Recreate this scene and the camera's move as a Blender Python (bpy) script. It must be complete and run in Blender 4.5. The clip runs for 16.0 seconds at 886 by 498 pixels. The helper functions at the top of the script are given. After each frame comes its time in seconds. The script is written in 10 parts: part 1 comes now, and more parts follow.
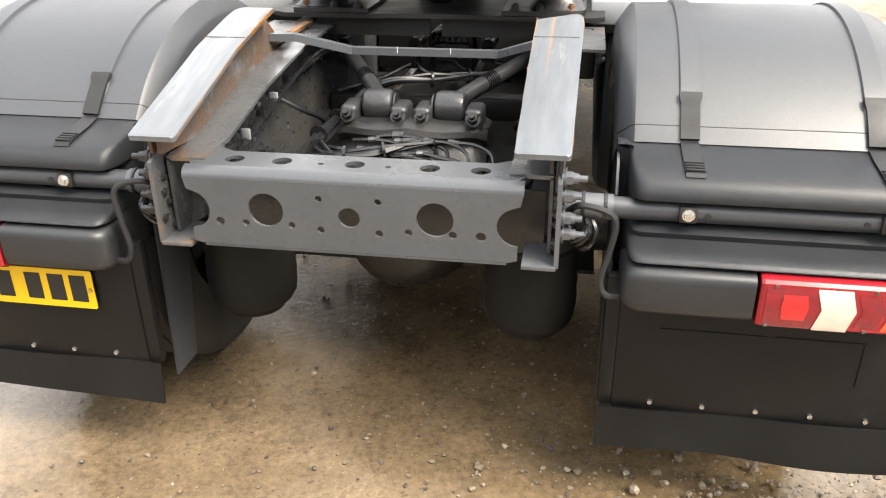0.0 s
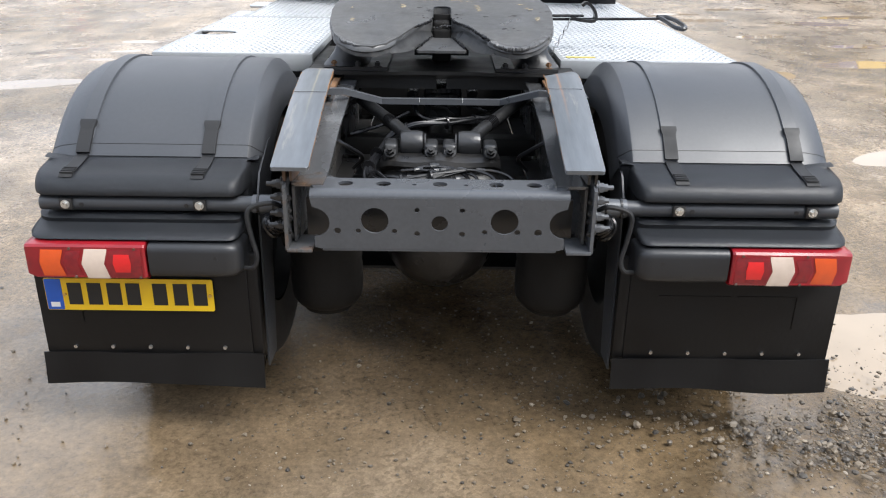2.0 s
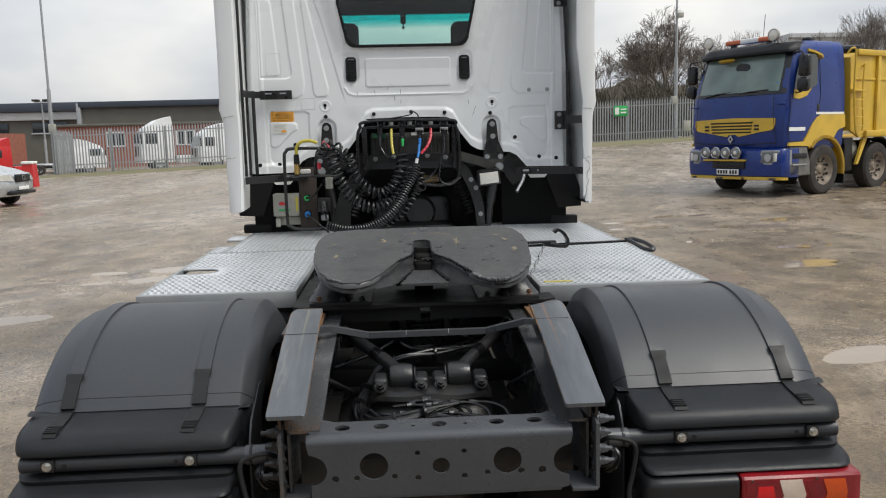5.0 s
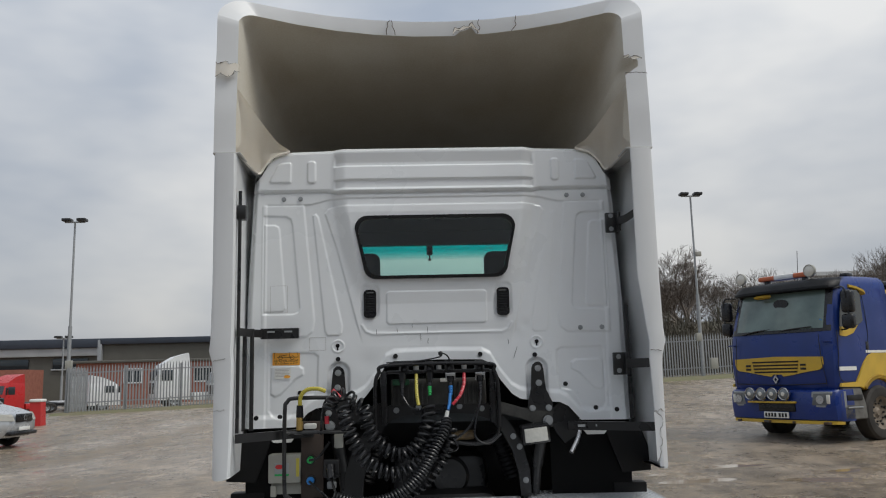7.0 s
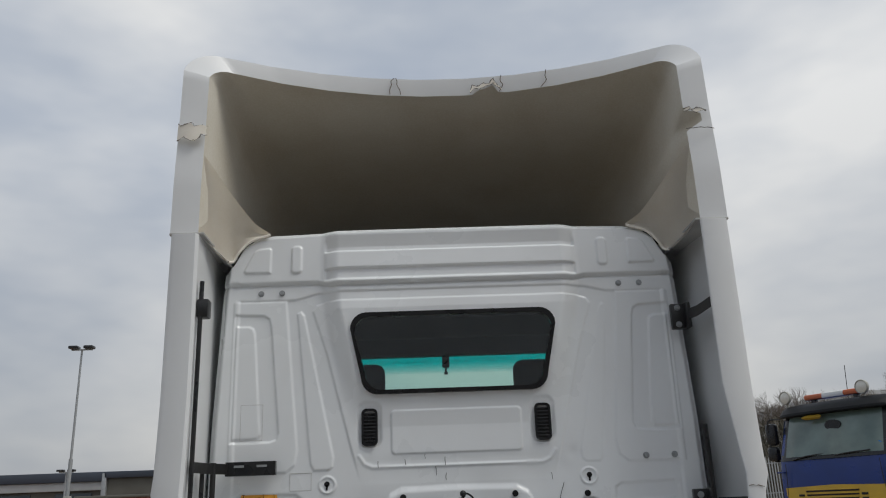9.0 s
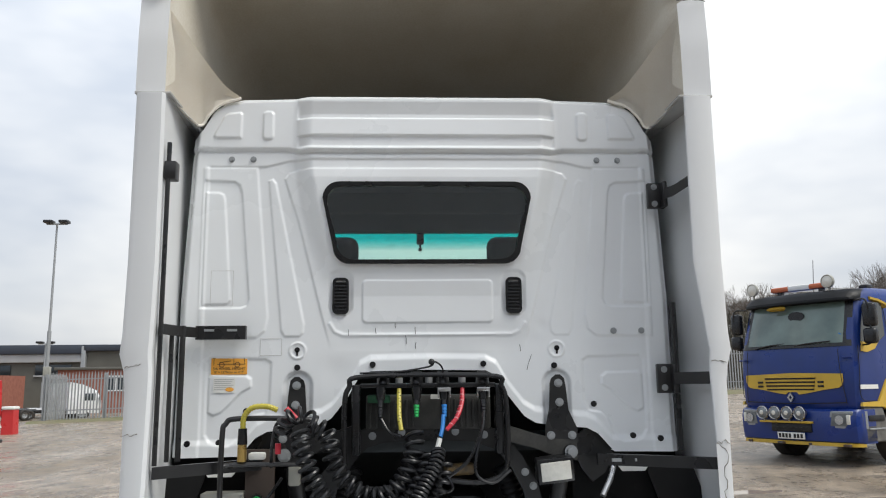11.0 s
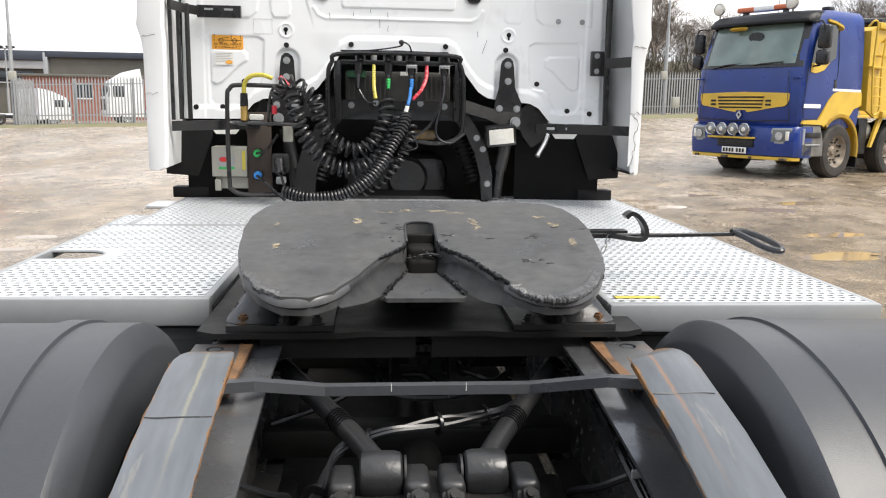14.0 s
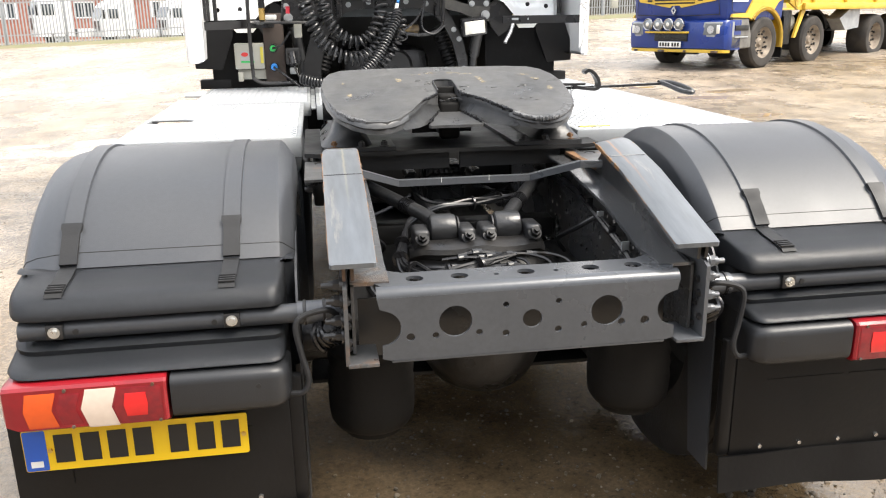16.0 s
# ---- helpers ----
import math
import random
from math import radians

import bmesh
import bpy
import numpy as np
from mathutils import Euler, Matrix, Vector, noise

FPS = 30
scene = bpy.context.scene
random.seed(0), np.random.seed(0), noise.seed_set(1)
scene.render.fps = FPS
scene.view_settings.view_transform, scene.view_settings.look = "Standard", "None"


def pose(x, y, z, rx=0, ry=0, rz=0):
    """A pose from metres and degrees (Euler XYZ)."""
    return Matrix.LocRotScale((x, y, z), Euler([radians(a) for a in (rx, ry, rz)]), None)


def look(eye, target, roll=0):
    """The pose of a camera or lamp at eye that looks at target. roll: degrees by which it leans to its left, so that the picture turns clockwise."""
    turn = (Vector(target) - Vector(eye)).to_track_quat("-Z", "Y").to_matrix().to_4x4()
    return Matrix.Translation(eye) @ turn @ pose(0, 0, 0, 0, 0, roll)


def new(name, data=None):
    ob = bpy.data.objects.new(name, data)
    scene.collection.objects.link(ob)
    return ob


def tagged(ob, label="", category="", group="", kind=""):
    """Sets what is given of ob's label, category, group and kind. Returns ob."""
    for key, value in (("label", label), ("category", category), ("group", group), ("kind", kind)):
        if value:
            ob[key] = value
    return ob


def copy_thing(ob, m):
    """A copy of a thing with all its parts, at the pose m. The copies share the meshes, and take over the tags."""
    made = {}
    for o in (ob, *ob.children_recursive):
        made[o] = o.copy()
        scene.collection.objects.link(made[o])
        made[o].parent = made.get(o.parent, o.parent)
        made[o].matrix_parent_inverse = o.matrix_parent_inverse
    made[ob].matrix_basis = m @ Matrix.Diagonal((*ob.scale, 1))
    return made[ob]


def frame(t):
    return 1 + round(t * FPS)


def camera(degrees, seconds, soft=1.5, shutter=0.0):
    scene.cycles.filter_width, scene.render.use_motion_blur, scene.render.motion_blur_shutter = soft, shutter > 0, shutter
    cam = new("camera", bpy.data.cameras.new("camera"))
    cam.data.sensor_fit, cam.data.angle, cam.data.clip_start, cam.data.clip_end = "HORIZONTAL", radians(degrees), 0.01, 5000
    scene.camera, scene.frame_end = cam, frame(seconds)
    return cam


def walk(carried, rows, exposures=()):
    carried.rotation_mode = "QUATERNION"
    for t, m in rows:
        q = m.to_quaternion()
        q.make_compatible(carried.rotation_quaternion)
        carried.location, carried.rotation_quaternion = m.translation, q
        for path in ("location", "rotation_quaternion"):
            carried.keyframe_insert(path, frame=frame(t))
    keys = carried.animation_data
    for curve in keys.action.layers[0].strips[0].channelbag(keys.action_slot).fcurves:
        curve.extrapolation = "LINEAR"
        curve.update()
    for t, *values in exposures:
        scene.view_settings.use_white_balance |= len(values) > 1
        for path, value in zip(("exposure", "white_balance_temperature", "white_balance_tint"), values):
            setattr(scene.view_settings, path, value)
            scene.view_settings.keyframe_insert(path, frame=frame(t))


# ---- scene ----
cam = camera(57.8, 16.0, soft=1.1)
PATH = [
    (0, (0.482, -1.626, 1.488), (0.171, 0.146, 0.614), -0.6),
    (0.5, (0.221, -1.864, 1.534), (0.135, -0.06, 0.674), -0.0),
    (1, (0.118, -2.114, 1.565), (0.158, -0.292, 0.742), 1.6),
    (1.5, (0.058, -2.27, 1.611), (0.077, -0.434, 0.818), 1.0),
    (2, (-0.001, -2.288, 1.62), (0.009, -0.441, 0.854), 0.8),
    (2.5, (-0.03, -2.292, 1.629), (0.0, -0.431, 0.898), 0.9),
    (3, (-0.033, -2.295, 1.641), (0.011, -0.404, 0.991), 0.5),
    (3.2, (-0.035, -2.292, 1.663), (0.016, -0.392, 1.04), 0.3),
    (5.3, (-0.1, -2.242, 1.709), (0.01, -0.255, 1.516), -1.6),
    (5.5, (-0.1, -2.146, 1.71), (0.014, -0.154, 1.575), -1.5),
    (6, (-0.066, -1.915, 1.753), (0.025, 0.083, 1.78), -0.8),
    (6.5, (-0.113, -1.6, 1.771), (-0.034, 0.393, 1.927), -1.3),
    (7, (-0.136, -1.279, 1.774), (-0.061, 0.696, 2.084), -1.4),
    (7.5, (-0.107, -0.878, 1.791), (-0.084, 1.06, 2.284), -0.5),
    (8, (-0.13, -0.515, 1.832), (-0.115, 1.394, 2.427), -1.2),
    (8.2, (-0.134, -0.418, 1.847), (-0.108, 1.482, 2.469), -1.6),
    (10.3, (-0.102, -0.171, 1.831), (-0.029, 1.77, 2.307), -1.6),
    (10.5, (-0.103, -0.163, 1.818), (-0.024, 1.787, 2.254), -1.3),
    (11, (-0.102, -0.167, 1.789), (-0.008, 1.802, 2.127), -0.6),
    (11.5, (-0.094, -0.165, 1.751), (0.014, 1.821, 1.96), -0.2),
    (12, (-0.093, -0.165, 1.699), (0.031, 1.831, 1.743), 0.4),
    (12.5, (-0.101, -0.189, 1.661), (0.039, 1.804, 1.562), 0.3),
    (13, (-0.118, -0.307, 1.616), (0.049, 1.675, 1.41), 0.4),
    (13.5, (-0.1, -0.59, 1.59), (0.071, 1.382, 1.307), 1.3),
    (14, (-0.12, -0.885, 1.573), (0.048, 1.077, 1.225), 1.0),
    (14.5, (-0.181, -1.192, 1.584), (0.034, 0.747, 1.142), 1.1),
    (15, (-0.175, -1.461, 1.565), (0.076, 0.462, 1.077), 2.3),
    (15.5, (-0.241, -1.661, 1.523), (0.037, 0.251, 1.006), 1.7),
    (16, (-0.499, -1.864, 1.5), (-0.204, 0.034, 0.941), -0.9),
]
EXPOSURES = [(0.0, 2.5, 7000, 10), (0.5, 2.25, 6850, 10), (1.5, 1.61, 6300, 10), (2.5, 1.50, 6050, 10), (3.2, 1.3, 6050, 10), (5.5, 0.29, 6450, 8), (6.0, 0.14, 6250, 8), (7.0, -0.06, 6250, 8), (8.2, -0.27, 6250, 8),
             (10.3, 0.30, 6280, 8), (11.0, 0.56, 6280, 8), (12.5, 0.87, 6280, 8), (13.5, 1.17, 6500, 10), (14.5, 1.47, 6600, 10), (16.0, 1.97, 6700, 10)]
walk(cam, [(t, look(eye, target, roll)) for t, eye, target, roll in PATH], EXPOSURES)

# world: overcast sky, brighter behind the camera where the veiled sun stands
SUN_ELEV, SUN_TURN = 55.0, 119.0
world = bpy.data.worlds.new("overcast")
scene.world = world
world.use_nodes = True
wt = world.node_tree
wt.nodes.clear()
w_out = wt.nodes.new("ShaderNodeOutputWorld")
w_bg = wt.nodes.new("ShaderNodeBackground")
w_sky = wt.nodes.new("ShaderNodeTexSky")
w_sky.sky_type = "NISHITA"
w_sky.sun_disc = False
w_sky.sun_elevation = radians(SUN_ELEV)
w_sky.sun_rotation = radians(SUN_TURN)
w_sky.dust_density = 4.0
w_gain = wt.nodes.new("ShaderNodeVectorMath")
w_gain.operation = "SCALE"
w_gain.inputs["Scale"].default_value = 0.10
w_co = wt.nodes.new("ShaderNodeTexCoord")
w_map = wt.nodes.new("ShaderNodeMapping")
w_map.inputs["Scale"].default_value = (1.0, 1.0, 2.4)
w_n = wt.nodes.new("ShaderNodeTexNoise")
w_n.inputs["Scale"].default_value = 1.45
w_n.inputs["Detail"].default_value = 5.0
w_n.inputs["Roughness"].default_value = 0.5
w_ramp = wt.nodes.new("ShaderNodeValToRGB")
for i, (p, c) in enumerate([(0.34, (0.33, 0.385, 0.485)), (0.5, (0.53, 0.555, 0.605)), (0.66, (0.90, 0.87, 0.835))]):
    el = w_ramp.color_ramp.elements[i] if i < 2 else w_ramp.color_ramp.elements.new(p)
    el.position, el.color = p, (*c, 1)
w_mix = wt.nodes.new("ShaderNodeMix")
w_mix.data_type = "RGBA"
w_mix.inputs[0].default_value = 0.88
wt.links.new(w_sky.outputs[0], w_gain.inputs[0])
wt.links.new(w_co.outputs["Generated"], w_map.inputs[0])
wt.links.new(w_map.outputs[0], w_n.inputs["Vector"])
wt.links.new(w_n.outputs["Fac"], w_ramp.inputs[0])
wt.links.new(w_gain.outputs[0], w_mix.inputs[6])
wt.links.new(w_ramp.outputs[0], w_mix.inputs[7])
# an overcast sky is darker towards the horizon
w_sep = wt.nodes.new("ShaderNodeSeparateXYZ")
w_low = wt.nodes.new("ShaderNodeMapRange")
for k, v in ((1, 0.02), (2, 0.42), (3, 0.74), (4, 1.08)):
    w_low.inputs[k].default_value = v
w_dim = wt.nodes.new("ShaderNodeVectorMath")
w_dim.operation = "SCALE"
wt.links.new(w_co.outputs["Generated"], w_sep.inputs[0])
wt.links.new(w_sep.outputs["Z"], w_low.inputs[0])
wt.links.new(w_mix.outputs[2], w_dim.inputs[0])
wt.links.new(w_low.outputs[0], w_dim.inputs["Scale"])
wt.links.new(w_dim.outputs[0], w_bg.inputs["Color"])
w_bg.inputs["Strength"].default_value = 1.0
wt.links.new(w_bg.outputs[0], w_out.inputs[0])

sun_data = bpy.data.lights.new("sun", "SUN")
sun_data.energy, sun_data.angle, sun_data.color = 1.75, radians(30), (1.0, 0.95, 0.87)
sun = new("sun", sun_data)
sun_dir = Vector((0.50, -0.28, 0.82))
sun.matrix_world = look(sun_dir * 50, (0, 0, 0))


# ---- materials ----
def mat(name, col, rough=0.6, metal=0.0, col2=None, scale=6.0, amount=0.5, fine=0.0, fine_scale=90.0,
        bump=0.0, bump_scale=120.0, rough_var=0.15, spot=None, spot_scale=9.0, spot_at=0.62, coat=0.0, glass=0.0, alpha=1.0, emit=0.0, stretch=None, spot_to=0.06, spec=0.5):
    """A worn surface: broad and fine colour variation, rough patches, relief and a second colour in spots."""
    m = bpy.data.materials.new(name)
    m.use_nodes = True
    nt = m.node_tree
    L, N = nt.links.new, nt.nodes.new
    bs = nt.nodes["Principled BSDF"]
    co = N("ShaderNodeTexCoord").outputs["Object"]
    if stretch:
        mp = N("ShaderNodeMapping")
        mp.inputs["Scale"].default_value = stretch
        L(co, mp.inputs[0])
        co = mp.outputs[0]
    n1 = N("ShaderNodeTexNoise")
    n1.inputs["Scale"].default_value, n1.inputs["Detail"].default_value = scale, 6.0
    L(co, n1.inputs["Vector"])
    mr = N("ShaderNodeMapRange")
    mr.inputs[1].default_value, mr.inputs[2].default_value = 0.3, 0.7
    mr.inputs[3].default_value, mr.inputs[4].default_value = 0.0, amount
    L(n1.outputs["Fac"], mr.inputs[0])
    mx = N("ShaderNodeMix")
    mx.data_type = "RGBA"
    c2 = col2 or tuple(c * 0.72 for c in col)
    mx.inputs[6].default_value, mx.inputs[7].default_value = (*col, 1), (*c2, 1)
    L(mr.outputs[0], mx.inputs[0])
    out = mx.outputs[2]
    if fine:
        n2 = N("ShaderNodeTexNoise")
        n2.inputs["Scale"].default_value, n2.inputs["Detail"].default_value = fine_scale, 3.0
        L(co, n2.inputs["Vector"])
        m2 = N("ShaderNodeMix")
        m2.data_type, m2.blend_type = "RGBA", "OVERLAY"
        m2.inputs[0].default_value = fine
        L(out, m2.inputs[6])
        L(n2.outputs["Fac"], m2.inputs[7])
        out = m2.outputs[2]
    if spot:
        n3 = N("ShaderNodeTexNoise")
        n3.inputs["Scale"].default_value, n3.inputs["Detail"].default_value, n3.inputs["Roughness"].default_value = spot_scale, 8.0, 0.65
        L(co, n3.inputs["Vector"])
        r3 = N("ShaderNodeMapRange")
        r3.inputs[1].default_value, r3.inputs[2].default_value = spot_at, spot_at + spot_to
        L(n3.outputs["Fac"], r3.inputs[0])
        m3 = N("ShaderNodeMix")
        m3.data_type = "RGBA"
        m3.inputs[7].default_value = (*spot, 1)
        L(r3.outputs[0], m3.inputs[0])
        L(out, m3.inputs[6])
        out = m3.outputs[2]
    L(out, bs.inputs["Base Color"])
    rr = N("ShaderNodeMapRange")
    rr.inputs[1].default_value, rr.inputs[2].default_value = 0.3, 0.7
    rr.inputs[3].default_value, rr.inputs[4].default_value = max(0.02, rough - rough_var), min(1.0, rough + rough_var)
    L(n1.outputs["Fac"], rr.inputs[0])
    L(rr.outputs[0], bs.inputs["Roughness"])
    bs.inputs["Metallic"].default_value = metal
    bs.inputs["Specular IOR Level"].default_value = spec
    bs.inputs["Coat Weight"].default_value = coat
    bs.inputs["Coat Roughness"].default_value = 0.12
    bs.inputs["Transmission Weight"].default_value = glass
    bs.inputs["Alpha"].default_value = alpha
    if emit:
        bs.inputs["Emission Color"].default_value, bs.inputs["Emission Strength"].default_value = (*col, 1), emit
    if bump:
        n4 = N("ShaderNodeTexNoise")
        n4.inputs["Scale"].default_value, n4.inputs["Detail"].default_value = bump_scale, 4.0
        L(co, n4.inputs["Vector"])
        bp = N("ShaderNodeBump")
        bp.inputs["Strength"].default_value, bp.inputs["Distance"].default_value = bump, 0.004
        L(n4.outputs["Fac"], bp.inputs["Height"])
        L(bp.outputs[0], bs.inputs["Normal"])
    return m


def ground_mat():
    m = bpy.data.materials.new("wet_yard")
    m.use_nodes = True
    nt = m.node_tree
    L, N = nt.links.new, nt.nodes.new
    bs = nt.nodes["Principled BSDF"]
    co = N("ShaderNodeTexCoord").outputs["Object"]

    def noi(scale, detail, rough=0.55, stretch=None):
        n = N("ShaderNodeTexNoise")
        n.inputs["Scale"].default_value, n.inputs["Detail"].default_value, n.inputs["Roughness"].default_value = scale, detail, rough
        if stretch:
            mp = N("ShaderNodeMapping")
            mp.inputs["Scale"].default_value = stretch
            mp.inputs["Rotation"].default_value = (0, 0, 0.35)
            L(co, mp.inputs[0])
            L(mp.outputs[0], n.inputs["Vector"])
        else:
            L(co, n.inputs["Vector"])
        return n.outputs["Fac"]

    def ramp(f, stops):
        r = N("ShaderNodeValToRGB")
        for i, (p, c) in enumerate(stops):
            el = r.color_ramp.elements[i] if i < 2 else r.color_ramp.elements.new(p)
            el.position, el.color = p, (*c, 1)
        L(f, r.inputs[0])
        return r.outputs[0]

    def ramp_range(f, a, b):
        r = N("ShaderNodeMapRange")
        r.inputs[1].default_value, r.inputs[2].default_value = a, b
        L(f, r.inputs[0])
        return r.outputs[0]

    broad = ramp(noi(0.35, 5, 0.6, (1.0, 0.45, 1.0)), [(0.38, (0.205, 0.155, 0.098)), (0.50, (0.288, 0.227, 0.162)), (0.62, (0.362, 0.302, 0.240))])
    mid = noi(2.2, 10, 0.72)
    grit = noi(48.0, 9, 0.78)
    m1 = N("ShaderNodeMix")
    m1.data_type, m1.blend_type = "RGBA", "OVERLAY"
    m1.inputs[0].default_value = 0.85
    L(broad, m1.inputs[6])
    mm = N("ShaderNodeMapRange")
    mm.inputs[1].default_value, mm.inputs[2].default_value = 0.34, 0.66
    L(mid, mm.inputs[0])
    L(mm.outputs[0], m1.inputs[7])
    m2 = N("ShaderNodeMix")
    m2.data_type, m2.blend_type = "RGBA", "OVERLAY"
    m2.inputs[0].default_value = 0.75
    L(m1.outputs[2], m2.inputs[6])
    gm = N("ShaderNodeMapRange")
    gm.inputs[1].default_value, gm.inputs[2].default_value = 0.36, 0.66
    L(grit, gm.inputs[0])
    L(gm.outputs[0], m2.inputs[7])
    # bedded stones, thick in patches
    vo = N("ShaderNodeTexVoronoi")
    vo.inputs["Scale"].default_value = 62.0
    L(co, vo.inputs["Vector"])
    sep = N("ShaderNodeSeparateColor")
    L(vo.outputs["Color"], sep.inputs[0])
    tone = ramp(sep.outputs[0], [(0.0, (0.060, 0.052, 0.042)), (0.6, (0.16, 0.130, 0.095)), (0.97, (0.34, 0.29, 0.22))])
    lay = N("ShaderNodeMapRange")
    lay.inputs[1].default_value, lay.inputs[2].default_value = 0.50, 0.64
    lay.inputs[3].default_value, lay.inputs[4].default_value = 0.03, 0.62
    L(noi(1.5, 9, 0.70), lay.inputs[0])
    pick = N("ShaderNodeMath")
    pick.operation = "LESS_THAN"
    L(sep.outputs[1], pick.inputs[0])
    L(lay.outputs[0], pick.inputs[1])
    m3 = N("ShaderNodeMix")
    m3.data_type = "RGBA"
    sh = N("ShaderNodeMath")
    sh.operation = "MULTIPLY"
    sh.inputs[1].default_value = 0.75
    L(pick.outputs[0], sh.inputs[0])
    L(sh.outputs[0], m3.inputs[0])
    L(m2.outputs[2], m3.inputs[6])
    L(tone, m3.inputs[7])
    # soaked, churned mud round the tail of the tractor, with its shade tinted in
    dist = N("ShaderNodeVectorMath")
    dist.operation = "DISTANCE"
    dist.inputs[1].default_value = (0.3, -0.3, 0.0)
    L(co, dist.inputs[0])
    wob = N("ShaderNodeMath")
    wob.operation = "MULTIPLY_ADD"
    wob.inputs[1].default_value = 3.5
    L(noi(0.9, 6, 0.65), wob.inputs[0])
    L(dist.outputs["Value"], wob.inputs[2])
    soak_shade = ramp_range(wob.outputs[0], 3.4, 7.5)
    def by_soak(a, b, into, other=None):
        """Scale a value between the soaked patch and the drier yard."""
        r = N("ShaderNodeMapRange")
        r.inputs[3].default_value, r.inputs[4].default_value = a, b
        L(soak_shade, r.inputs[0])
        if other is None:
            L(r.outputs[0], into)
            return
        k = N("ShaderNodeMath")
        k.operation = "MULTIPLY"
        L(r.outputs[0], k.inputs[0])
        L(other, k.inputs[1])
        L(k.outputs[0], into)

    by_soak(0.34, 0.75, m2.inputs[0])
    by_soak(0.30, 0.75, sh.inputs[1])
    smooth = N("ShaderNodeMapRange")
    smooth.inputs[3].default_value, smooth.inputs[4].default_value = 0.40, 0.60
    L(soak_shade, smooth.inputs[0])
    L(smooth.outputs[0], m1.inputs[0])
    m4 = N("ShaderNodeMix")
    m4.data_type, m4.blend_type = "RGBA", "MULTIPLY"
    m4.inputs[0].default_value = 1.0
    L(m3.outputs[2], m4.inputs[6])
    # the dark stops hold both wet mud and the tractor's shade
    L(ramp(soak_shade, [(0.0, (0.50, 0.46, 0.39)), (0.40, (0.80, 0.77, 0.72)), (1.0, (1.0, 1.0, 1.0))]), m4.inputs[7])
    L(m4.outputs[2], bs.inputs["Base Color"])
    # wet film in the hollows
    wet = N("ShaderNodeMapRange")
    wet.inputs[1].default_value, wet.inputs[2].default_value = 0.40, 0.58
    wet.inputs[3].default_value, wet.inputs[4].default_value = 0.10, 0.42
    wn = N("ShaderNodeMath")
    wn.operation = "ADD"
    sc = N("ShaderNodeMath")
    sc.operation = "MULTIPLY"
    sc.inputs[1].default_value = 0.35
    L(mid, sc.inputs[0])
    w2 = N("ShaderNodeMath")
    w2.operation = "MULTIPLY"
    w2.inputs[1].default_value = 0.65
    L(noi(0.8, 6, 0.6, (1.0, 0.5, 1.0)), w2.inputs[0])
    L(sc.outputs[0], wn.inputs[0])
    L(w2.outputs[0], wn.inputs[1])
    L(wn.outputs[0], wet.inputs[0])
    by_soak(0.48, 1.0, bs.inputs["Roughness"], wet.outputs[0])
    by_soak(1.0, 0.80, bs.inputs["Specular IOR Level"])
    bs.inputs["Specular Tint"].default_value = (1.0, 0.93, 0.84, 1)
    dry = N("ShaderNodeMapRange")
    dry.inputs[1].default_value, dry.inputs[2].default_value = 0.38, 0.52
    dry.inputs[3].default_value, dry.inputs[4].default_value = 0.30, 1.0
    L(wn.outputs[0], dry.inputs[0])
    hs = N("ShaderNodeMath")
    hs.operation = "MULTIPLY_ADD"
    hs.inputs[1].default_value = 1.3
    L(grit, hs.inputs[0])
    L(mid, hs.inputs[2])
    dome = N("ShaderNodeMath")
    dome.operation = "SUBTRACT"
    dome.inputs[0].default_value = 0.7
    dome.use_clamp = True
    L(vo.outputs["Distance"], dome.inputs[1])
    up = N("ShaderNodeMath")
    up.operation = "MULTIPLY"
    L(dome.outputs[0], up.inputs[0])
    L(pick.outputs[0], up.inputs[1])
    hs2 = N("ShaderNodeMath")
    hs2.operation = "MULTIPLY_ADD"
    hs2.inputs[1].default_value = 0.9
    L(up.outputs[0], hs2.inputs[0])
    L(hs.outputs[0], hs2.inputs[2])
    bp = N("ShaderNodeBump")
    bp.inputs["Distance"].default_value = 0.026
    by_soak(0.26, 1.0, bp.inputs["Strength"], dry.outputs[0])
    L(hs2.outputs[0], bp.inputs["Height"])
    L(bp.outputs[0], bs.inputs["Normal"])
    return m


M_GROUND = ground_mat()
M_PUDDLE = mat("puddle_water", (0.30, 0.235, 0.165), 0.04, 0, scale=2.5, amount=0.5, rough_var=0.02, bump=0.03, bump_scale=14)
M_STONE = mat("gravel_stone", (0.13, 0.11, 0.085), 0.5, 0, col2=(0.05, 0.043, 0.034), scale=3.0, amount=1.0, fine=0.4, bump=0.3)


def stone_tones(m):
    """Each loose stone has a tone of its own, from slate to pale flint."""
    nt = m.node_tree
    geo = nt.nodes.new("ShaderNodeNewGeometry")
    r = nt.nodes.new("ShaderNodeValToRGB")
    for i, (p, c) in enumerate(((0.0, (0.040, 0.036, 0.031)), (0.55, (0.11, 0.086, 0.058)), (0.92, (0.15, 0.118, 0.08)), (0.99, (0.26, 0.22, 0.165)))):
        el = r.color_ramp.elements[i] if i < 2 else r.color_ramp.elements.new(p)
        el.position, el.color = p, (*c, 1)
    nt.links.new(geo.outputs["Random Per Island"], r.inputs[0])
    nt.links.new(r.outputs[0], nt.nodes["Principled BSDF"].inputs["Base Color"])


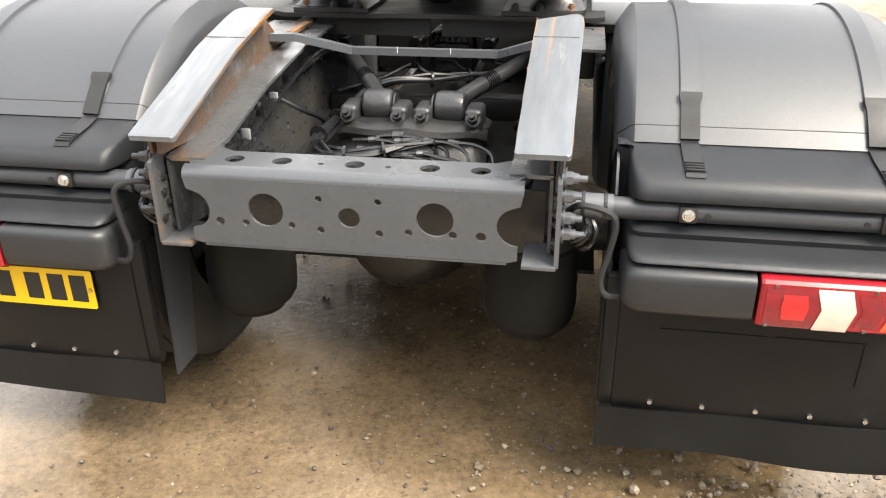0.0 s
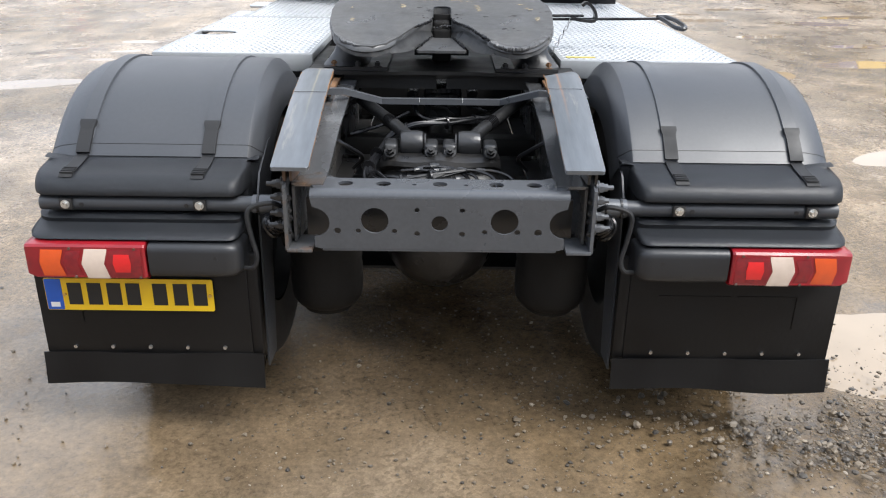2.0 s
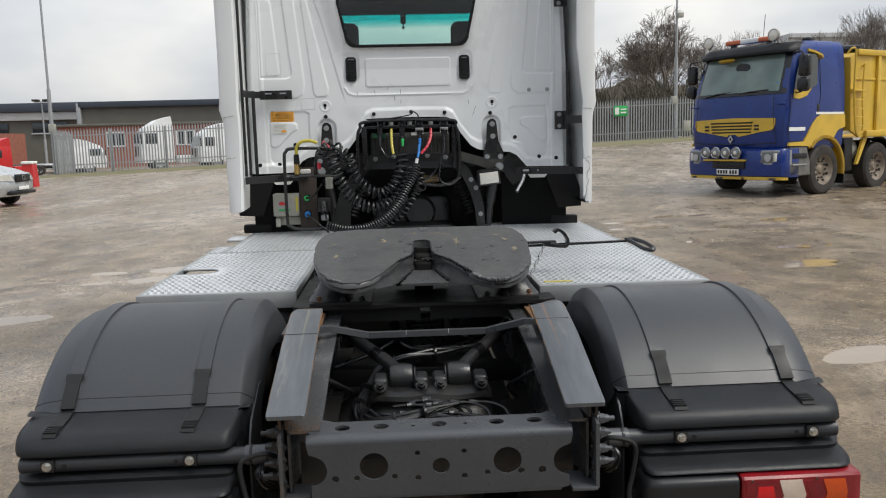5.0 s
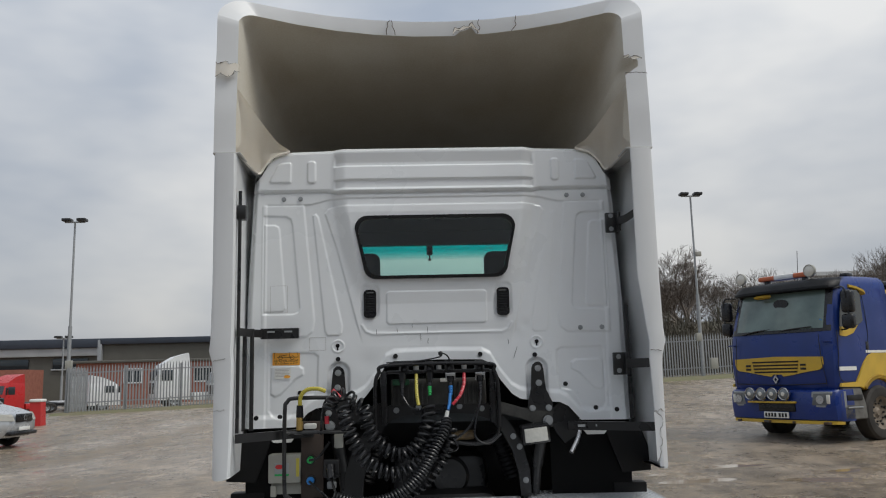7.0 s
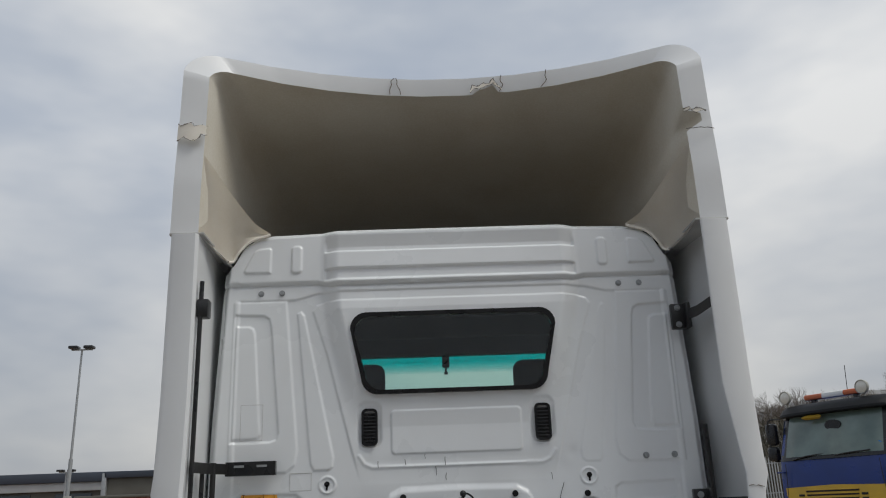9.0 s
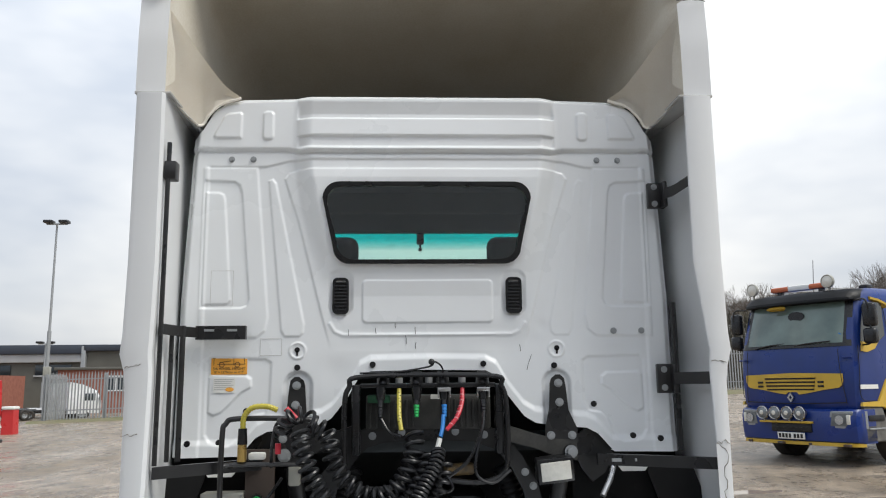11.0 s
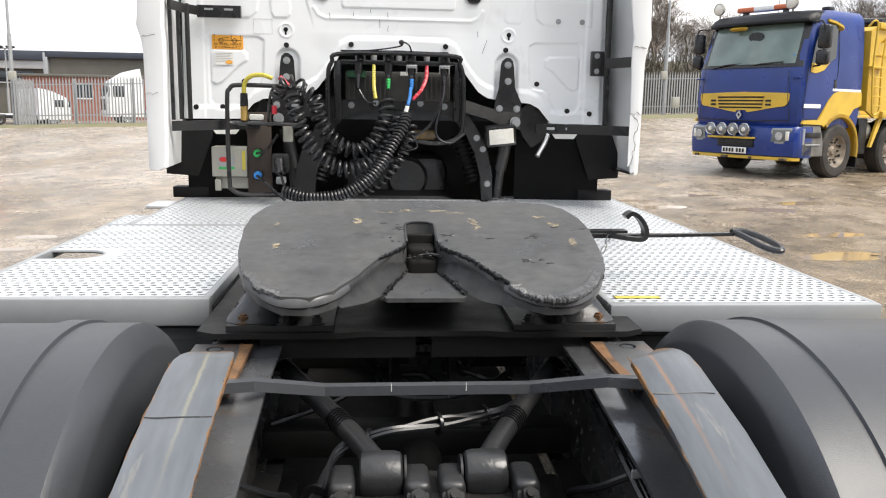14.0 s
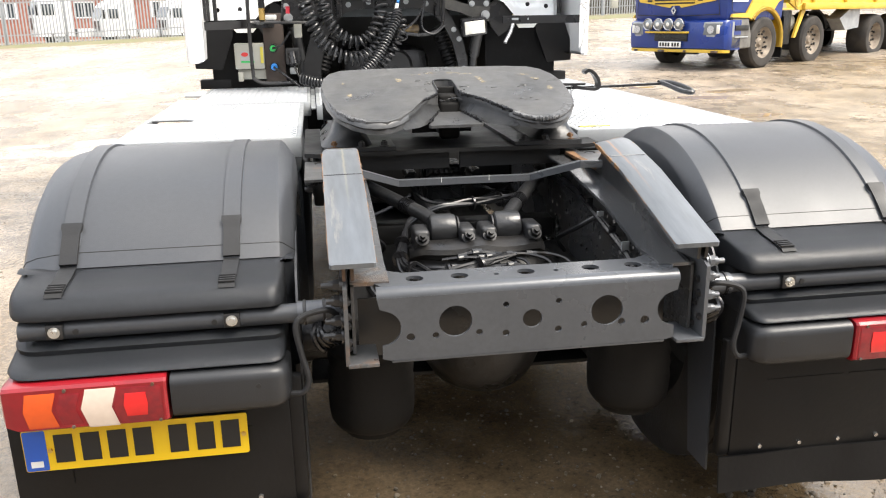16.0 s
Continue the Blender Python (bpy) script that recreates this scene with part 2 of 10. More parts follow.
stone_tones(M_STONE)
M_PLASTIC = mat("black_plastic", (0.034, 0.0370, 0.0425), 0.44, 0, col2=(0.043, 0.0455, 0.0500), scale=2.2, amount=0.8, spec=0.58, bump=0.12, bump_scale=420, rough_var=0.08, fine=0.15)
M_TYRE = mat("mud_caked_tyre", (0.040, 0.034, 0.028), 0.8, 0, col2=(0.025, 0.023, 0.021), scale=4, amount=1.0, fine=0.4, bump=0.3, bump_scale=40)
M_DIFF = mat("oily_axle_casting", (0.012, 0.0125, 0.0135), 0.38, 0, col2=(0.022, 0.020, 0.018), scale=9, amount=0.9, spec=0.38, bump=0.3, bump_scale=70)
M_VALVE = mat("black_valve_plastic", (0.030, 0.032, 0.035), 0.26, 0, col2=(0.030, 0.031, 0.033), scale=14, amount=0.8, rough_var=0.08)
M_BELLOWS = mat("black_bellows", (0.005, 0.005, 0.005), 0.60, 0, col2=(0.010, 0.009, 0.008), scale=8, amount=0.9, spec=0.16, bump=0.2, bump_scale=60)
M_LAMPBODY = mat("black_lamp_moulding", (0.012, 0.013, 0.015), 0.40, 0, col2=(0.017, 0.018, 0.020), scale=3, amount=0.8, spec=0.5, bump=0.12, bump_scale=420, rough_var=0.08)
M_FLAP = mat("mud_flap_rubber", (0.005, 0.005, 0.0055), 0.45, 0, spec=0.26, col2=(0.009, 0.0085, 0.008), scale=4, amount=0.7, bump=0.15, bump_scale=60)
M_RUBBER = mat("tyre_rubber", (0.014, 0.0135, 0.013), 0.7, 0, col2=(0.04, 0.034, 0.028), scale=5, amount=0.8, bump=0.3, bump_scale=80)
M_FRAME = mat("grey_chassis_paint", (0.098, 0.104, 0.113), 0.32, 0.25, col2=(0.078, 0.082, 0.09), scale=5, amount=0.8, rough_var=0.07, fine=0.15, bump=0.04, bump_scale=200)
M_DARK = mat("black_chassis_paint", (0.013, 0.0135, 0.015), 0.32, 0, col2=(0.022, 0.021, 0.02), scale=7, amount=0.8, rough_var=0.12, bump=0.12, bump_scale=90)
M_XMEM = mat("grey_channel_paint", (0.074, 0.079, 0.087), 0.30, 0.2, col2=(0.058, 0.062, 0.069), scale=5, amount=0.8, rough_var=0.07, fine=0.15, bump=0.04, bump_scale=200)
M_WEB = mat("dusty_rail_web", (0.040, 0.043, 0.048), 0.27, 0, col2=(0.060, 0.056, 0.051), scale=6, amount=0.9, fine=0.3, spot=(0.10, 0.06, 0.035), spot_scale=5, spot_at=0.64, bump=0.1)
# near-black colour that stands for deep shade under and inside the vehicles
M_SHADE = mat("near_black_shade", (0.006, 0.006, 0.006), 0.5, 0, scale=6, amount=0.6, bump=0.15, bump_scale=50)
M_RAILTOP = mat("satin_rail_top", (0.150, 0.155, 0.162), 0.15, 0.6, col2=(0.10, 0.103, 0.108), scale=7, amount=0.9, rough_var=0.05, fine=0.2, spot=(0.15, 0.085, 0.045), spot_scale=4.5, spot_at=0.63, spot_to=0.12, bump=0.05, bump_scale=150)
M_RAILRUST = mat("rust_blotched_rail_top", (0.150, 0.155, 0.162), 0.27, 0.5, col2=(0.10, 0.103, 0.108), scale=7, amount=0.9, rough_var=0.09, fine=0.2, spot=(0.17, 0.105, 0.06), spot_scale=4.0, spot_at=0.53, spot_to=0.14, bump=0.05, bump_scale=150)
M_ORUST = mat("orange_rust", (0.21, 0.105, 0.040), 0.8, 0, col2=(0.085, 0.048, 0.026), scale=22, amount=1.0, fine=0.4, bump=0.3)


def ramp_mat(name, streak, streak_col):
    """Worn grey guide plate: rust eats in from the rim and runs down one streak."""
    m = mat(name, (0.138, 0.150, 0.163), 0.40, 0.3, col2=(0.088, 0.098, 0.108), scale=9, amount=0.9, fine=0.3, fine_scale=60, spot=(0.21, 0.205, 0.19), spot_scale=11, spot_at=0.61, bump=0.1, stretch=(1.0, 0.16, 0.16))
    nt = m.node_tree
    L, N = nt.links.new, nt.nodes.new
    bs = nt.nodes["Principled BSDF"]
    old = bs.inputs["Base Color"].links[0].from_socket
    tc = N("ShaderNodeTexCoord")
    sp = N("ShaderNodeSeparateXYZ")
    L(tc.outputs["Generated"], sp.inputs[0])

    def op(kind, a, b):
        n = N("ShaderNodeMath")
        n.operation = kind
        for k, v in ((0, a), (1, b)):
            if isinstance(v, (int, float)):
                n.inputs[k].default_value = v
            else:
                L(v, n.inputs[k])
        return n.outputs[0]

    def span(f, a, b, c=0.0, d=1.0):
        n = N("ShaderNodeMapRange")
        n.inputs[1].default_value, n.inputs[2].default_value, n.inputs[3].default_value, n.inputs[4].default_value = a, b, c, d
        L(f, n.inputs[0])
        return n.outputs[0]

    nz = N("ShaderNodeTexNoise")
    nz.inputs["Scale"].default_value, nz.inputs["Detail"].default_value, nz.inputs["Roughness"].default_value = 26.0, 8.0, 0.7
    L(tc.outputs["Object"], nz.inputs["Vector"])
    side = span(op("ABSOLUTE", op("SUBTRACT", sp.outputs[0], 0.5), 0), 0.42, 0.5)
    crown = span(sp.outputs[1], 0.90, 0.985)
    high = span(sp.outputs[1], 0.2, 0.9, 0.55, 1.0)
    rim = op("MAXIMUM", op("MULTIPLY", side, high), crown)
    rust = span(op("ADD", rim, op("MULTIPLY", op("SUBTRACT", nz.outputs["Fac"], 0.5), 1.8)), 0.68, 0.86)
    wob = op("MULTIPLY", op("SUBTRACT", nz.outputs["Fac"], 0.5), 0.10)
    run = op("ABSOLUTE", op("ADD", op("SUBTRACT", sp.outputs[0], streak), wob), 0)
    run = op("MULTIPLY", span(run, 0.008, 0.045, 1.0, 0.0), span(sp.outputs[1], 0.35, 0.8))
    tone = N("ShaderNodeValToRGB")
    for e, (p, c) in zip(tone.color_ramp.elements, ((0.35, (0.11, 0.065, 0.036, 1)), (0.66, (0.30, 0.15, 0.055, 1)))):
        e.position, e.color = p, c
    L(nz.outputs["Fac"], tone.inputs[0])
    a, b = N("ShaderNodeMix"), N("ShaderNodeMix")
    a.data_type = b.data_type = "RGBA"
    a.inputs[7].default_value = (*streak_col, 1)
    L(op("MULTIPLY", run, 0.5), a.inputs[0])
    L(old, a.inputs[6])
    L(rust, b.inputs[0])
    L(a.outputs[2], b.inputs[6])
    L(tone.outputs[0], b.inputs[7])
    L(b.outputs[2], bs.inputs["Base Color"])
    return m


M_RAMPS = {-1: ramp_mat("worn_ramp_steel", 0.56, (0.36, 0.33, 0.22)), 1: ramp_mat("rust_streaked_ramp_steel", 0.36, (0.36, 0.17, 0.06))}
M_RUST = mat("rusty_steel", (0.105, 0.052, 0.024), 0.75, 0.1, col2=(0.075, 0.058, 0.046), scale=11, amount=1.0, fine=0.4, bump=0.25, spot=(0.13, 0.135, 0.14), spot_scale=6, spot_at=0.52, spot_to=0.1)
M_FLANGE = mat("rust_patched_flange", (0.085, 0.088, 0.092), 0.38, 0.2, col2=(0.06, 0.06, 0.06), scale=6, amount=0.8, fine=0.3, spot=(0.17, 0.095, 0.05), spot_scale=4.5, spot_at=0.56, spot_to=0.12, bump=0.08)
M_GREASE = mat("greasy_coupling_steel", (0.058, 0.060, 0.063), 0.40, 0.15, col2=(0.085, 0.084, 0.081), scale=5, amount=1.0, fine=0.45, fine_scale=34, spot=(0.035, 0.035, 0.036), spot_scale=7, spot_at=0.60, spot_to=0.1, bump=0.35, bump_scale=30, rough_var=0.14)
M_LIP = mat("scraped_grease", (0.12, 0.122, 0.126), 0.40, 0.1, col2=(0.075, 0.075, 0.075), scale=26, amount=1.0, fine=0.5, bump=0.6, bump_scale=60)
M_CHALK = mat("chalk_smear", (0.44, 0.37, 0.24), 0.8, 0, col2=(0.30, 0.24, 0.15), scale=45, amount=1.0, fine=0.4)


def ragged_film(m, scale, lo, hi, most):
    """A thin film worn into scraps."""
    nt = m.node_tree
    co, n, r = (nt.nodes.new("ShaderNode" + k) for k in ("TexCoord", "TexNoise", "MapRange"))
    n.inputs["Scale"].default_value, n.inputs["Detail"].default_value, n.inputs["Roughness"].default_value = scale, 7.0, 0.72
    r.inputs[1].default_value, r.inputs[2].default_value, r.inputs[4].default_value = lo, hi, most
    nt.links.new(co.outputs["Object"], n.inputs["Vector"])
    nt.links.new(n.outputs["Fac"], r.inputs[0])
    nt.links.new(r.outputs[0], nt.nodes["Principled BSDF"].inputs["Alpha"])


ragged_film(M_CHALK, 55.0, 0.47, 0.60, 0.85)
M_STRAP = mat("black_strap_rubber", (0.014, 0.0145, 0.016), 0.55, 0, col2=(0.024, 0.024, 0.024), scale=9, amount=0.7, spec=0.3, bump=0.1)
M_CAST = mat("oiled_black_casting", (0.017, 0.018, 0.020), 0.36, 0, col2=(0.030, 0.030, 0.030), scale=9, amount=0.9, rough_var=0.1, bump=0.3, bump_scale=70)
M_DECK = mat("bright_aluminium_tread", (0.72, 0.74, 0.76), 0.42, 0.55, col2=(0.60, 0.62, 0.64), scale=4, amount=0.7, fine=0.15, rough_var=0.1)
M_WHITE = mat("white_cab_paint", (0.80, 0.82, 0.83), 0.3, 0, col2=(0.76, 0.77, 0.775), scale=2.5, amount=0.7, rough_var=0.06, coat=0.3)
M_FAIR = mat("white_fairing", (0.74, 0.75, 0.755), 0.36, 0, col2=(0.68, 0.685, 0.685), scale=2.2, amount=0.7, rough_var=0.06)
M_GUSSET = mat("pale_glassfibre_gusset", (0.88, 0.84, 0.76), 0.6, 0, col2=(0.80, 0.74, 0.64), scale=3, amount=0.9, fine=0.15, bump=0.1, bump_scale=40)
M_BEIGE = mat("raw_glassfibre", (0.74, 0.70, 0.61), 0.75, 0, col2=(0.64, 0.585, 0.48), scale=2.5, amount=0.9, fine=0.2, bump=0.2, bump_scale=60)
M_TRIM = mat("black_trim", (0.010, 0.010, 0.011), 0.28, 0, scale=9, amount=0.5)
M_SPLIT = mat("frayed_fibre_edge", (0.24, 0.21, 0.17), 0.8, 0, col2=(0.05, 0.045, 0.04), scale=40, amount=1.0)
# lining raised to blue-grey in place of the reflection in the rear pane
M_INTER = mat("dark_cab_lining", (0.062, 0.070, 0.074), 0.85, 0, scale=8, amount=0.5)
M_BOLT = mat("zinc_bolt", (0.62, 0.62, 0.60), 0.32, 0.9, scale=40, amount=0.5)
M_STEEL = mat("bare_steel", (0.5, 0.5, 0.5), 0.3, 0.95, scale=20, amount=0.4)
M_RED = mat("red_lamp_lens", (0.25, 0.008, 0.014), 0.32, 0, col2=(0.15, 0.005, 0.009), scale=14, amount=0.7, coat=0.1, rough_var=0.05)
M_REDD = mat("dark_red_lens", (0.13, 0.004, 0.010), 0.12, 0, col2=(0.22, 0.006, 0.012), scale=70, amount=0.9, coat=0.5, rough_var=0.05)
M_REDB = mat("bright_red_lens", (0.60, 0.012, 0.014), 0.12, 0, scale=60, amount=0.4, coat=0.5, rough_var=0.05)
M_AMBER = mat("amber_lens", (0.58, 0.075, 0.010), 0.12, 0, scale=60, amount=0.4, coat=0.5, rough_var=0.05)
M_CLEAR = mat("clear_reversing_lens", (0.60, 0.50, 0.42), 0.15, 0, col2=(0.46, 0.36, 0.29), scale=30, amount=0.5, coat=0.5, rough_var=0.05)
M_PLATE = mat("yellow_plate", (0.80, 0.52, 0.01), 0.35, 0, scale=7, amount=0.25, rough_var=0.05)
M_BLUE = mat("plate_blue", (0.02, 0.10, 0.48), 0.35, 0, scale=7, amount=0.25)
M_INK = mat("black_ink", (0.012, 0.012, 0.012), 0.5, 0, scale=7, amount=0.2)
M_GREY = mat("faded_grey_ink", (0.45, 0.44, 0.42), 0.6, 0, scale=7, amount=0.2)
M_LABEL = mat("white_label", (0.82, 0.82, 0.78), 0.5, 0, scale=9, amount=0.3)
M_ORANGE = mat("orange_label", (0.86, 0.40, 0.05), 0.45, 0, scale=9, amount=0.25)
M_GREEN = mat("green_plastic", (0.03, 0.42, 0.10), 0.35, 0, scale=20, amount=0.4)
M_YELLOWP = mat("yellow_hose", (0.54, 0.46, 0.06), 0.4, 0, scale=30, amount=0.4)
M_BLUEP = mat("blue_plastic", (0.03, 0.22, 0.62), 0.35, 0, scale=20, amount=0.4)
M_REDP = mat("red_hose", (0.55, 0.03, 0.05), 0.4, 0, scale=20, amount=0.4)
M_PINK = mat("pink_spiral_wrap", (0.62, 0.20, 0.22), 0.5, 0, scale=20, amount=0.4)
M_DUST = mat("dusty_manifold", (0.060, 0.058, 0.052), 0.6, 0.1, col2=(0.03, 0.03, 0.029), scale=12, amount=1.0, fine=0.3)
M_BRASS = mat("brass", (0.70, 0.48, 0.16), 0.3, 0.9, scale=30, amount=0.5)
M_HOSE = mat("black_coil_hose", (0.011, 0.0115, 0.013), 0.34, 0, scale=20, amount=0.5, rough_var=0.05)
M_BOX = mat("grey_enclosure", (0.36, 0.355, 0.31), 0.5, 0, scale=9, amount=0.4)
M_STEP = mat("scuffed_grey_step", (0.17, 0.165, 0.15), 0.6, 0.1, col2=(0.10, 0.095, 0.085), scale=6, amount=1.0, fine=0.3)
M_LENS = mat("smoky_headlamp_lens", (0.24, 0.26, 0.27), 0.12, 0.2, col2=(0.10, 0.11, 0.12), scale=5, amount=1.0, coat=0.5)
M_LAMPGLASS = mat("lamp_glass", (0.75, 0.73, 0.66), 0.12, 0.1, scale=60, amount=0.5, coat=0.5)
M_TBLUE = mat("tipper_blue_paint", (0.006, 0.030, 0.20), 0.34, 0, col2=(0.010, 0.030, 0.13), scale=2, amount=0.6, coat=0.1)
M_TYEL = mat("tipper_yellow_paint", (0.66, 0.43, 0.035), 0.45, 0, col2=(0.46, 0.31, 0.06), scale=2.5, amount=0.7, fine=0.1)
M_GALV = mat("galvanised_steel", (0.36, 0.375, 0.38), 0.5, 0.4, col2=(0.30, 0.31, 0.32), scale=8, amount=0.8)
M_GLASSD = mat("dark_vehicle_glass", (0.03, 0.04, 0.045), 0.06, 0, scale=3, amount=0.5, rough_var=0.03, coat=0.3)
M_SCREEN = mat("truck_windscreen", (0.16, 0.22, 0.20), 0.06, 0, col2=(0.07, 0.10, 0.09), scale=1.8, amount=0.9, rough_var=0.03, coat=0.4)
M_MUDDY = mat("muddy_wheel", (0.30, 0.25, 0.19), 0.7, 0.1, col2=(0.16, 0.13, 0.10), scale=7, amount=1.0, fine=0.3)
M_CLAD = mat("brown_grey_cladding", (0.13, 0.125, 0.105), 0.6, 0, scale=0.6, amount=0.5)
M_CLADG = mat("grey_cladding", (0.36, 0.37, 0.38), 0.5, 0, scale=0.6, amount=0.5)
M_CLADW = mat("pale_cladding", (0.52, 0.53, 0.53), 0.5, 0, scale=0.6, amount=0.5)
M_ROOF = mat("dark_blue_roof", (0.045, 0.055, 0.075), 0.5, 0, scale=0.6, amount=0.5)
M_BRICK = mat("red_brick", (0.34, 0.13, 0.085), 0.85, 0, col2=(0.25, 0.10, 0.075), scale=3, amount=0.9, fine=0.3, fine_scale=30)
M_BARK = mat("bark", (0.105, 0.090, 0.076), 0.9, 0, col2=(0.07, 0.062, 0.054), scale=6, amount=0.8)
M_TWIG = mat("bare_twigs", (0.15, 0.122, 0.10), 0.95, 0, col2=(0.11, 0.09, 0.075), scale=2, amount=0.8)
M_SCRUB = mat("winter_scrub", (0.105, 0.088, 0.068), 0.95, 0, col2=(0.075, 0.075, 0.052), scale=0.5, amount=0.9)
M_VERGE = mat("grass_verge", (0.15, 0.15, 0.07), 0.95, 0, col2=(0.2, 0.17, 0.12), scale=1.2, amount=0.9, fine=0.5)
M_VAN = mat("silver_van_paint", (0.52, 0.54, 0.56), 0.28, 0.4, scale=3, amount=0.4, coat=0.4)
M_TRUCKW = mat("plain_white_paint", (0.78, 0.79, 0.79), 0.35, 0, scale=3, amount=0.4)
M_TRUCKR = mat("red_cab_paint", (0.55, 0.03, 0.03), 0.35, 0, scale=3, amount=0.4)
M_HILL = mat("far_hill", (0.16, 0.19, 0.22), 1.0, 0, scale=0.02, amount=0.4)


def sheet_glass(name, col, ior=1.5):
    """Thin tinted pane: lets light straight through, with a sharp gloss."""
    m = bpy.data.materials.new(name)
    m.use_nodes = True
    nt = m.node_tree
    nt.nodes.clear()
    o, mx, tr, gl, fr = (nt.nodes.new("ShaderNode" + k) for k in ("OutputMaterial", "MixShader", "BsdfTransparent", "BsdfGlossy", "Fresnel"))
    tr.inputs[0].default_value = (*col, 1)
    gl.inputs["Roughness"].default_value = 0.02
    fr.inputs[0].default_value = ior
    nt.links.new(fr.outputs[0], mx.inputs[0])
    nt.links.new(tr.outputs[0], mx.inputs[1])
    nt.links.new(gl.outputs[0], mx.inputs[2])
    nt.links.new(mx.outputs[0], o.inputs[0])
    return m


M_PANE = sheet_glass("rear_window_pane", (0.90, 0.94, 0.94), 2.0)
M_WSCR = sheet_glass("clear_windscreen", (0.80, 0.97, 0.92))
M_TEAL = sheet_glass("teal_sun_band", (0.04, 0.74, 0.76))
M_FADE = [sheet_glass("fading_sun_band", (0.17 + 0.17 * k, 0.80 + 0.04 * k, 0.82 + 0.036 * k)) for k in range(5)]


# ---- building helpers ----
def B():
    return bmesh.new()


def box(bm, x0, x1, y0, y1, z0, z1, bev=0.0, m=None, seg=2):
    mt = Matrix.Translation(((x0 + x1) / 2, (y0 + y1) / 2, (z0 + z1) / 2)) @ Matrix.Diagonal((abs(x1 - x0), abs(y1 - y0), abs(z1 - z0), 1))
    vs = bmesh.ops.create_cube(bm, size=1.0, matrix=mt)["verts"]
    if bev:
        es = list({e for v in vs for e in v.link_edges})
        r = bmesh.ops.bevel(bm, geom=es, offset=bev, segments=seg, affect="EDGES", profile=0.5, clamp_overlap=True)
        vs = list({v for v in vs if v.is_valid} | {v for f in r["faces"] for v in f.verts})
    if m is not None:
        bmesh.ops.transform(bm, matrix=m, verts=vs)
    return bm


def cyl(bm, p0, p1, r, r2=None, n=16):
    p0, p1 = Vector(p0), Vector(p1)
    d = p1 - p0
    m = Matrix.Translation((p0 + p1) / 2) @ d.to_track_quat("Z", "Y").to_matrix().to_4x4()
    bmesh.ops.create_cone(bm, cap_ends=True, segments=n, radius1=r, radius2=r if r2 is None else r2, depth=d.length, matrix=m)
    return bm


def hexbolt(bm, p, d, r=0.011, h=0.012, stud=0.0):
    p, d = Vector(p), Vector(d).normalized()
    cyl(bm, p, p + d * 0.003, r * 1.45, n=14)
    cyl(bm, p + d * 0.003, p + d * (0.003 + h), r, n=6)
    if stud:
        cyl(bm, p + d * h, p + d * (h + stud), r * 0.55, n=8)
    return bm


def spline(pts, k=6):
    """Points of a smooth curve through the given ones."""
    P = [Vector(p) for p in pts]
    P = [2 * P[0] - P[1]] + P + [2 * P[-1] - P[-2]]
    out = []
    for i in range(1, len(P) - 2):
        for j in range(k):
            t = j / k
            a, b, c, d = P[i - 1], P[i], P[i + 1], P[i + 2]
            out.append(0.5 * ((2 * b) + (c - a) * t + (2 * a - 5 * b + 4 * c - d) * t * t + (3 * b - a - 3 * c + d) * t ** 3))
    return out + [P[-2]]


def tube(bm, pts, r, n=8, smooth=6):
    P = spline(pts, smooth) if smooth else [Vector(p) for p in pts]
    up = Vector((0, 0, 1))
    t0 = (P[1] - P[0]).normalized()
    u = t0.cross(up) if abs(t0.dot(up)) < 0.95 else t0.cross(Vector((1, 0, 0)))
    u.normalize()
    rings = []
    for i, p in enumerate(P):
        t = (P[min(i + 1, len(P) - 1)] - P[max(i - 1, 0)]).normalized()
        u = (u - t * u.dot(t)).normalized()
        v = t.cross(u)
        rr = r[i] if isinstance(r, list) else r
        rings.append([bm.verts.new(p + (u * math.cos(a) + v * math.sin(a)) * rr) for a in (2 * math.pi * j / n for j in range(n))])
    for a, b in zip(rings, rings[1:]):
        for j in range(n):
            bm.faces.new((a[j], a[(j + 1) % n], b[(j + 1) % n], b[j]))
    bm.faces.new(rings[0][::-1])
    bm.faces.new(rings[-1])
    return bm


def loft(bm, rows, close=False, cap=False):
    V = [[bm.verts.new(p) for p in r] for r in rows]
    n = len(V[0])
    for a, b in zip(V, V[1:]):
        for j in range(n if close else n - 1):
            bm.faces.new((a[j], a[(j + 1) % n], b[(j + 1) % n], b[j]))
    if cap:
        bm.faces.new(V[0][::-1])
        bm.faces.new(V[-1])
    return bm


def ring(cx, cy, r, n=14):
    return [(cx + r * math.cos(2 * math.pi * i / n), cy + r * math.sin(2 * math.pi * i / n)) for i in range(n)]


def rrect(x0, x1, y0, y1, r, n=4):
    out = []
    for cx, cy, a in ((x1 - r, y1 - r, 0), (x0 + r, y1 - r, 90), (x0 + r, y0 + r, 180), (x1 - r, y0 + r, 270)):
        out += [(cx + r * math.cos(radians(a + 90 * i / n)), cy + r * math.sin(radians(a + 90 * i / n))) for i in range(n + 1)]
    return out


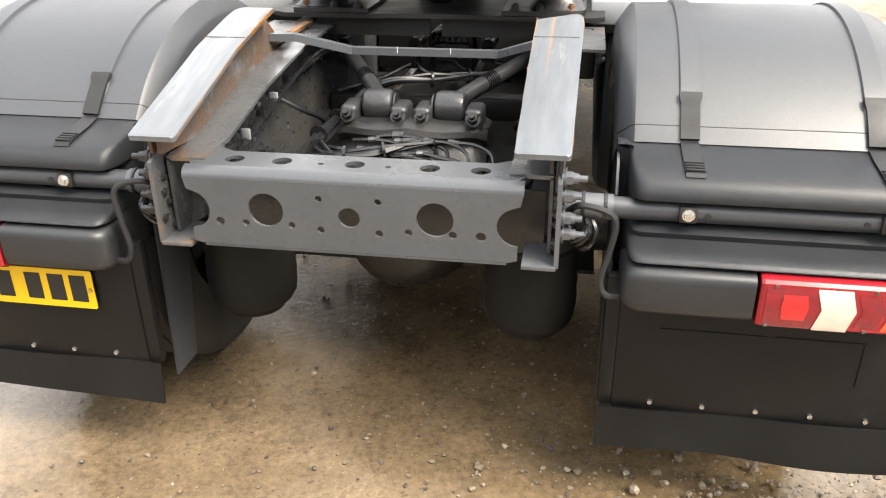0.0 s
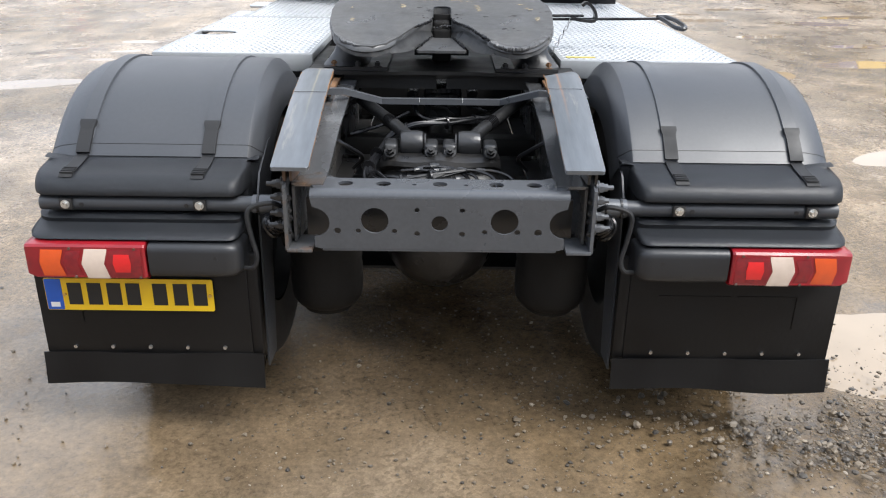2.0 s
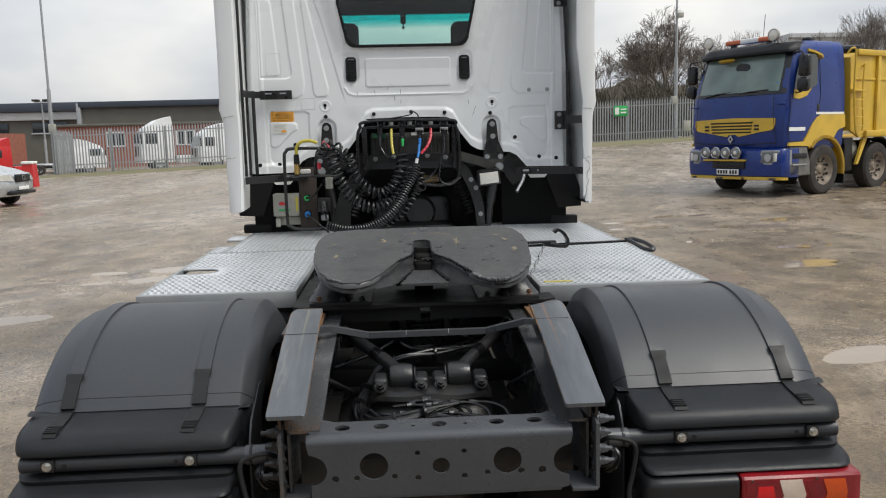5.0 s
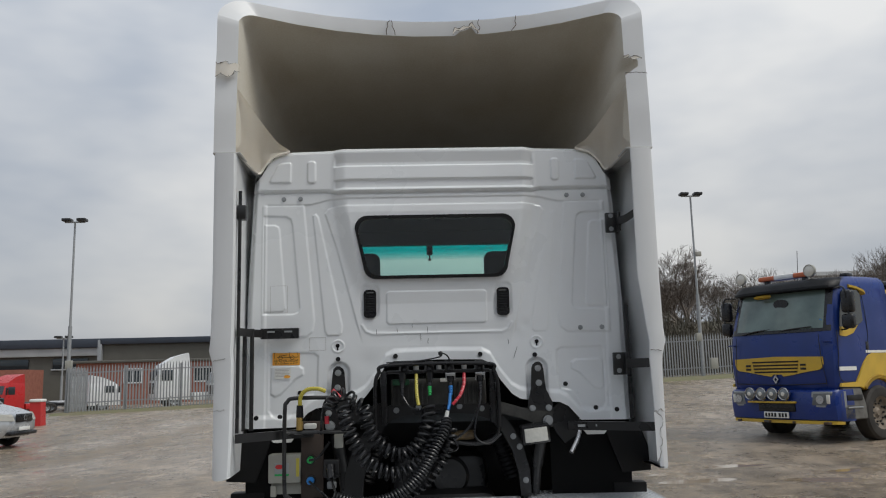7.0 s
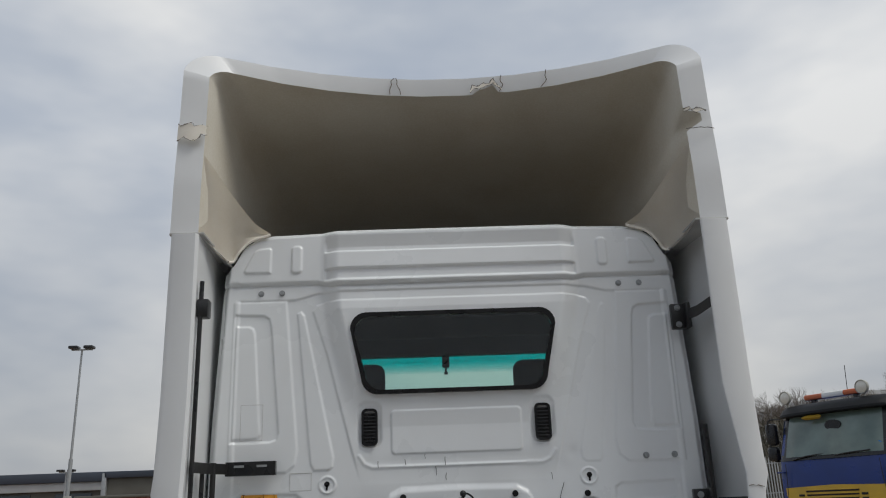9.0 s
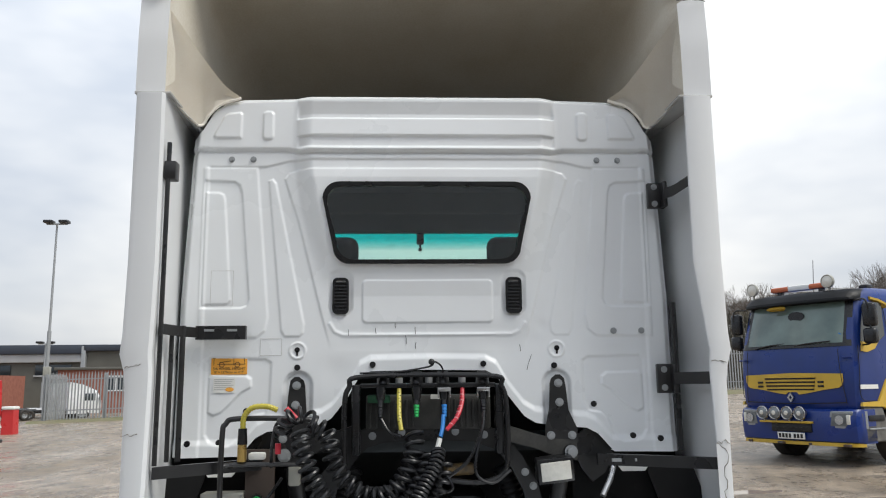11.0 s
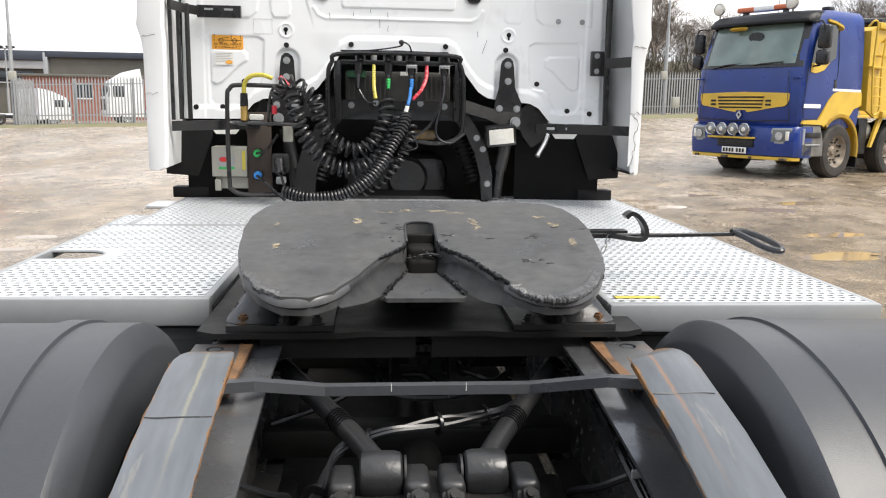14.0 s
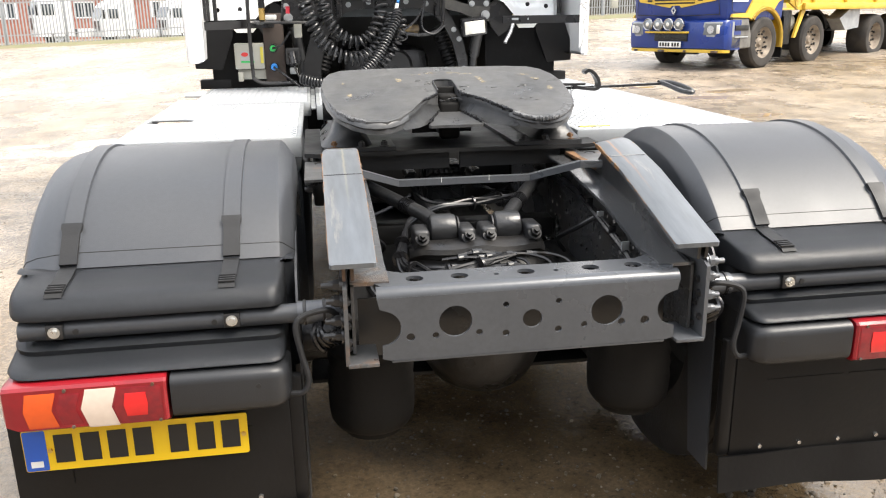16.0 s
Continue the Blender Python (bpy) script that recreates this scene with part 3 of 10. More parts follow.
def plate(bm, outline, t, m, holes=(), cuts=0, fn=None):
    """A flat plate of any outline with holes through it; local xy, thickness t along local z, laid by m."""
    b = bmesh.new()
    es = []
    for lp in (outline, *holes):
        vs = [b.verts.new((x, y, 0)) for x, y in lp]
        es += [b.edges.new((vs[i], vs[(i + 1) % len(vs)])) for i in range(len(vs))]
    bmesh.ops.triangle_fill(b, use_beauty=True, use_dissolve=False, edges=es)
    if cuts:
        bmesh.ops.subdivide_edges(b, edges=b.edges[:], cuts=cuts, use_grid_fill=True)
    r = bmesh.ops.extrude_face_region(b, geom=b.faces[:])
    bmesh.ops.translate(b, vec=(0, 0, t), verts=[v for v in r["geom"] if isinstance(v, bmesh.types.BMVert)])
    bmesh.ops.recalc_face_normals(b, faces=b.faces[:])
    if fn:
        for v in b.verts:
            v.co = Vector(fn(*v.co))
    b.transform(m)
    me = bpy.data.meshes.new("tmp")
    b.to_mesh(me)
    b.free()
    bm.from_mesh(me)
    bpy.data.meshes.remove(me)
    return bm


def lathe(bm, prof, m, n=32):
    rows = []
    for r, h in prof:
        rows.append([m @ Vector((r * math.cos(2 * math.pi * i / n), r * math.sin(2 * math.pi * i / n), h)) for i in range(n)])
    return loft(bm, rows, close=True)


def axis_x(x, y, z):
    """Local z along world +x."""
    return Matrix.Translation((x, y, z)) @ Matrix.Rotation(radians(90), 4, "Y")


# local x, y to world x, z; local z towards -y
def face_back(y):
    return Matrix(((1, 0, 0, 0), (0, 0, -1, y), (0, 1, 0, 0), (0, 0, 0, 1)))


def finish(bm, name, sharp=32):
    bmesh.ops.recalc_face_normals(bm, faces=bm.faces[:])
    lim = radians(sharp)
    for f in bm.faces:
        f.smooth = True
    for e in bm.edges:
        e.smooth = len(e.link_faces) == 2 and e.calc_face_angle(0) < lim
    me = bpy.data.meshes.new(name)
    bm.to_mesh(me)
    bm.free()
    return me


def part(name, bm, material, parent=None, label="", sharp=32):
    me = bm if isinstance(bm, bpy.types.Mesh) else finish(bm, name, sharp)
    if not me.materials:
        me.materials.append(material)
    ob = new(name, me)
    ob.parent = parent
    return tagged(ob, label)


def thing(name, label, category, bm=None, material=None, group="", kind="", at=(0, 0, 0)):
    ob = new(name, finish(bm, name) if bm else None)
    if bm:
        ob.data.materials.append(material)
    ob.location = at
    return tagged(ob, label, category, group, kind)


def lettering(text, size, m, material, parent, name="lettering"):
    cu = bpy.data.curves.new("t", "FONT")
    cu.body, cu.size, cu.align_x, cu.extrude = text, size, "CENTER", 0.0006
    tmp = bpy.data.objects.new("t", cu)
    me = bpy.data.meshes.new_from_object(tmp)
    me.transform(m)
    bpy.data.objects.remove(tmp)
    return part(name, me, material, parent)


# ---- ground ----
def lie(x, y):
    """Height of the yard: level under the tractor, rising gently to the far right."""
    s = min(1.0, max(0.0, (y - 1.5) / 40.5)) ** (0.92 + 1.6 * min(1.0, max(0.0, (-4.0 - x) / 8.0)))
    return (0.76 + 0.031 * max(-22, min(30, x))) * s


POOLS = []


def hollow(x, y):
    k = 9.0
    for px, py, rx, ry, turn in POOLS:
        dx, dy = x - px, y - py
        if abs(dx) + abs(dy) < 4:
            u, v = dx * math.cos(turn) + dy * math.sin(turn), dy * math.cos(turn) - dx * math.sin(turn)
            k = min(k, math.hypot(u / rx, v / ry))
    return k


def ground():
    def axis(a, b, near, k=1.12, step=0.12):
        out, s = [0.0], step
        while out[-1] < b:
            if out[-1] > near:
                s *= k
            out.append(min(b, out[-1] + s))
        left, s = [0.0], step
        while left[-1] > a:
            if -left[-1] > near:
                s *= k
            left.append(max(a, left[-1] - s))
        return left[::-1][:-1] + out

    xs, ys = axis(-1500, 1500, 9.5, step=0.11), axis(-1500, 1500, 16.5, step=0.11)
    vs, fs = [], []
    for y in ys:
        for x in xs:
            d = math.hypot(x, y)
            n = noise.noise(Vector((x * 0.9, y * 0.9, 0.3))) * 0.02 + noise.noise(Vector((x * 3.1, y * 3.1, 1.7))) * 0.008
            n *= max(0.0, min(1.0, (20.0 - d) / 5.0)) * (1.0 if d < 6 else 0.7)
            q = hollow(x, y) if d < 20 else 9.0
            n -= 0.035 * max(0.0, min(1.0, (1.6 - q) / 1.1))
            vs.append((x, y, lie(x, y) + n - 0.010))
    w = len(xs)
    for j in range(len(ys) - 1):
        for i in range(w - 1):
            fs.append((j * w + i, j * w + i + 1, (j + 1) * w + i + 1, (j + 1) * w + i))
    me = bpy.data.meshes.new("ground")
    me.from_pydata(vs, [], fs)
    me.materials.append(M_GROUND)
    for p in me.polygons:
        p.use_smooth = True
    tagged(new("ground", me), "wet muddy gravel lorry yard with puddles", "ground", kind="structure")



def puddle(cx, cy, rx, ry, seed, turn=0.0, label="shallow muddy puddle on the yard"):
    """A flat sheet of water with an uneven shore."""
    bm = B()
    rnd = random.Random(seed)
    ph = [rnd.uniform(0, 6.28) for _ in range(5)]
    n = 56
    z = -0.026 if cx > 0 else -0.031
    vs = []
    for i in range(n):
        a = 2 * math.pi * i / n
        k = 1 + 0.22 * math.sin(2 * a + ph[0]) + 0.15 * math.sin(3 * a + ph[1]) + 0.1 * math.sin(5 * a + ph[2]) + 0.06 * math.sin(9 * a + ph[3]) + 0.04 * math.sin(17 * a + ph[4])
        x, y = rx * k * math.cos(a), ry * k * math.sin(a)
        x, y = cx + x * math.cos(turn) - y * math.sin(turn), cy + x * math.sin(turn) + y * math.cos(turn)
        vs.append(bm.verts.new((x, y, lie(x, y) + z)))
    bm.faces.new(vs)
    return thing("puddle", label, "puddle", bm, M_PUDDLE, group="puddles on the yard", kind="structure")


POOLS += [
    (2.05, 0.70, 0.56, 0.34, 0.1), (3.16, 6.22, 0.55, 0.30, 0.3), (4.72, 6.95, 0.42, 0.16, 0.2), (5.33, 8.18, 0.4, 0.14, 0.1),
    (4.4, 8.89, 0.35, 0.14, 0.2), (5.67, 10.1, 0.6, 0.2, -0.2), (6.35, 10.8, 0.5, 0.18, 0.2), (3.8, 10.4, 0.5, 0.16, 0.1),
    (3.75, 11.1, 0.4, 0.14, 0.0), (4.87, 11.7, 0.5, 0.16, 0.1), (3.40, 3.40, 0.45, 0.17, 0.3),
    (-3.88, 6.94, 0.24, 0.15, 0.1), (-3.8, 7.47, 0.26, 0.14, 0.3), (-3.86, 8.17, 0.28, 0.13, 0.0), (-3.16, 7.61, 0.27, 0.20, 0.1),
    (-3.0, 8.31, 0.33, 0.22, 0.0), (-4.49, 7.76, 0.16, 0.11, 0.2), (-4.15, 5.60, 0.62, 0.26, 0.2), (-6.9, 20.7, 0.6, 0.3, 0.0)]
ground()
for i, (px, py, rx, ry, turn) in enumerate(POOLS):
    puddle(px, py, rx * (1.45 if px > 0 else 1.2), ry * (1.45 if px > 0 else 1.2), i, turn)


def pebbles(name, count, where, label, seed):
    """Loose stones, joined."""
    rnd = random.Random(seed)
    ico = bmesh.new()
    bmesh.ops.create_icosphere(ico, subdivisions=1, radius=1.0)
    base = np.array([v.co[:] for v in ico.verts])
    tris = np.array([[v.index for v in f.verts] for f in ico.faces])
    ico.free()
    V, F = [], []
    for k in range(count):
        x, y, s, zz = where(rnd)
        sc = np.array([s * rnd.uniform(0.7, 1.3), s * rnd.uniform(0.7, 1.3), s * rnd.uniform(0.4, 0.8)])
        a = rnd.uniform(0, 6.28)
        p = base * (1 + 0.33 * np.array([[rnd.uniform(-1, 1)] for _ in range(len(base))])) * sc
        q = np.stack([p[:, 0] * math.cos(a) - p[:, 1] * math.sin(a), p[:, 0] * math.sin(a) + p[:, 1] * math.cos(a), p[:, 2]], 1)
        V.append(q + [x, y, zz])
        F.append(tris + k * len(base))
    me = bpy.data.meshes.new(name)
    me.from_pydata(np.concatenate(V).tolist(), [], np.concatenate(F).tolist())
    me.materials.append(M_STONE)
    tagged(new(name, me), label, "gravel", kind="stuff")


def scatter(rnd):
    while True:
        x, y = (rnd.gauss(0.2, 1.1), rnd.gauss(0.1, 0.7)) if rnd.random() < 0.7 else (rnd.uniform(-4.2, 4.2), rnd.uniform(-2.2, 6.5))
        if noise.noise(Vector((x * 1.3, y * 1.3, 5))) > rnd.uniform(-0.5, 0.4):
            break
    s = 0.0016 + 0.0075 * rnd.random() ** 6
    return x, y, s, lie(x, y) - 0.006 + noise.noise(Vector((x * 0.9, y * 0.9, 0.3))) * 0.02 + noise.noise(Vector((x * 3.1, y * 3.1, 1.7))) * 0.008


def heap(rnd):
    x = rnd.gauss(1.75, 0.5)
    y = -0.02 - 0.20 * (x - 1.1) + rnd.gauss(0, 0.12 + 0.1 * (x > 1.4))
    s = 0.003 + 0.012 * rnd.random() ** 4
    return x, y, s, lie(x, y) + 0.012 * rnd.random()


pebbles("loose_pebbles", 7000, scatter, "small loose pebbles strewn over wet mud", 3)
pebbles("rubble_ridge", 4200, heap, "ridge of crushed stone beside a puddle", 4)


# ---- tractor unit ----
truck = thing("tractor_unit", "white articulated lorry tractor with black mudguards and open coupling", "truck")
AX_Y, AX_Z = 0.63, 0.50


def perforated(bm, x0, x1, y0, y1, z, px=0.031, py=0.0285, hx=0.0095, hy=0.0064, skip=None):
    """Sheet with staggered oblong holes, each with a raised lip and a wall below."""
    nx, ny = max(1, round((x1 - x0) / px)), max(1, round((y1 - y0) / py))
    dx, dy = (x1 - x0) / nx, (y1 - y0) / ny
    V, F = [], []
    grid = {}

    def gv(i, j):
        if (i, j) not in grid:
            grid[i, j] = len(V)
            V.append((x0 + i * dx, y0 + j * dy, z))
        return grid[i, j]

    oct_ = [(math.cos(radians(22.5 + 45 * k)), math.sin(radians(22.5 + 45 * k))) for k in range(8)]
    for j in range(ny):
        for i in range(nx):
            cx, cy = x0 + (i + (0.34 if j % 2 else 0.66)) * dx, y0 + (j + 0.5) * dy
            if skip and skip(cx, cy):
                continue
            c = [gv(i, j), gv(i + 1, j), gv(i + 1, j + 1), gv(i, j + 1)]
            o = len(V)
            V.extend((cx + a * hx, cy + b * hy, z + (0.0015 if b > 0 else 0.0005)) for a, b in oct_)
            V.extend((cx + a * hx * 0.98, cy + b * hy * 0.98, z - 0.0012) for a, b in oct_)
            F += [(c[2], o + 1, o), (c[2], c[3], o + 2, o + 1), (c[3], o + 3, o + 2), (c[3], c[0], o + 4, o + 3), (c[0], o + 5, o + 4),
                  (c[0], c[1], o + 6, o + 5), (c[1], o + 7, o + 6), (c[1], c[2], o, o + 7)]
            F += [(o + k, o + (k + 1) % 8, o + 8 + (k + 1) % 8, o + 8 + k) for k in range(8)]
    me = bpy.data.meshes.new("perf")
    me.from_pydata(V, [], F)
    return me


def rails():
    for s in (-1, 1):
        # side member: web with rows of holes, top and bottom flange turned inwards
        prof = [(-0.02, 0.70), (0.25, 0.66), (0.5, 0.62), (5.6, 0.62), (5.6, 0.99), (1.0, 0.99), (0.75, 0.985), (0.40, 0.945), (0.12, 0.885), (-0.02, 0.880)]
        hs = []
        for i in range(17):
            for j in range(5):
                yy, zz = 0.22 + i * 0.062 + (0.02 if j % 2 else 0), 0.685 + j * 0.043
                top = np.interp(yy, [0.12, 0.4, 0.75], [0.885, 0.945, 0.985])
                if zz < top - 0.03 and (i * 7 + j * 5) % 4 != 0:
                    hs.append(ring(yy, zz, 0.0075 if (i + j) % 3 else 0.011, 8))
        bm = plate(B(), prof, 0.008, Matrix(((0, 0, 1, s * 0.44 - (0.008 if s > 0 else 0)), (1, 0, 0, 0), (0, 1, 0, 0), (0, 0, 0, 1))), hs)
        r = part("chassis_rail", bm, M_WEB, truck, "black steel side rail punched with bolt holes")
        bm = B()
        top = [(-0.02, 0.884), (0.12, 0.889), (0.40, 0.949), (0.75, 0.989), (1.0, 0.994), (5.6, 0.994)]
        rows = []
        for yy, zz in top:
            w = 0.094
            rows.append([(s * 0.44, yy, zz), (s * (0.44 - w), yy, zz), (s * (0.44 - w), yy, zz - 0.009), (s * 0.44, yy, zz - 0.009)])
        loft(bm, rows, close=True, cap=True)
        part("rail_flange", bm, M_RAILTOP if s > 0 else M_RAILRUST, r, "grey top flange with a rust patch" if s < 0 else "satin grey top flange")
        bm = B()
        box(bm, s * 0.363, s * 0.44, 0.3, 5.6, 0.612, 0.62, 0.002)
        part("rail_flange", bm, M_DARK, r)
        # bolt heads on the outside of the rail end
        for zz, ln in ((0.888, 0.032), (0.848, 0.022), (0.797, 0.026), (0.760, 0.032)):
            bm = B()
            cyl(bm, (s * 0.457, -0.038, zz), (s * 0.464, -0.038, zz), 0.019, n=16)
            hexbolt(bm, (s * 0.464, -0.038, zz), (s, 0, 0), 0.015, 0.014, 0.0)
            cyl(bm, (s * 0.478, -0.038, zz), (s * (0.478 + ln * 0.45), -0.038, zz), 0.0115, n=14)
            cyl(bm, (s * (0.478 + ln * 0.45), -0.038, zz), (s * (0.478 + ln), -0.038, zz), 0.0075, n=10)
            part("bolt", bm, M_FRAME if s > 0 else M_DARK, r, "dull bolt end with washer and lock nut")
        for zz in (0.715, 0.745, 0.775, 0.805, 0.84):
            bm = B()
            hexbolt(bm, (s * 0.457, -0.035 + 0.02 * math.sin(zz * 90), zz), (-s, 0, 0), 0.010, 0.010, 0.006)
            part("bolt", bm, M_DARK, r)
        for q in range(3):
            bm = tube(B(), [(s * (0.50 + 0.01 * q), 0.06 - 0.03 * q, 0.80 - 0.015 * q), (s * (0.535 - 0.015 * q), 0.0 - 0.02 * q, 0.755), (s * (0.51 - 0.02 * q), 0.02, 0.70 + 0.012 * q), (s * 0.475, 0.10 + 0.05 * q, 0.715), (s * 0.46, 0.2 + 0.05 * q, 0.74)], 0.0075, 7)
            part("air_line", bm, M_TRIM, r)
        # bracket sheet closing the rail end
        bm = plate(B(), [(-0.07, 0.69), (0.16, 0.67), (0.20, 0.93), (0.06, 0.945), (-0.07, 0.885)], 0.010,
                   Matrix(((0, 0, 1, s * 0.455 - 0.005), (1, 0, 0, 0), (0, 1, 0, 0), (0, 0, 0, 1))), [ring(-0.03, z, 0.008, 10) for z in (0.74, 0.79, 0.84)])
        box(bm, s * 0.38, s * 0.455, -0.075, 0.05, 0.685, 0.695, 0.002)
        part("end_bracket", bm, M_FRAME if s > 0 else M_FLANGE, r, "grey end bracket" if s > 0 else "rust-streaked end bracket")


rails()


def cross_member():
    # channel: punched top, rounded edge, punched rear face, lower lip
    bm = B()
    top_h = [ring(x, y, r, 18) for x, y, r in [(-0.275, 0.0, 0.022), (-0.165, 0.0, 0.022), (0, 0.0, 0.022), (0.165, 0.0, 0.022), (0.275, 0.0, 0.022), (-0.075, -0.005, 0.007), (0.075, -0.005, 0.007)]]
    top = [(-0.36, -0.045), (0.36, -0.045), (0.385, 0.0), (0.385, 0.14), (0.355, 0.15), (0.335, 0.075), (0.30, 0.052), (-0.30, 0.052), (-0.335, 0.075), (-0.355, 0.15), (-0.385, 0.14), (-0.385, 0.0)]
    plate(bm, top, 0.008, Matrix.Translation((0, 0, 0.872)), top_h)
    face_h = [ring(x, z, r, 22) for x, z, r in [(-0.187, 0.788, 0.040), (0.187, 0.788, 0.040), (0, 0.781, 0.024),
              (-0.065, 0.822, 0.0075), (0.065, 0.822, 0.0075), (-0.295, 0.755, 0.010), (-0.235, 0.755, 0.008), (-0.13, 0.755, 0.008),
              (-0.065, 0.748, 0.0085), (0.065, 0.748, 0.0085), (0.13, 0.755, 0.008), (0.225, 0.755, 0.009), (0.285, 0.755, 0.011)]]
    bite = [(0.362 - 0.045 * math.cos(radians(a)), 0.781 + 0.045 * math.sin(radians(a))) for a in range(-84, 85, 14)]
    side = [(0.345, 0.698), (0.362, 0.703), (0.362, 0.735)] + bite[1:-1] + [(0.366, 0.830), (0.372, 0.858)]
    face = side + [(-x, z) for x, z in side[::-1]]
    plate(bm, face, 0.008, face_back(-0.063), face_h)
    rows = []
    for k in range(7):
        a = radians(90 * k / 6)
        y, z = -0.045 - 0.026 * math.sin(a), 0.854 + 0.026 * math.cos(a)
        yi, zi = -0.045 - 0.018 * math.sin(a), 0.854 + 0.018 * math.cos(a)
        rows.append([(-0.372, y, z), (0.372, y, z), (0.372, yi, zi), (-0.372, yi, zi)])
    loft(bm, rows, close=True, cap=True)
    box(bm, -0.34, 0.34, -0.07, -0.02, 0.690, 0.698, 0.002)
    bm.transform(Matrix.Diagonal((1.025, 1.0, 1.0, 1.0)))
    cm = part("rear_cross_member", bm, M_XMEM, truck, "satin grey punched steel end channel")
    bm = B()
    box(bm, -0.42, 0.42, 0.10, 0.11, 0.64, 0.80)
    part("inner_stiffener", bm, M_DARK, cm)


cross_member()


def ramp(s):
    xi, xo = (0.378, 0.488) if s < 0 else (0.359, 0.474)
    prof = [(-0.083, 0.952, 0.006, 0.006), (-0.079, 0.9532, 0.001, 0.001), (-0.072, 0.9553, 0, 0), (0.30, 1.066, 0, 0), (0.50, 1.1068, 0, 0), (0.548, 1.1155, 0, 0.004), (0.570, 1.1175, 0.002, 0.011), (0.586, 1.1165, 0.004, 0.020), (0.598, 1.113, 0.008, 0.033), (0.606, 1.108, 0.014, 0.046)]
    bm = B()
    rnd = random.Random(20 + s)
    rows = []
    for y, z, a, b in prof:
        j = rnd.gauss(0, 0.0012) if y > 0.5 else 0
        if s > 0:
            # the upper end is cut askew
            j -= 0.055 * max(0.0, (y - 0.50) / 0.10)
            b -= 0.010 * max(0.0, y / 0.6)
        zi = z + 0.2 * min(0.0, j)
        rows.append([(s * (xi + a), y + j, zi - 0.0015), (s * (xi + a + 0.003), y + j, zi), (s * (xo - b - 0.003), y, z), (s * (xo - b), y, z - 0.0015), (s * (xo - b), y + 0.002, z - 0.012), (s * (xi + a), y + j + 0.002, zi - 0.012)])
    loft(bm, rows, close=True, cap=True)
    r = part("coupling_ramp", bm, M_RAMPS[s], truck, "worn grey steel guide ramp with rust eating its edges")
    for x in (xi, xo):
        bm = B()
        P = spline([(s * x, y, z - 0.005) for y, z, a, b in prof[2:6]], 12)
        tube(bm, [(p.x + rnd.gauss(0, 0.0008), p.y, p.z) for p in P], [abs(rnd.gauss(0.0006, 0.0006)) + 0.0003 for p in P], 6, 0)
        part("rusty_edge", bm, M_ORUST, r, "rusted ramp edge")
    yw = 0.36 if s < 0 else 0.41
    zw = float(np.interp(yw, [0.30, 0.50], [1.066, 1.1068]))
    bm = tube(B(), [(s * (xi + (xo - xi) * q), yw + rnd.gauss(0, 0.002), zw + 0.0004) for q in (0.02, 0.2, 0.4, 0.6, 0.8, 0.98)], 0.0012, 5, 2)
    part("weld_line", bm, M_WEB, r)
    bm = B()
    for x in (0.435, 0.455):
        plate(bm, [(-0.05, 0.90), (0.12, 0.885), (0.4, 0.945), (0.75, 0.985), (0.61, 1.10), (0.56, 1.107), (0.30, 1.054), (-0.055, 0.945)], 0.008,
              Matrix(((0, 0, 1, s * x - 0.004), (1, 0, 0, 0), (0, 1, 0, 0), (0, 0, 0, 1))))
    part("ramp_support", bm, M_RUST if s < 0 else M_DARK, r, "rusted support gusset" if s < 0 else "black support gusset")


ramp(-1)
ramp(1)


def cross_bar():
    bm = B()
    c = [(-0.43, 0.66, 1.031), (-0.36, 0.68, 1.029), (-0.23, 0.83, 0.962), (0.23, 0.83, 0.962), (0.36, 0.68, 1.029), (0.43, 0.66, 1.031)]
    loft(bm, [[(x, y - 0.012, z), (x, y + 0.012, z), (x, y + 0.012, z - 0.022), (x, y - 0.012, z - 0.022)] for x, y, z in c], close=True, cap=True)
    cb = part("cross_bar", bm, M_FRAME, truck, "bent flat grey steel tie bar")
    for x0, x1, z0, z1 in ((-0.0845, -0.0828, 0.945, 0.964), (0.0825, 0.0842, 0.945, 0.964)):
        bm = B()
        box(bm, x0, x1, 0.8165, 0.8175, z0 + 0.004, z1 + 0.004)
        part("chalk_mark", bm, M_LABEL, cb, "thin white paint mark")


cross_bar()


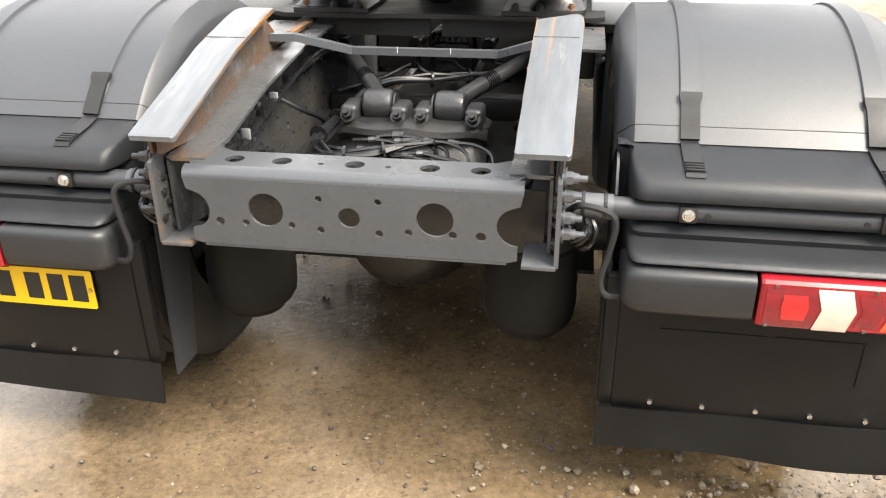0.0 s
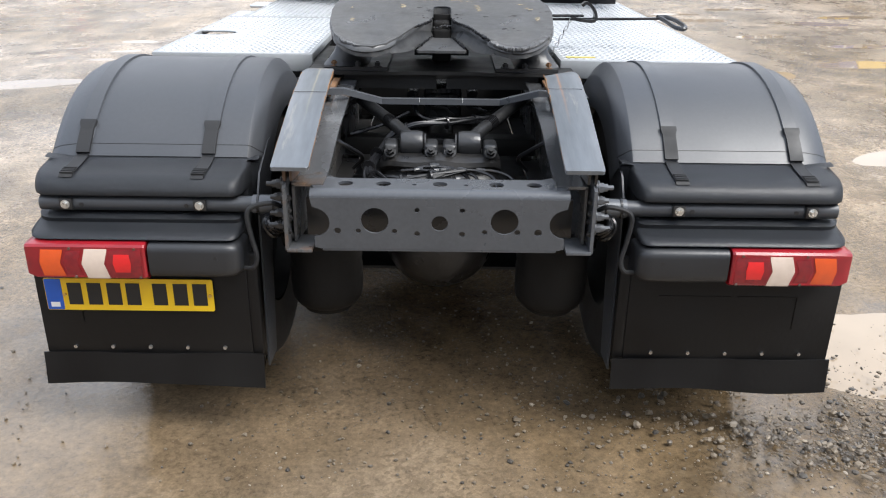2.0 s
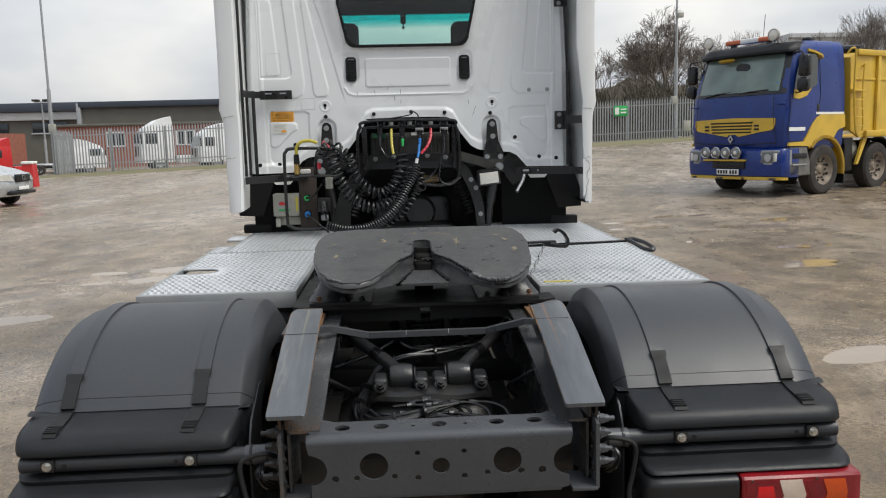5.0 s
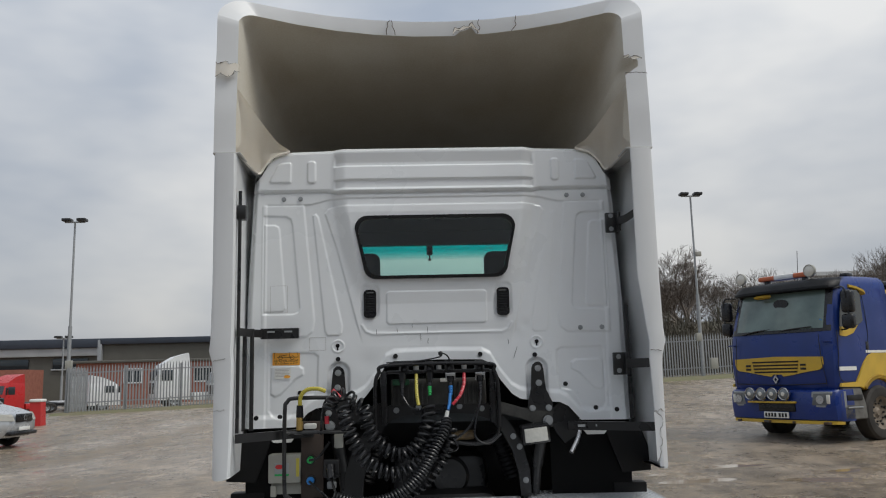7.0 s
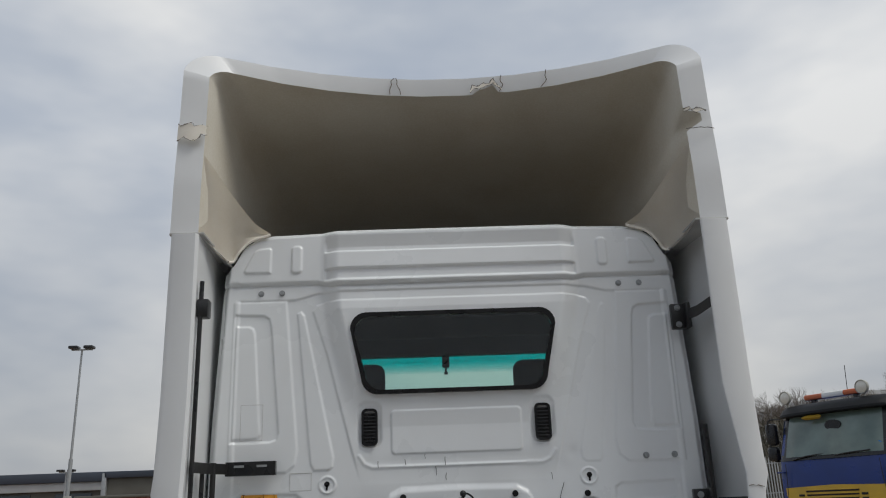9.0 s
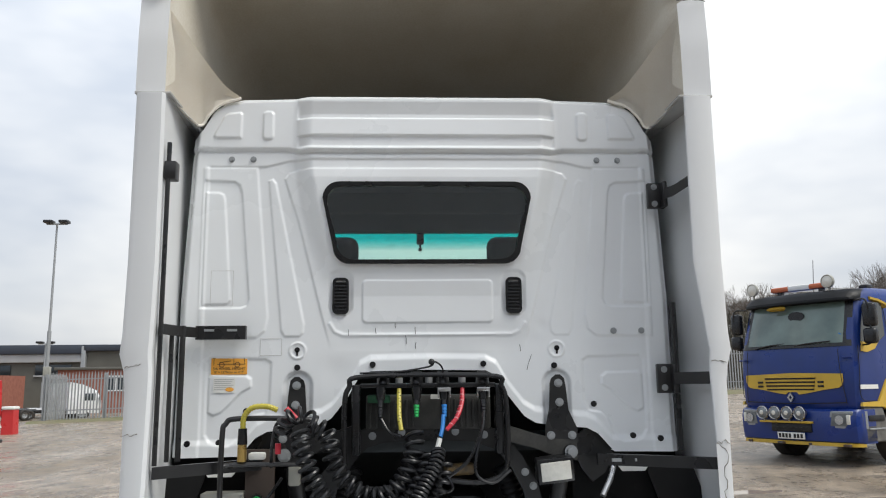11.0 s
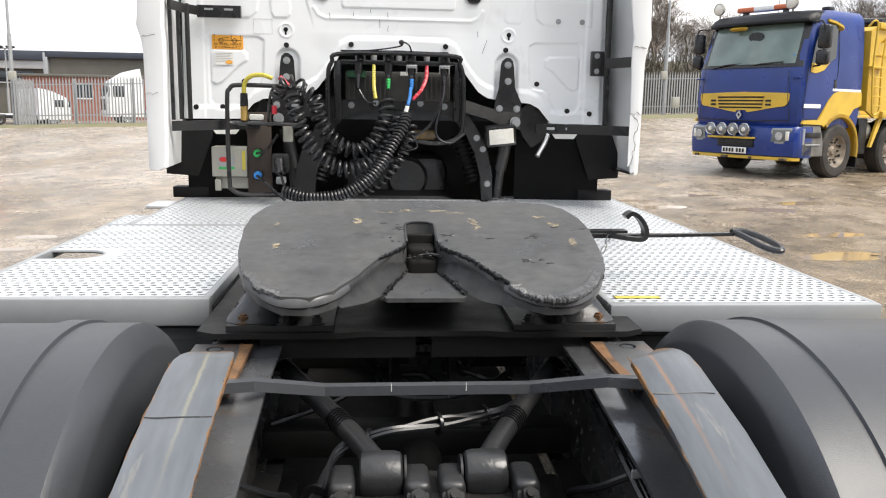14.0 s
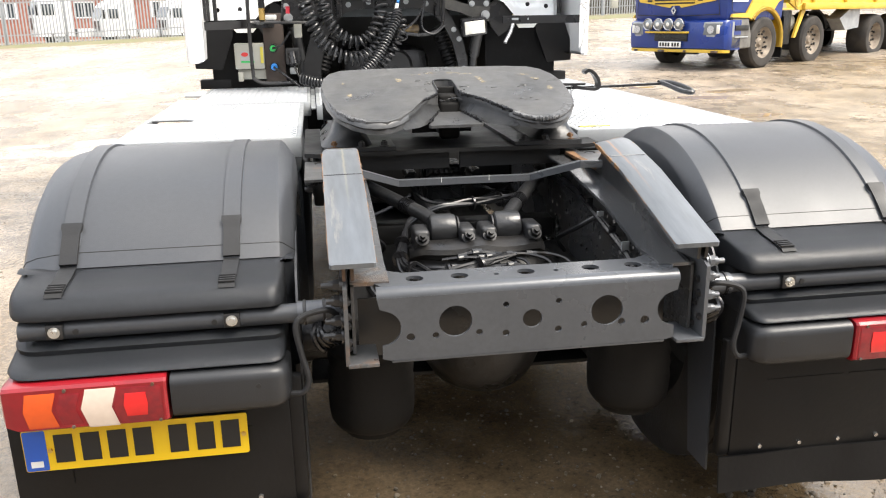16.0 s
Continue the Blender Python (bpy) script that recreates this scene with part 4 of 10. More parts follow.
def mudguard(s):
    R, W0, W1 = 0.636, 0.575, 1.262
    CY_, CZ = 0.65, 0.497
    bm = B()
    # outer skin, with rounded shoulder on both edges
    n = 44

    def row(a, dr=0.0, inset=0.0):
        out = []
        for x, r in ((W0 - 0.004, R - 0.16), (W0 - 0.002, R - 0.052), (W0 + 0.003, R - 0.044), (W0 + 0.027, R - 0.008), (W0 + 0.036, R - 0.001), (W0 + 0.05, R), (W1 - 0.16, R), (W1 - 0.10, R - 0.005), (W1 - 0.05, R - 0.018), (W1 - 0.02, R - 0.036), (W1 - 0.004, R - 0.062), (W1, R - 0.10)):
            out.append((s * x, CY_ - (r + dr) * math.cos(a), CZ + (r + dr) * math.sin(a)))
        return out

    angs = [radians(40.3) + radians(111.7) * i / n for i in range(n + 1)]
    loft(bm, [row(a) + row(a, -0.007)[::-1] for a in angs], close=True, cap=True)
    g = part("mudguard", bm, M_PLASTIC, truck, "moulded black plastic mudguard arch with two strap channels")
    # raised channel pads that run over the arch
    for cx in (0.732, 1.128):
        bm = B()
        rows = []
        for i in range(n + 1):
            a = radians(46) + radians(72) * i / n
            k = 0.0065 * min(1, i / 4, (n - i) / 4)
            rr = [(cx - 0.026, R - 0.003), (cx - 0.022, R + k), (cx + 0.021, R + k), (cx + 0.0225, R - 0.003)]
            rows.append([(s * x, CY_ - r * math.cos(a), CZ + r * math.sin(a)) for x, r in rr])
        loft(bm, rows)
        part("strap_channel", bm, M_PLASTIC, g)
        # rubber strap: upper loop, and the ribbed tongue below the seam
        bm = B()
        rows = []
        for i in range(9):
            a = radians(41.0) + radians(10.6) * i / 8
            r = R + 0.009 + (0.004 if i in (7, 8) else 0)
            w = 0.021 + (0.004 if i > 6 else 0)
            rows.append([(s * (cx + q * w), CY_ - (r + h) * math.cos(a), CZ + (r + h) * math.sin(a)) for q, h in ((-1, 0), (1, 0), (1, -0.012), (-1, -0.012))])
        loft(bm, rows, close=True, cap=True)
        part("strap", bm, M_STRAP, g, "black rubber hold-down strap")
        bm = B()
        d = 0.003 * s
        loft(bm, [[(s * cx + q * 0.02 + dx, y - h, z) for q, h in ((-1, 0.008), (1, 0.008), (1, -0.004), (-1, -0.004))] for dx, y, z in
                  ((0, 0.178, 0.912), (0.15 * d, 0.158, 0.9085), (0.3 * d, 0.132, 0.9015), (0.5 * d, 0.090, 0.8955), (0.75 * d, 0.058, 0.8900), (d, 0.042, 0.8860), (1.1 * d, 0.036, 0.8790))], close=True, cap=True)
        for k in range(4):
            box(bm, s * cx + d - 0.020, s * cx + d + 0.020, 0.038 + 0.011 * k, 0.044 + 0.011 * k, 0.8885 + 0.0018 * k, 0.8935 + 0.0018 * k, 0.0015)
        part("strap_tongue", bm, M_STRAP, g, "ribbed rubber strap tongue")
    # fine seam across the arch above the apron
    bm = tube(B(), row(radians(44.2), -0.0006)[1:], 0.0016, 6, 0)
    part("seam_line", bm, M_INK, g)
    # rear apron: upper box, tube recess, ribs
    bm = B()
    prof = [(0.185, 0.9065), (0.168, 0.9060), (0.150, 0.902), (0.132, 0.8965), (0.090, 0.8905), (0.055, 0.8850), (0.036, 0.8800), (0.020, 0.8720), (0.009, 0.8610), (0.002, 0.8480), (-0.001, 0.8360), (0.001, 0.8310), (0.008, 0.8285), (0.075, 0.826), (0.075, 0.775), (0.018, 0.764), (0.004, 0.757), (0.008, 0.744), (-0.004, 0.7395), (-0.034, 0.7340), (-0.058, 0.7275), (-0.068, 0.7215), (-0.070, 0.7175), (-0.066, 0.7150), (0.03, 0.7130), (0.03, 0.60)]
    xs = [(W0, 0.20), (W0 + 0.001, 0.085), (W0 + 0.026, 0.070), (W0 + 0.029, 0.052), (W0 + 0.031, 0.034), (W0 + 0.035, 0.020), (W0 + 0.042, 0.009), (W0 + 0.052, 0.002), (W0 + 0.066, 0.0), (W1 - 0.085, 0.0), (W1 - 0.060, 0.006), (W1 - 0.040, 0.022), (W1 - 0.022, 0.055), (W1 - 0.010, 0.13)]
    loft(bm, [[(s * x, (max(y, 0.095) if x < W0 + 0.028 else y) + ins * (1 if y < 0.14 else 0.15), z) for y, z in prof] for x, ins in xs])
    bmesh.ops.solidify(bm, geom=bm.faces[:], thickness=0.004)
    part("rear_apron", bm, M_PLASTIC, g, "black plastic apron below the arch", sharp=48)
    # inner cheek towards the wheel well
    bm = B()
    plate(bm, [(0.085, 0.20), (0.100, 0.60), (0.105, 0.80), (0.150, 0.862), (0.30, 0.93), (0.34, 0.93), (0.26, 0.60), (0.20, 0.20)], 0.006, Matrix(((0, 0, 1, s * (W0 + 0.001)), (1, 0, 0, 0), (0, 1, 0, 0), (0, 0, 0, 1))))
    part("inner_cheek", bm, M_PLASTIC, g)
    # lamp bar: black box end and lens
    bm = B()
    rows = []
    for x, i in ((0.5935, 0.060), (0.594, 0.048), (0.596, 0.036), (0.600, 0.025), (0.606, 0.016), (0.615, 0.008), (0.627, 0.003), (0.642, 0.0), (0.760, -0.001), (0.868, 0.0)):
        rows.append([(s * x, min(0.02, y + i), z) for y, z in ((0.02, 0.712 - i * 0.25), (-0.040, 0.711 - i * 0.35), (-0.062, 0.709 - i * 0.45), (-0.078, 0.705 - i * 0.5), (-0.087, 0.697 - i * 0.5), (-0.089, 0.682 - i * 0.4), (-0.089, 0.632 + i * 0.3), (-0.087, 0.616 + i * 0.4), (-0.079, 0.605 + i * 0.4), (-0.065, 0.599 + i * 0.35), (0.02, 0.598))])
    loft(bm, rows, close=True, cap=True)
    bar = part("lamp_housing", bm, M_LAMPBODY, truck, "black plastic rear lamp housing", sharp=45)
    bm = B()
    cyl(bm, (s * 0.668, -0.09, 0.668), (s * 0.668, -0.085, 0.668), 0.006, n=10)
    part("screw", bm, M_INK, bar)
    lamp(s)
    # flap
    bm = B()
    box(bm, s * 0.605, s * 1.276, 0.012, 0.028, 0.28, 0.62, 0.004)
    box(bm, s * 0.570, s * 0.615, 0.016, 0.05, 0.28, 0.64, 0.012)
    fl = part("mud_flap", bm, M_FLAP, truck, "black ribbed mud flap with a riveted spray skirt")
    bm = B()
    for x0, x1 in ((0.70, 0.93), (0.95, 1.14)):
        box(bm, s * x0, s * x1, 0.0095, 0.0125, 0.512, 0.515)
    box(bm, s * 1.14, s * 1.143, 0.0095, 0.0125, 0.40, 0.515)
    part("moulded_line", bm, M_FLAP, fl)
    bm = B()
    n = 26
    rows = []
    for i in range(n + 1):
        x = 0.570 + (1.286 - 0.570) * i / n
        zb = 0.174 + 0.006 * math.sin(x * 9 + s) + (0.012 * (x - 0.56) if s < 0 else -0.012 * (x - 1.2))
        yb = 0.004 + 0.004 * math.sin(x * 14 + 2 * s)
        rows.append([(s * x, yb, 0.289), (s * x, yb - 0.012, zb), (s * x, yb - 0.004, zb), (s * x, yb + 0.006, 0.289)])
    loft(bm, rows, close=True, cap=True)
    part("spray_skirt", bm, M_FLAP, fl, "creased black rubber spray skirt")
    for i in range(5):
        bm = B()
        cyl(bm, (s * (0.695 + 0.1215 * i), 0.006, 0.309), (s * (0.695 + 0.1215 * i), 0.014, 0.309), 0.006, 0.007, n=10)
        part("rivet", bm, M_STEEL, fl)
    # support tube with its clamps
    bm = B()
    cyl(bm, (s * 0.46, 0.034, 0.799), (s * 1.215, 0.034, 0.799), 0.0245, n=24)
    tb = part("support_tube", bm, M_PLASTIC, truck, "black tubular mudguard bracket")
    bm = B()
    cyl(bm, (s * 0.455, 0.034, 0.799), (s * 0.57, 0.034, 0.799), 0.030, 0.029, n=24)
    part("tube_socket", bm, M_FRAME, tb)
    for x in (0.505, 0.553):
        bm = B()
        lathe(bm, [(0.029, -0.004), (0.0325, -0.003), (0.0325, 0.003), (0.029, 0.004)], axis_x(s * x, 0.034, 0.799), 20)
        part("cable_tie", bm, M_TRIM, tb)
    for x in (0.726, 1.130):
        bm = B()
        box(bm, s * x - 0.019, s * x + 0.019, 0.000, 0.016, 0.784, 0.820, 0.003)
        c = part("clamp", bm, M_DARK, tb)
        bm = B()
        hexbolt(bm, (s * x, 0.0, 0.803), (0, -1, 0), 0.0095, 0.009)
        part("bolt", bm, M_BOLT, tb)
        bm = B()
        cyl(bm, (s * (x + 0.042 if x < 1 else x - 0.045), 0.0075, 0.799), (s * (x + 0.042 if x < 1 else x - 0.045), 0.012, 0.799), 0.007, n=12)
        part("tube_hole", bm, M_INK, tb)
    # ribbed cable conduit from frame to lamp
    bm = B()
    path = [(0.475, 0.0, 0.80), (0.50, -0.03, 0.825), (0.555, -0.035, 0.815), (0.575, -0.04, 0.79), (0.565, -0.045, 0.72), (0.552, -0.05, 0.66), (0.565, -0.05, 0.625), (0.60, -0.04, 0.618)]
    P = spline(path, 14)
    tube(bm, [(s * p.x, p.y, p.z) for p in P], [0.0078 if i % 2 else 0.0070 for i in range(len(P))], 8, 0)
    part("cable_conduit", bm, M_STRAP, truck, "ribbed black cable conduit")


def lamp(s):
    def sx(x):
        return 0.876 + (x - 0.87) * 0.962

    def seg(x0, x1, z0, z1, y0, y1, slant0=0.0, slant1=0.0, mt=M_RED, name="lens", parent=None, label=""):
        bm = B()
        x0, x1 = sx(x0), sx(x1)
        zm = (z0 + z1) / 2
        loft(bm, [[(s * (x0 + sl0), y, z), (s * (x1 + sl1), y, z)] for z, y, sl0, sl1 in ((z0, y0, 0, 0), (z0 + 0.006, y1, 0, 0), (zm, y1, slant0, slant1), (z1 - 0.006, y1, 0, 0), (z1, y0, 0, 0))])
        return part(name, bm, mt, parent, label)

    bm = B()
    rows = []
    for x, i in ((0.870, 0.004), (0.876, 0.0), (1.215, 0.0), (1.245, 0.012), (1.255, 0.03)):
        rows.append([(s * sx(x), y, z) for y, z in ((0.02, 0.712 - i * 0.5), (-0.070 + i, 0.711 - i * 0.5), (-0.086 + i, 0.708 - i * 0.5), (-0.092 + i, 0.701 - i * 0.5), (-0.092 + i, 0.604 + i * 0.5), (-0.075 + i, 0.594 + i * 0.5), (0.02, 0.594 + i * 0.5))])
    loft(bm, rows, close=True, cap=True)
    tl = part("tail_lamp", bm, M_RED, truck, "red tail lamp with clear and amber segments")
    seg(0.882, 0.982, 0.602, 0.695, -0.0915, -0.0934, 0.0, 0.013, mt=M_REDD, name="side_light_lens", parent=tl)
    seg(0.918, 0.966, 0.620, 0.680, -0.0930, -0.0952, -0.003, 0.005, mt=M_REDB, name="brake_lens", parent=tl)
    seg(0.985, 1.055, 0.600, 0.697, -0.0915, -0.0938, 0.013, 0.013, mt=M_CLEAR, name="reversing_lens", parent=tl, label="clear angled reversing lens")
    seg(1.122, 1.19, 0.606, 0.694, -0.0915, -0.0936, 0.012, 0.008, mt=M_AMBER, name="indicator_lens", parent=tl, label="amber indicator lens")
    seg(1.068, 1.112, 0.610, 0.690, -0.0915, -0.0932, 0.012, 0.012, mt=M_REDD, name="fog_lens", parent=tl)
    for x, z in ((0.90, 0.697), (1.10, 0.697), (0.89, 0.606), (1.09, 0.606)):
        bm = B()
        cyl(bm, (s * sx(x), -0.096, z), (s * sx(x), -0.088, z), 0.004, n=8)
        part("screw", bm, M_RUST, tl)


mudguard(-1)
mudguard(1)


def number_plate():
    bm = B()
    z0, z1 = 0.447, 0.557
    y = 0.004
    bm = plate(B(), rrect(-1.242, -0.712, z0, z1, 0.006), 0.003, face_back(y - 0.002))
    p = part("number_plate", bm, M_PLATE, truck, "yellow rear number plate with a blue band")
    part("blue_band", plate(B(), rrect(-1.240, -1.188, z0 + 0.002, z1 - 0.002, 0.004), 0.001, face_back(y - 0.0052)), M_BLUE, p)
    bm = B()
    for x in (-1.148, -1.086, -1.024, -0.964, -0.880, -0.815, -0.754):
        bm = B()
        box(bm, x - 0.022, x + 0.022, y - 0.0066, y - 0.0053, z0 + 0.020, z1 - 0.015)
        part("dark_bar", bm, M_INK, p)
    bm = B()
    box(bm, -1.228, -1.200, y - 0.008, y - 0.0064, z0 + 0.012, z0 + 0.028)
    part("pale_bar", bm, M_LABEL, p)
    for x in (-1.180, -0.722):
        bm = B()
        cyl(bm, (x, y - 0.010, 0.502), (x, y - 0.004, 0.502), 0.006, n=10)
        part("plate_screw", bm, M_BRASS, p)


number_plate()


def wheel_pair(s):
    hub = thing("wheel", "", "")
    hub.parent = truck
    hub.matrix_basis = Matrix.Identity(4)
    for x0, x1 in ((0.60, 0.88), (0.92, 1.2)):
        bm = B()
        w = x1 - x0
        prof = [(0.29, 0.02), (0.33, 0.0), (0.42, -0.004), (0.475, 0.012), (0.497, 0.035), (0.50, 0.06), (0.493, 0.062), (0.493, 0.072), (0.501, 0.074), (0.502, w / 2 - 0.008), (0.494, w / 2 - 0.006), (0.494, w / 2 + 0.006), (0.502, w / 2 + 0.008), (0.501, w - 0.074), (0.493, w - 0.072), (0.493, w - 0.062), (0.50, w - 0.06), (0.497, w - 0.035), (0.475, w - 0.012), (0.42, w + 0.004), (0.33, w), (0.29, w - 0.02)]
        lathe(bm, prof, axis_x(x0 if s > 0 else -x1, AX_Y, AX_Z), 48)
        part("tyre", bm, M_RUBBER, hub, "black dual rear tyre, muddy tread")
        bm = B()
        lathe(bm, [(0.05, w * 0.5), (0.2, w * 0.5), (0.27, w * 0.3), (0.295, 0.02), (0.28, w - 0.02), (0.27, w * 0.7)], axis_x(x0 if s > 0 else -x1, AX_Y, AX_Z), 32)
        part("rim", bm, M_SHADE, hub)
    return hub


wheel_pair(-1)
wheel_pair(1)


def running_gear():
    for s in (-1, 1):
        bm = B()
        lathe(bm, [(0.0, 0.66), (0.10, 0.66), (0.125, 0.645), (0.135, 0.62), (0.131, 0.605), (0.137, 0.59), (0.132, 0.57), (0.139, 0.55), (0.135, 0.53), (0.140, 0.51), (0.137, 0.49), (0.140, 0.47), (0.138, 0.43), (0.134, 0.405), (0.120, 0.385), (0.10, 0.375), (0.095, 0.36), (0.0, 0.358)], Matrix.Translation((s * 0.385, 0.24, 0.0)) @ Matrix.Diagonal((0.88, 0.88, 1.0, 1.0)), 28)
        part("air_spring", bm, M_BELLOWS, truck, "black rubber air suspension bellows")
    bm = B()
    cyl(bm, (-0.6, AX_Y, AX_Z), (0.6, AX_Y, AX_Z), 0.085, n=20)
    part("axle_tube", bm, M_DARK, truck, "black drive axle tube")
    bm = B()
    lathe(bm, [(0.0, -0.27), (0.09, -0.255), (0.16, -0.2), (0.205, -0.1), (0.215, 0.0), (0.2, 0.1), (0.16, 0.2), (0.12, 0.3), (0.0, 0.42)], Matrix.Translation((0, AX_Y, 0.50)) @ Matrix.Rotation(radians(-90), 4, "X"), 28)
    rows = []
    for x in [-0.225 + 0.025 * i for i in range(19)]:
        u = abs(x) / 0.225
        e = max(0.0, u - 0.8) / 0.2
        top, fr = 0.800 - 0.02 * e ** 2 + 0.012 * math.exp(-(x / 0.05) ** 2), 0.530 + 0.045 * u ** 2 + 0.02 * e ** 2
        rows.append([(x, 0.73, top - 0.01), (x, 0.62, top), (x, fr + 0.03, top - 0.004), (x, fr + 0.006, top - 0.014), (x, fr, top - 0.03), (x, fr + 0.012, top - 0.042), (x, fr + 0.03, top - 0.055), (x, fr - 0.02, 0.70), (x * 0.9, 0.45, 0.60), (x * 0.9, 0.78, 0.60), (x, 0.76, 0.70)])
    loft(bm, rows, close=True, cap=True)
    cyl(bm, (0, 0.44, 0.66), (0, 0.38, 0.62), 0.12, 0.07, n=24)
    ax = part("differential", bm, M_DIFF, truck, "oily black cast differential housing", sharp=40)
    for k in range(10):
        bm = B()
        box(bm, -0.05 + 0.013 * k, -0.042 + 0.013 * k, 0.5285, 0.533, 0.765, 0.774)
        part("cast_mark", bm, M_CAST, ax)
    for s in (-1, 1):
        # bush of the wishbone
        bm = B()
        lathe(bm, [(0.0, 0.064), (0.040, 0.064), (0.046, 0.068), (0.0495, 0.080), (0.050, 0.108), (0.0495, 0.136), (0.046, 0.148), (0.040, 0.152), (0.0, 0.152)], axis_x(0, 0.665, 0.825) @ Matrix.Scale(s, 4, (0, 0, 1)), 28)
        bsh = part("wishbone_bush", bm, M_CAST, truck, "black drum bush of the axle wishbone")
        bm = B()
        cyl(bm, (s * 0.055, 0.665, 0.825), (s * 0.06, 0.665, 0.825), 0.04, n=20)
        part("bush_cap", bm, M_DARK, bsh)
        bm = B()
        tube(bm, [(s * 0.115, 0.70, 0.835), (s * 0.18, 0.83, 0.855), (s * 0.355, 1.14, 0.90)], 0.0245, 14)
        part("wishbone_arm", bm, M_CAST, truck, "black tubular wishbone arm")
        for k in range(6):
            bm = B()
            p0 = Vector((s * 0.18, 0.83, 0.855)).lerp(Vector((s * 0.355, 1.14, 0.90)), 0.02 + 0.028 * k)
            p1 = Vector((s * 0.18, 0.83, 0.855)).lerp(Vector((s * 0.355, 1.14, 0.90)), 0.034 + 0.028 * k)
            cyl(bm, p0, p1, 0.0275, n=14)
            part("clip_ring", bm, M_TRIM, truck)
        for x in (0.035, 0.185):
            bm = B()
            box(bm, s * x - 0.026, s * x + 0.026, 0.585, 0.69, 0.765, 0.842, 0.014, seg=3)
            cl = part("bearing_cap", bm, M_CAST, truck, "black bearing cap with a heavy bolt")
            bm = B()
            hexbolt(bm, (s * x, 0.583, 0.815), (0, -0.8, 0.6), 0.0155, 0.02, 0.018)
            part("bolt", bm, M_SHADE, cl)
        for z, y in ((0.75, 0.42), (0.9, 1.1), (0.86, 1.25)):
            bm = B()
            hexbolt(bm, (s * 0.40, y, z), (-s, 0, 0), 0.016, 0.02, 0.02)
            part("bolt", bm, M_DARK, truck)
    # sensor and brake lines over the axle
    rnd = random.Random(5)
    for k in range(7):
        bm = B()
        o = 0.0085 * k
        w = [rnd.gauss(0, 0.007) for _ in range(10)]
        tube(bm, [(0.04 + o, 0.46 + w[0], 0.785), (-0.06, 0.385 + o * 0.5, 0.775 + w[1]), (-0.16, 0.365 + o * 0.6, 0.765 + w[2]), (-0.24 + w[3], 0.42 + o * 0.5, 0.765 + w[3]), (-0.272 + o * 0.5, 0.53, 0.77 + w[4]), (-0.245 + o * 0.4, 0.68 + w[5], 0.785), (-0.20, 0.80 + w[5], 0.815 + o * 0.2), (-0.10, 0.77 + o * 0.4, 0.862 + w[6]), (0.03, 0.81 + o * 0.5, 0.868 + w[7]), (0.16, 0.87 + o * 0.4, 0.866 + w[8]), (0.25, 1.0, 0.845 + w[9])], 0.0062, 6)
        part("brake_line", bm, M_HOSE, truck, "thin black air and sensor lines tied in a bundle")
    for k in range(16):
        bm = B()
        x, y = rnd.uniform(-0.13, 0.14), 0.37 + 0.010 * k
        h = 0.752 + 0.02 * (y > 0.45) + rnd.uniform(-0.005, 0.008)
        if k < 5:
            pts = [(x - 0.11, y - 0.03, h - 0.02), (x - 0.07, y + 0.008, h), (x, y + 0.012, h), (x + 0.07, y - 0.005, h), (x + 0.13, y - 0.06, h - 0.03)]
        else:
            pts = [(x - 0.05, y, h), (x + 0.01, y + rnd.uniform(-0.02, 0.02), h + 0.006), (x + 0.07, y + rnd.uniform(-0.03, 0.02), h), (x + 0.12, y - 0.03, h - 0.012), (x + 0.135, y - 0.08, h - 0.04)]
        tube(bm, pts, 0.0042 if k < 5 else 0.0055, 6)
        part("sensor_lead", bm, M_TRIM, truck)
        bm = B()
        d = Vector((1, rnd.uniform(-0.35, 0.35), rnd.uniform(-0.1, 0.1))).normalized()
        p = Vector(pts[1])
        cyl(bm, p - d * 0.014, p + d * 0.004, 0.0095, n=10)
        cyl(bm, p + d * 0.004, p + d * 0.018, 0.0075, n=8)
        part("line_coupling", bm, M_CAST, truck)
    for s in (-1, 1):
        for k in range(2):
            bm = B()
            tube(bm, [(s * 0.345, 0.12, 0.74 + 0.02 * k), (s * 0.385, 0.25, 0.80), (s * (0.39 - 0.01 * k), 0.55, 0.87), (s * 0.385, 0.9, 0.90 + 0.015 * k), (s * 0.38, 1.3, 0.9)], 0.009, 7)
            part("loom", bm, M_TRIM, truck, "taped black cable loom along the rail")
        bm = B()
        tube(bm, [(s * 0.385, 0.55, 0.87), (s * 0.33, 0.60, 0.82), (s * 0.30, 0.70, 0.76), (s * 0.34, 0.75, 0.70)], 0.008, 7)
        part("brake_hose", bm, M_HOSE, truck)
    for s in (-1, 1):
        # dark boxes added to hide lit ground where the bay lies in shade
        bm = B()
        box(bm, s * 0.335, s * 0.445, 0.20, 1.35, 0.40, 0.50, 0.03)
        part("suspension_beam", bm, M_SHADE, truck, "near-black suspension beam added to darken the bay")
        bm = B()
        box(bm, s * 0.24, s * 0.38, AX_Y - 0.12, AX_Y + 0.12, 0.50, 0.62, 0.02)
        part("axle_clamp", bm, M_SHADE, truck)
        for k in range(5):
            bm = B()
            y = 0.2 + 0.11 * k
            box(bm, s * 0.374, s * 0.398, y - 0.004, y + 0.004, 0.80 + 0.02 * k, 0.83 + 0.02 * k, 0.002)
            part("cable_tie", bm, M_GALV if k % 2 else M_TRIM, truck)
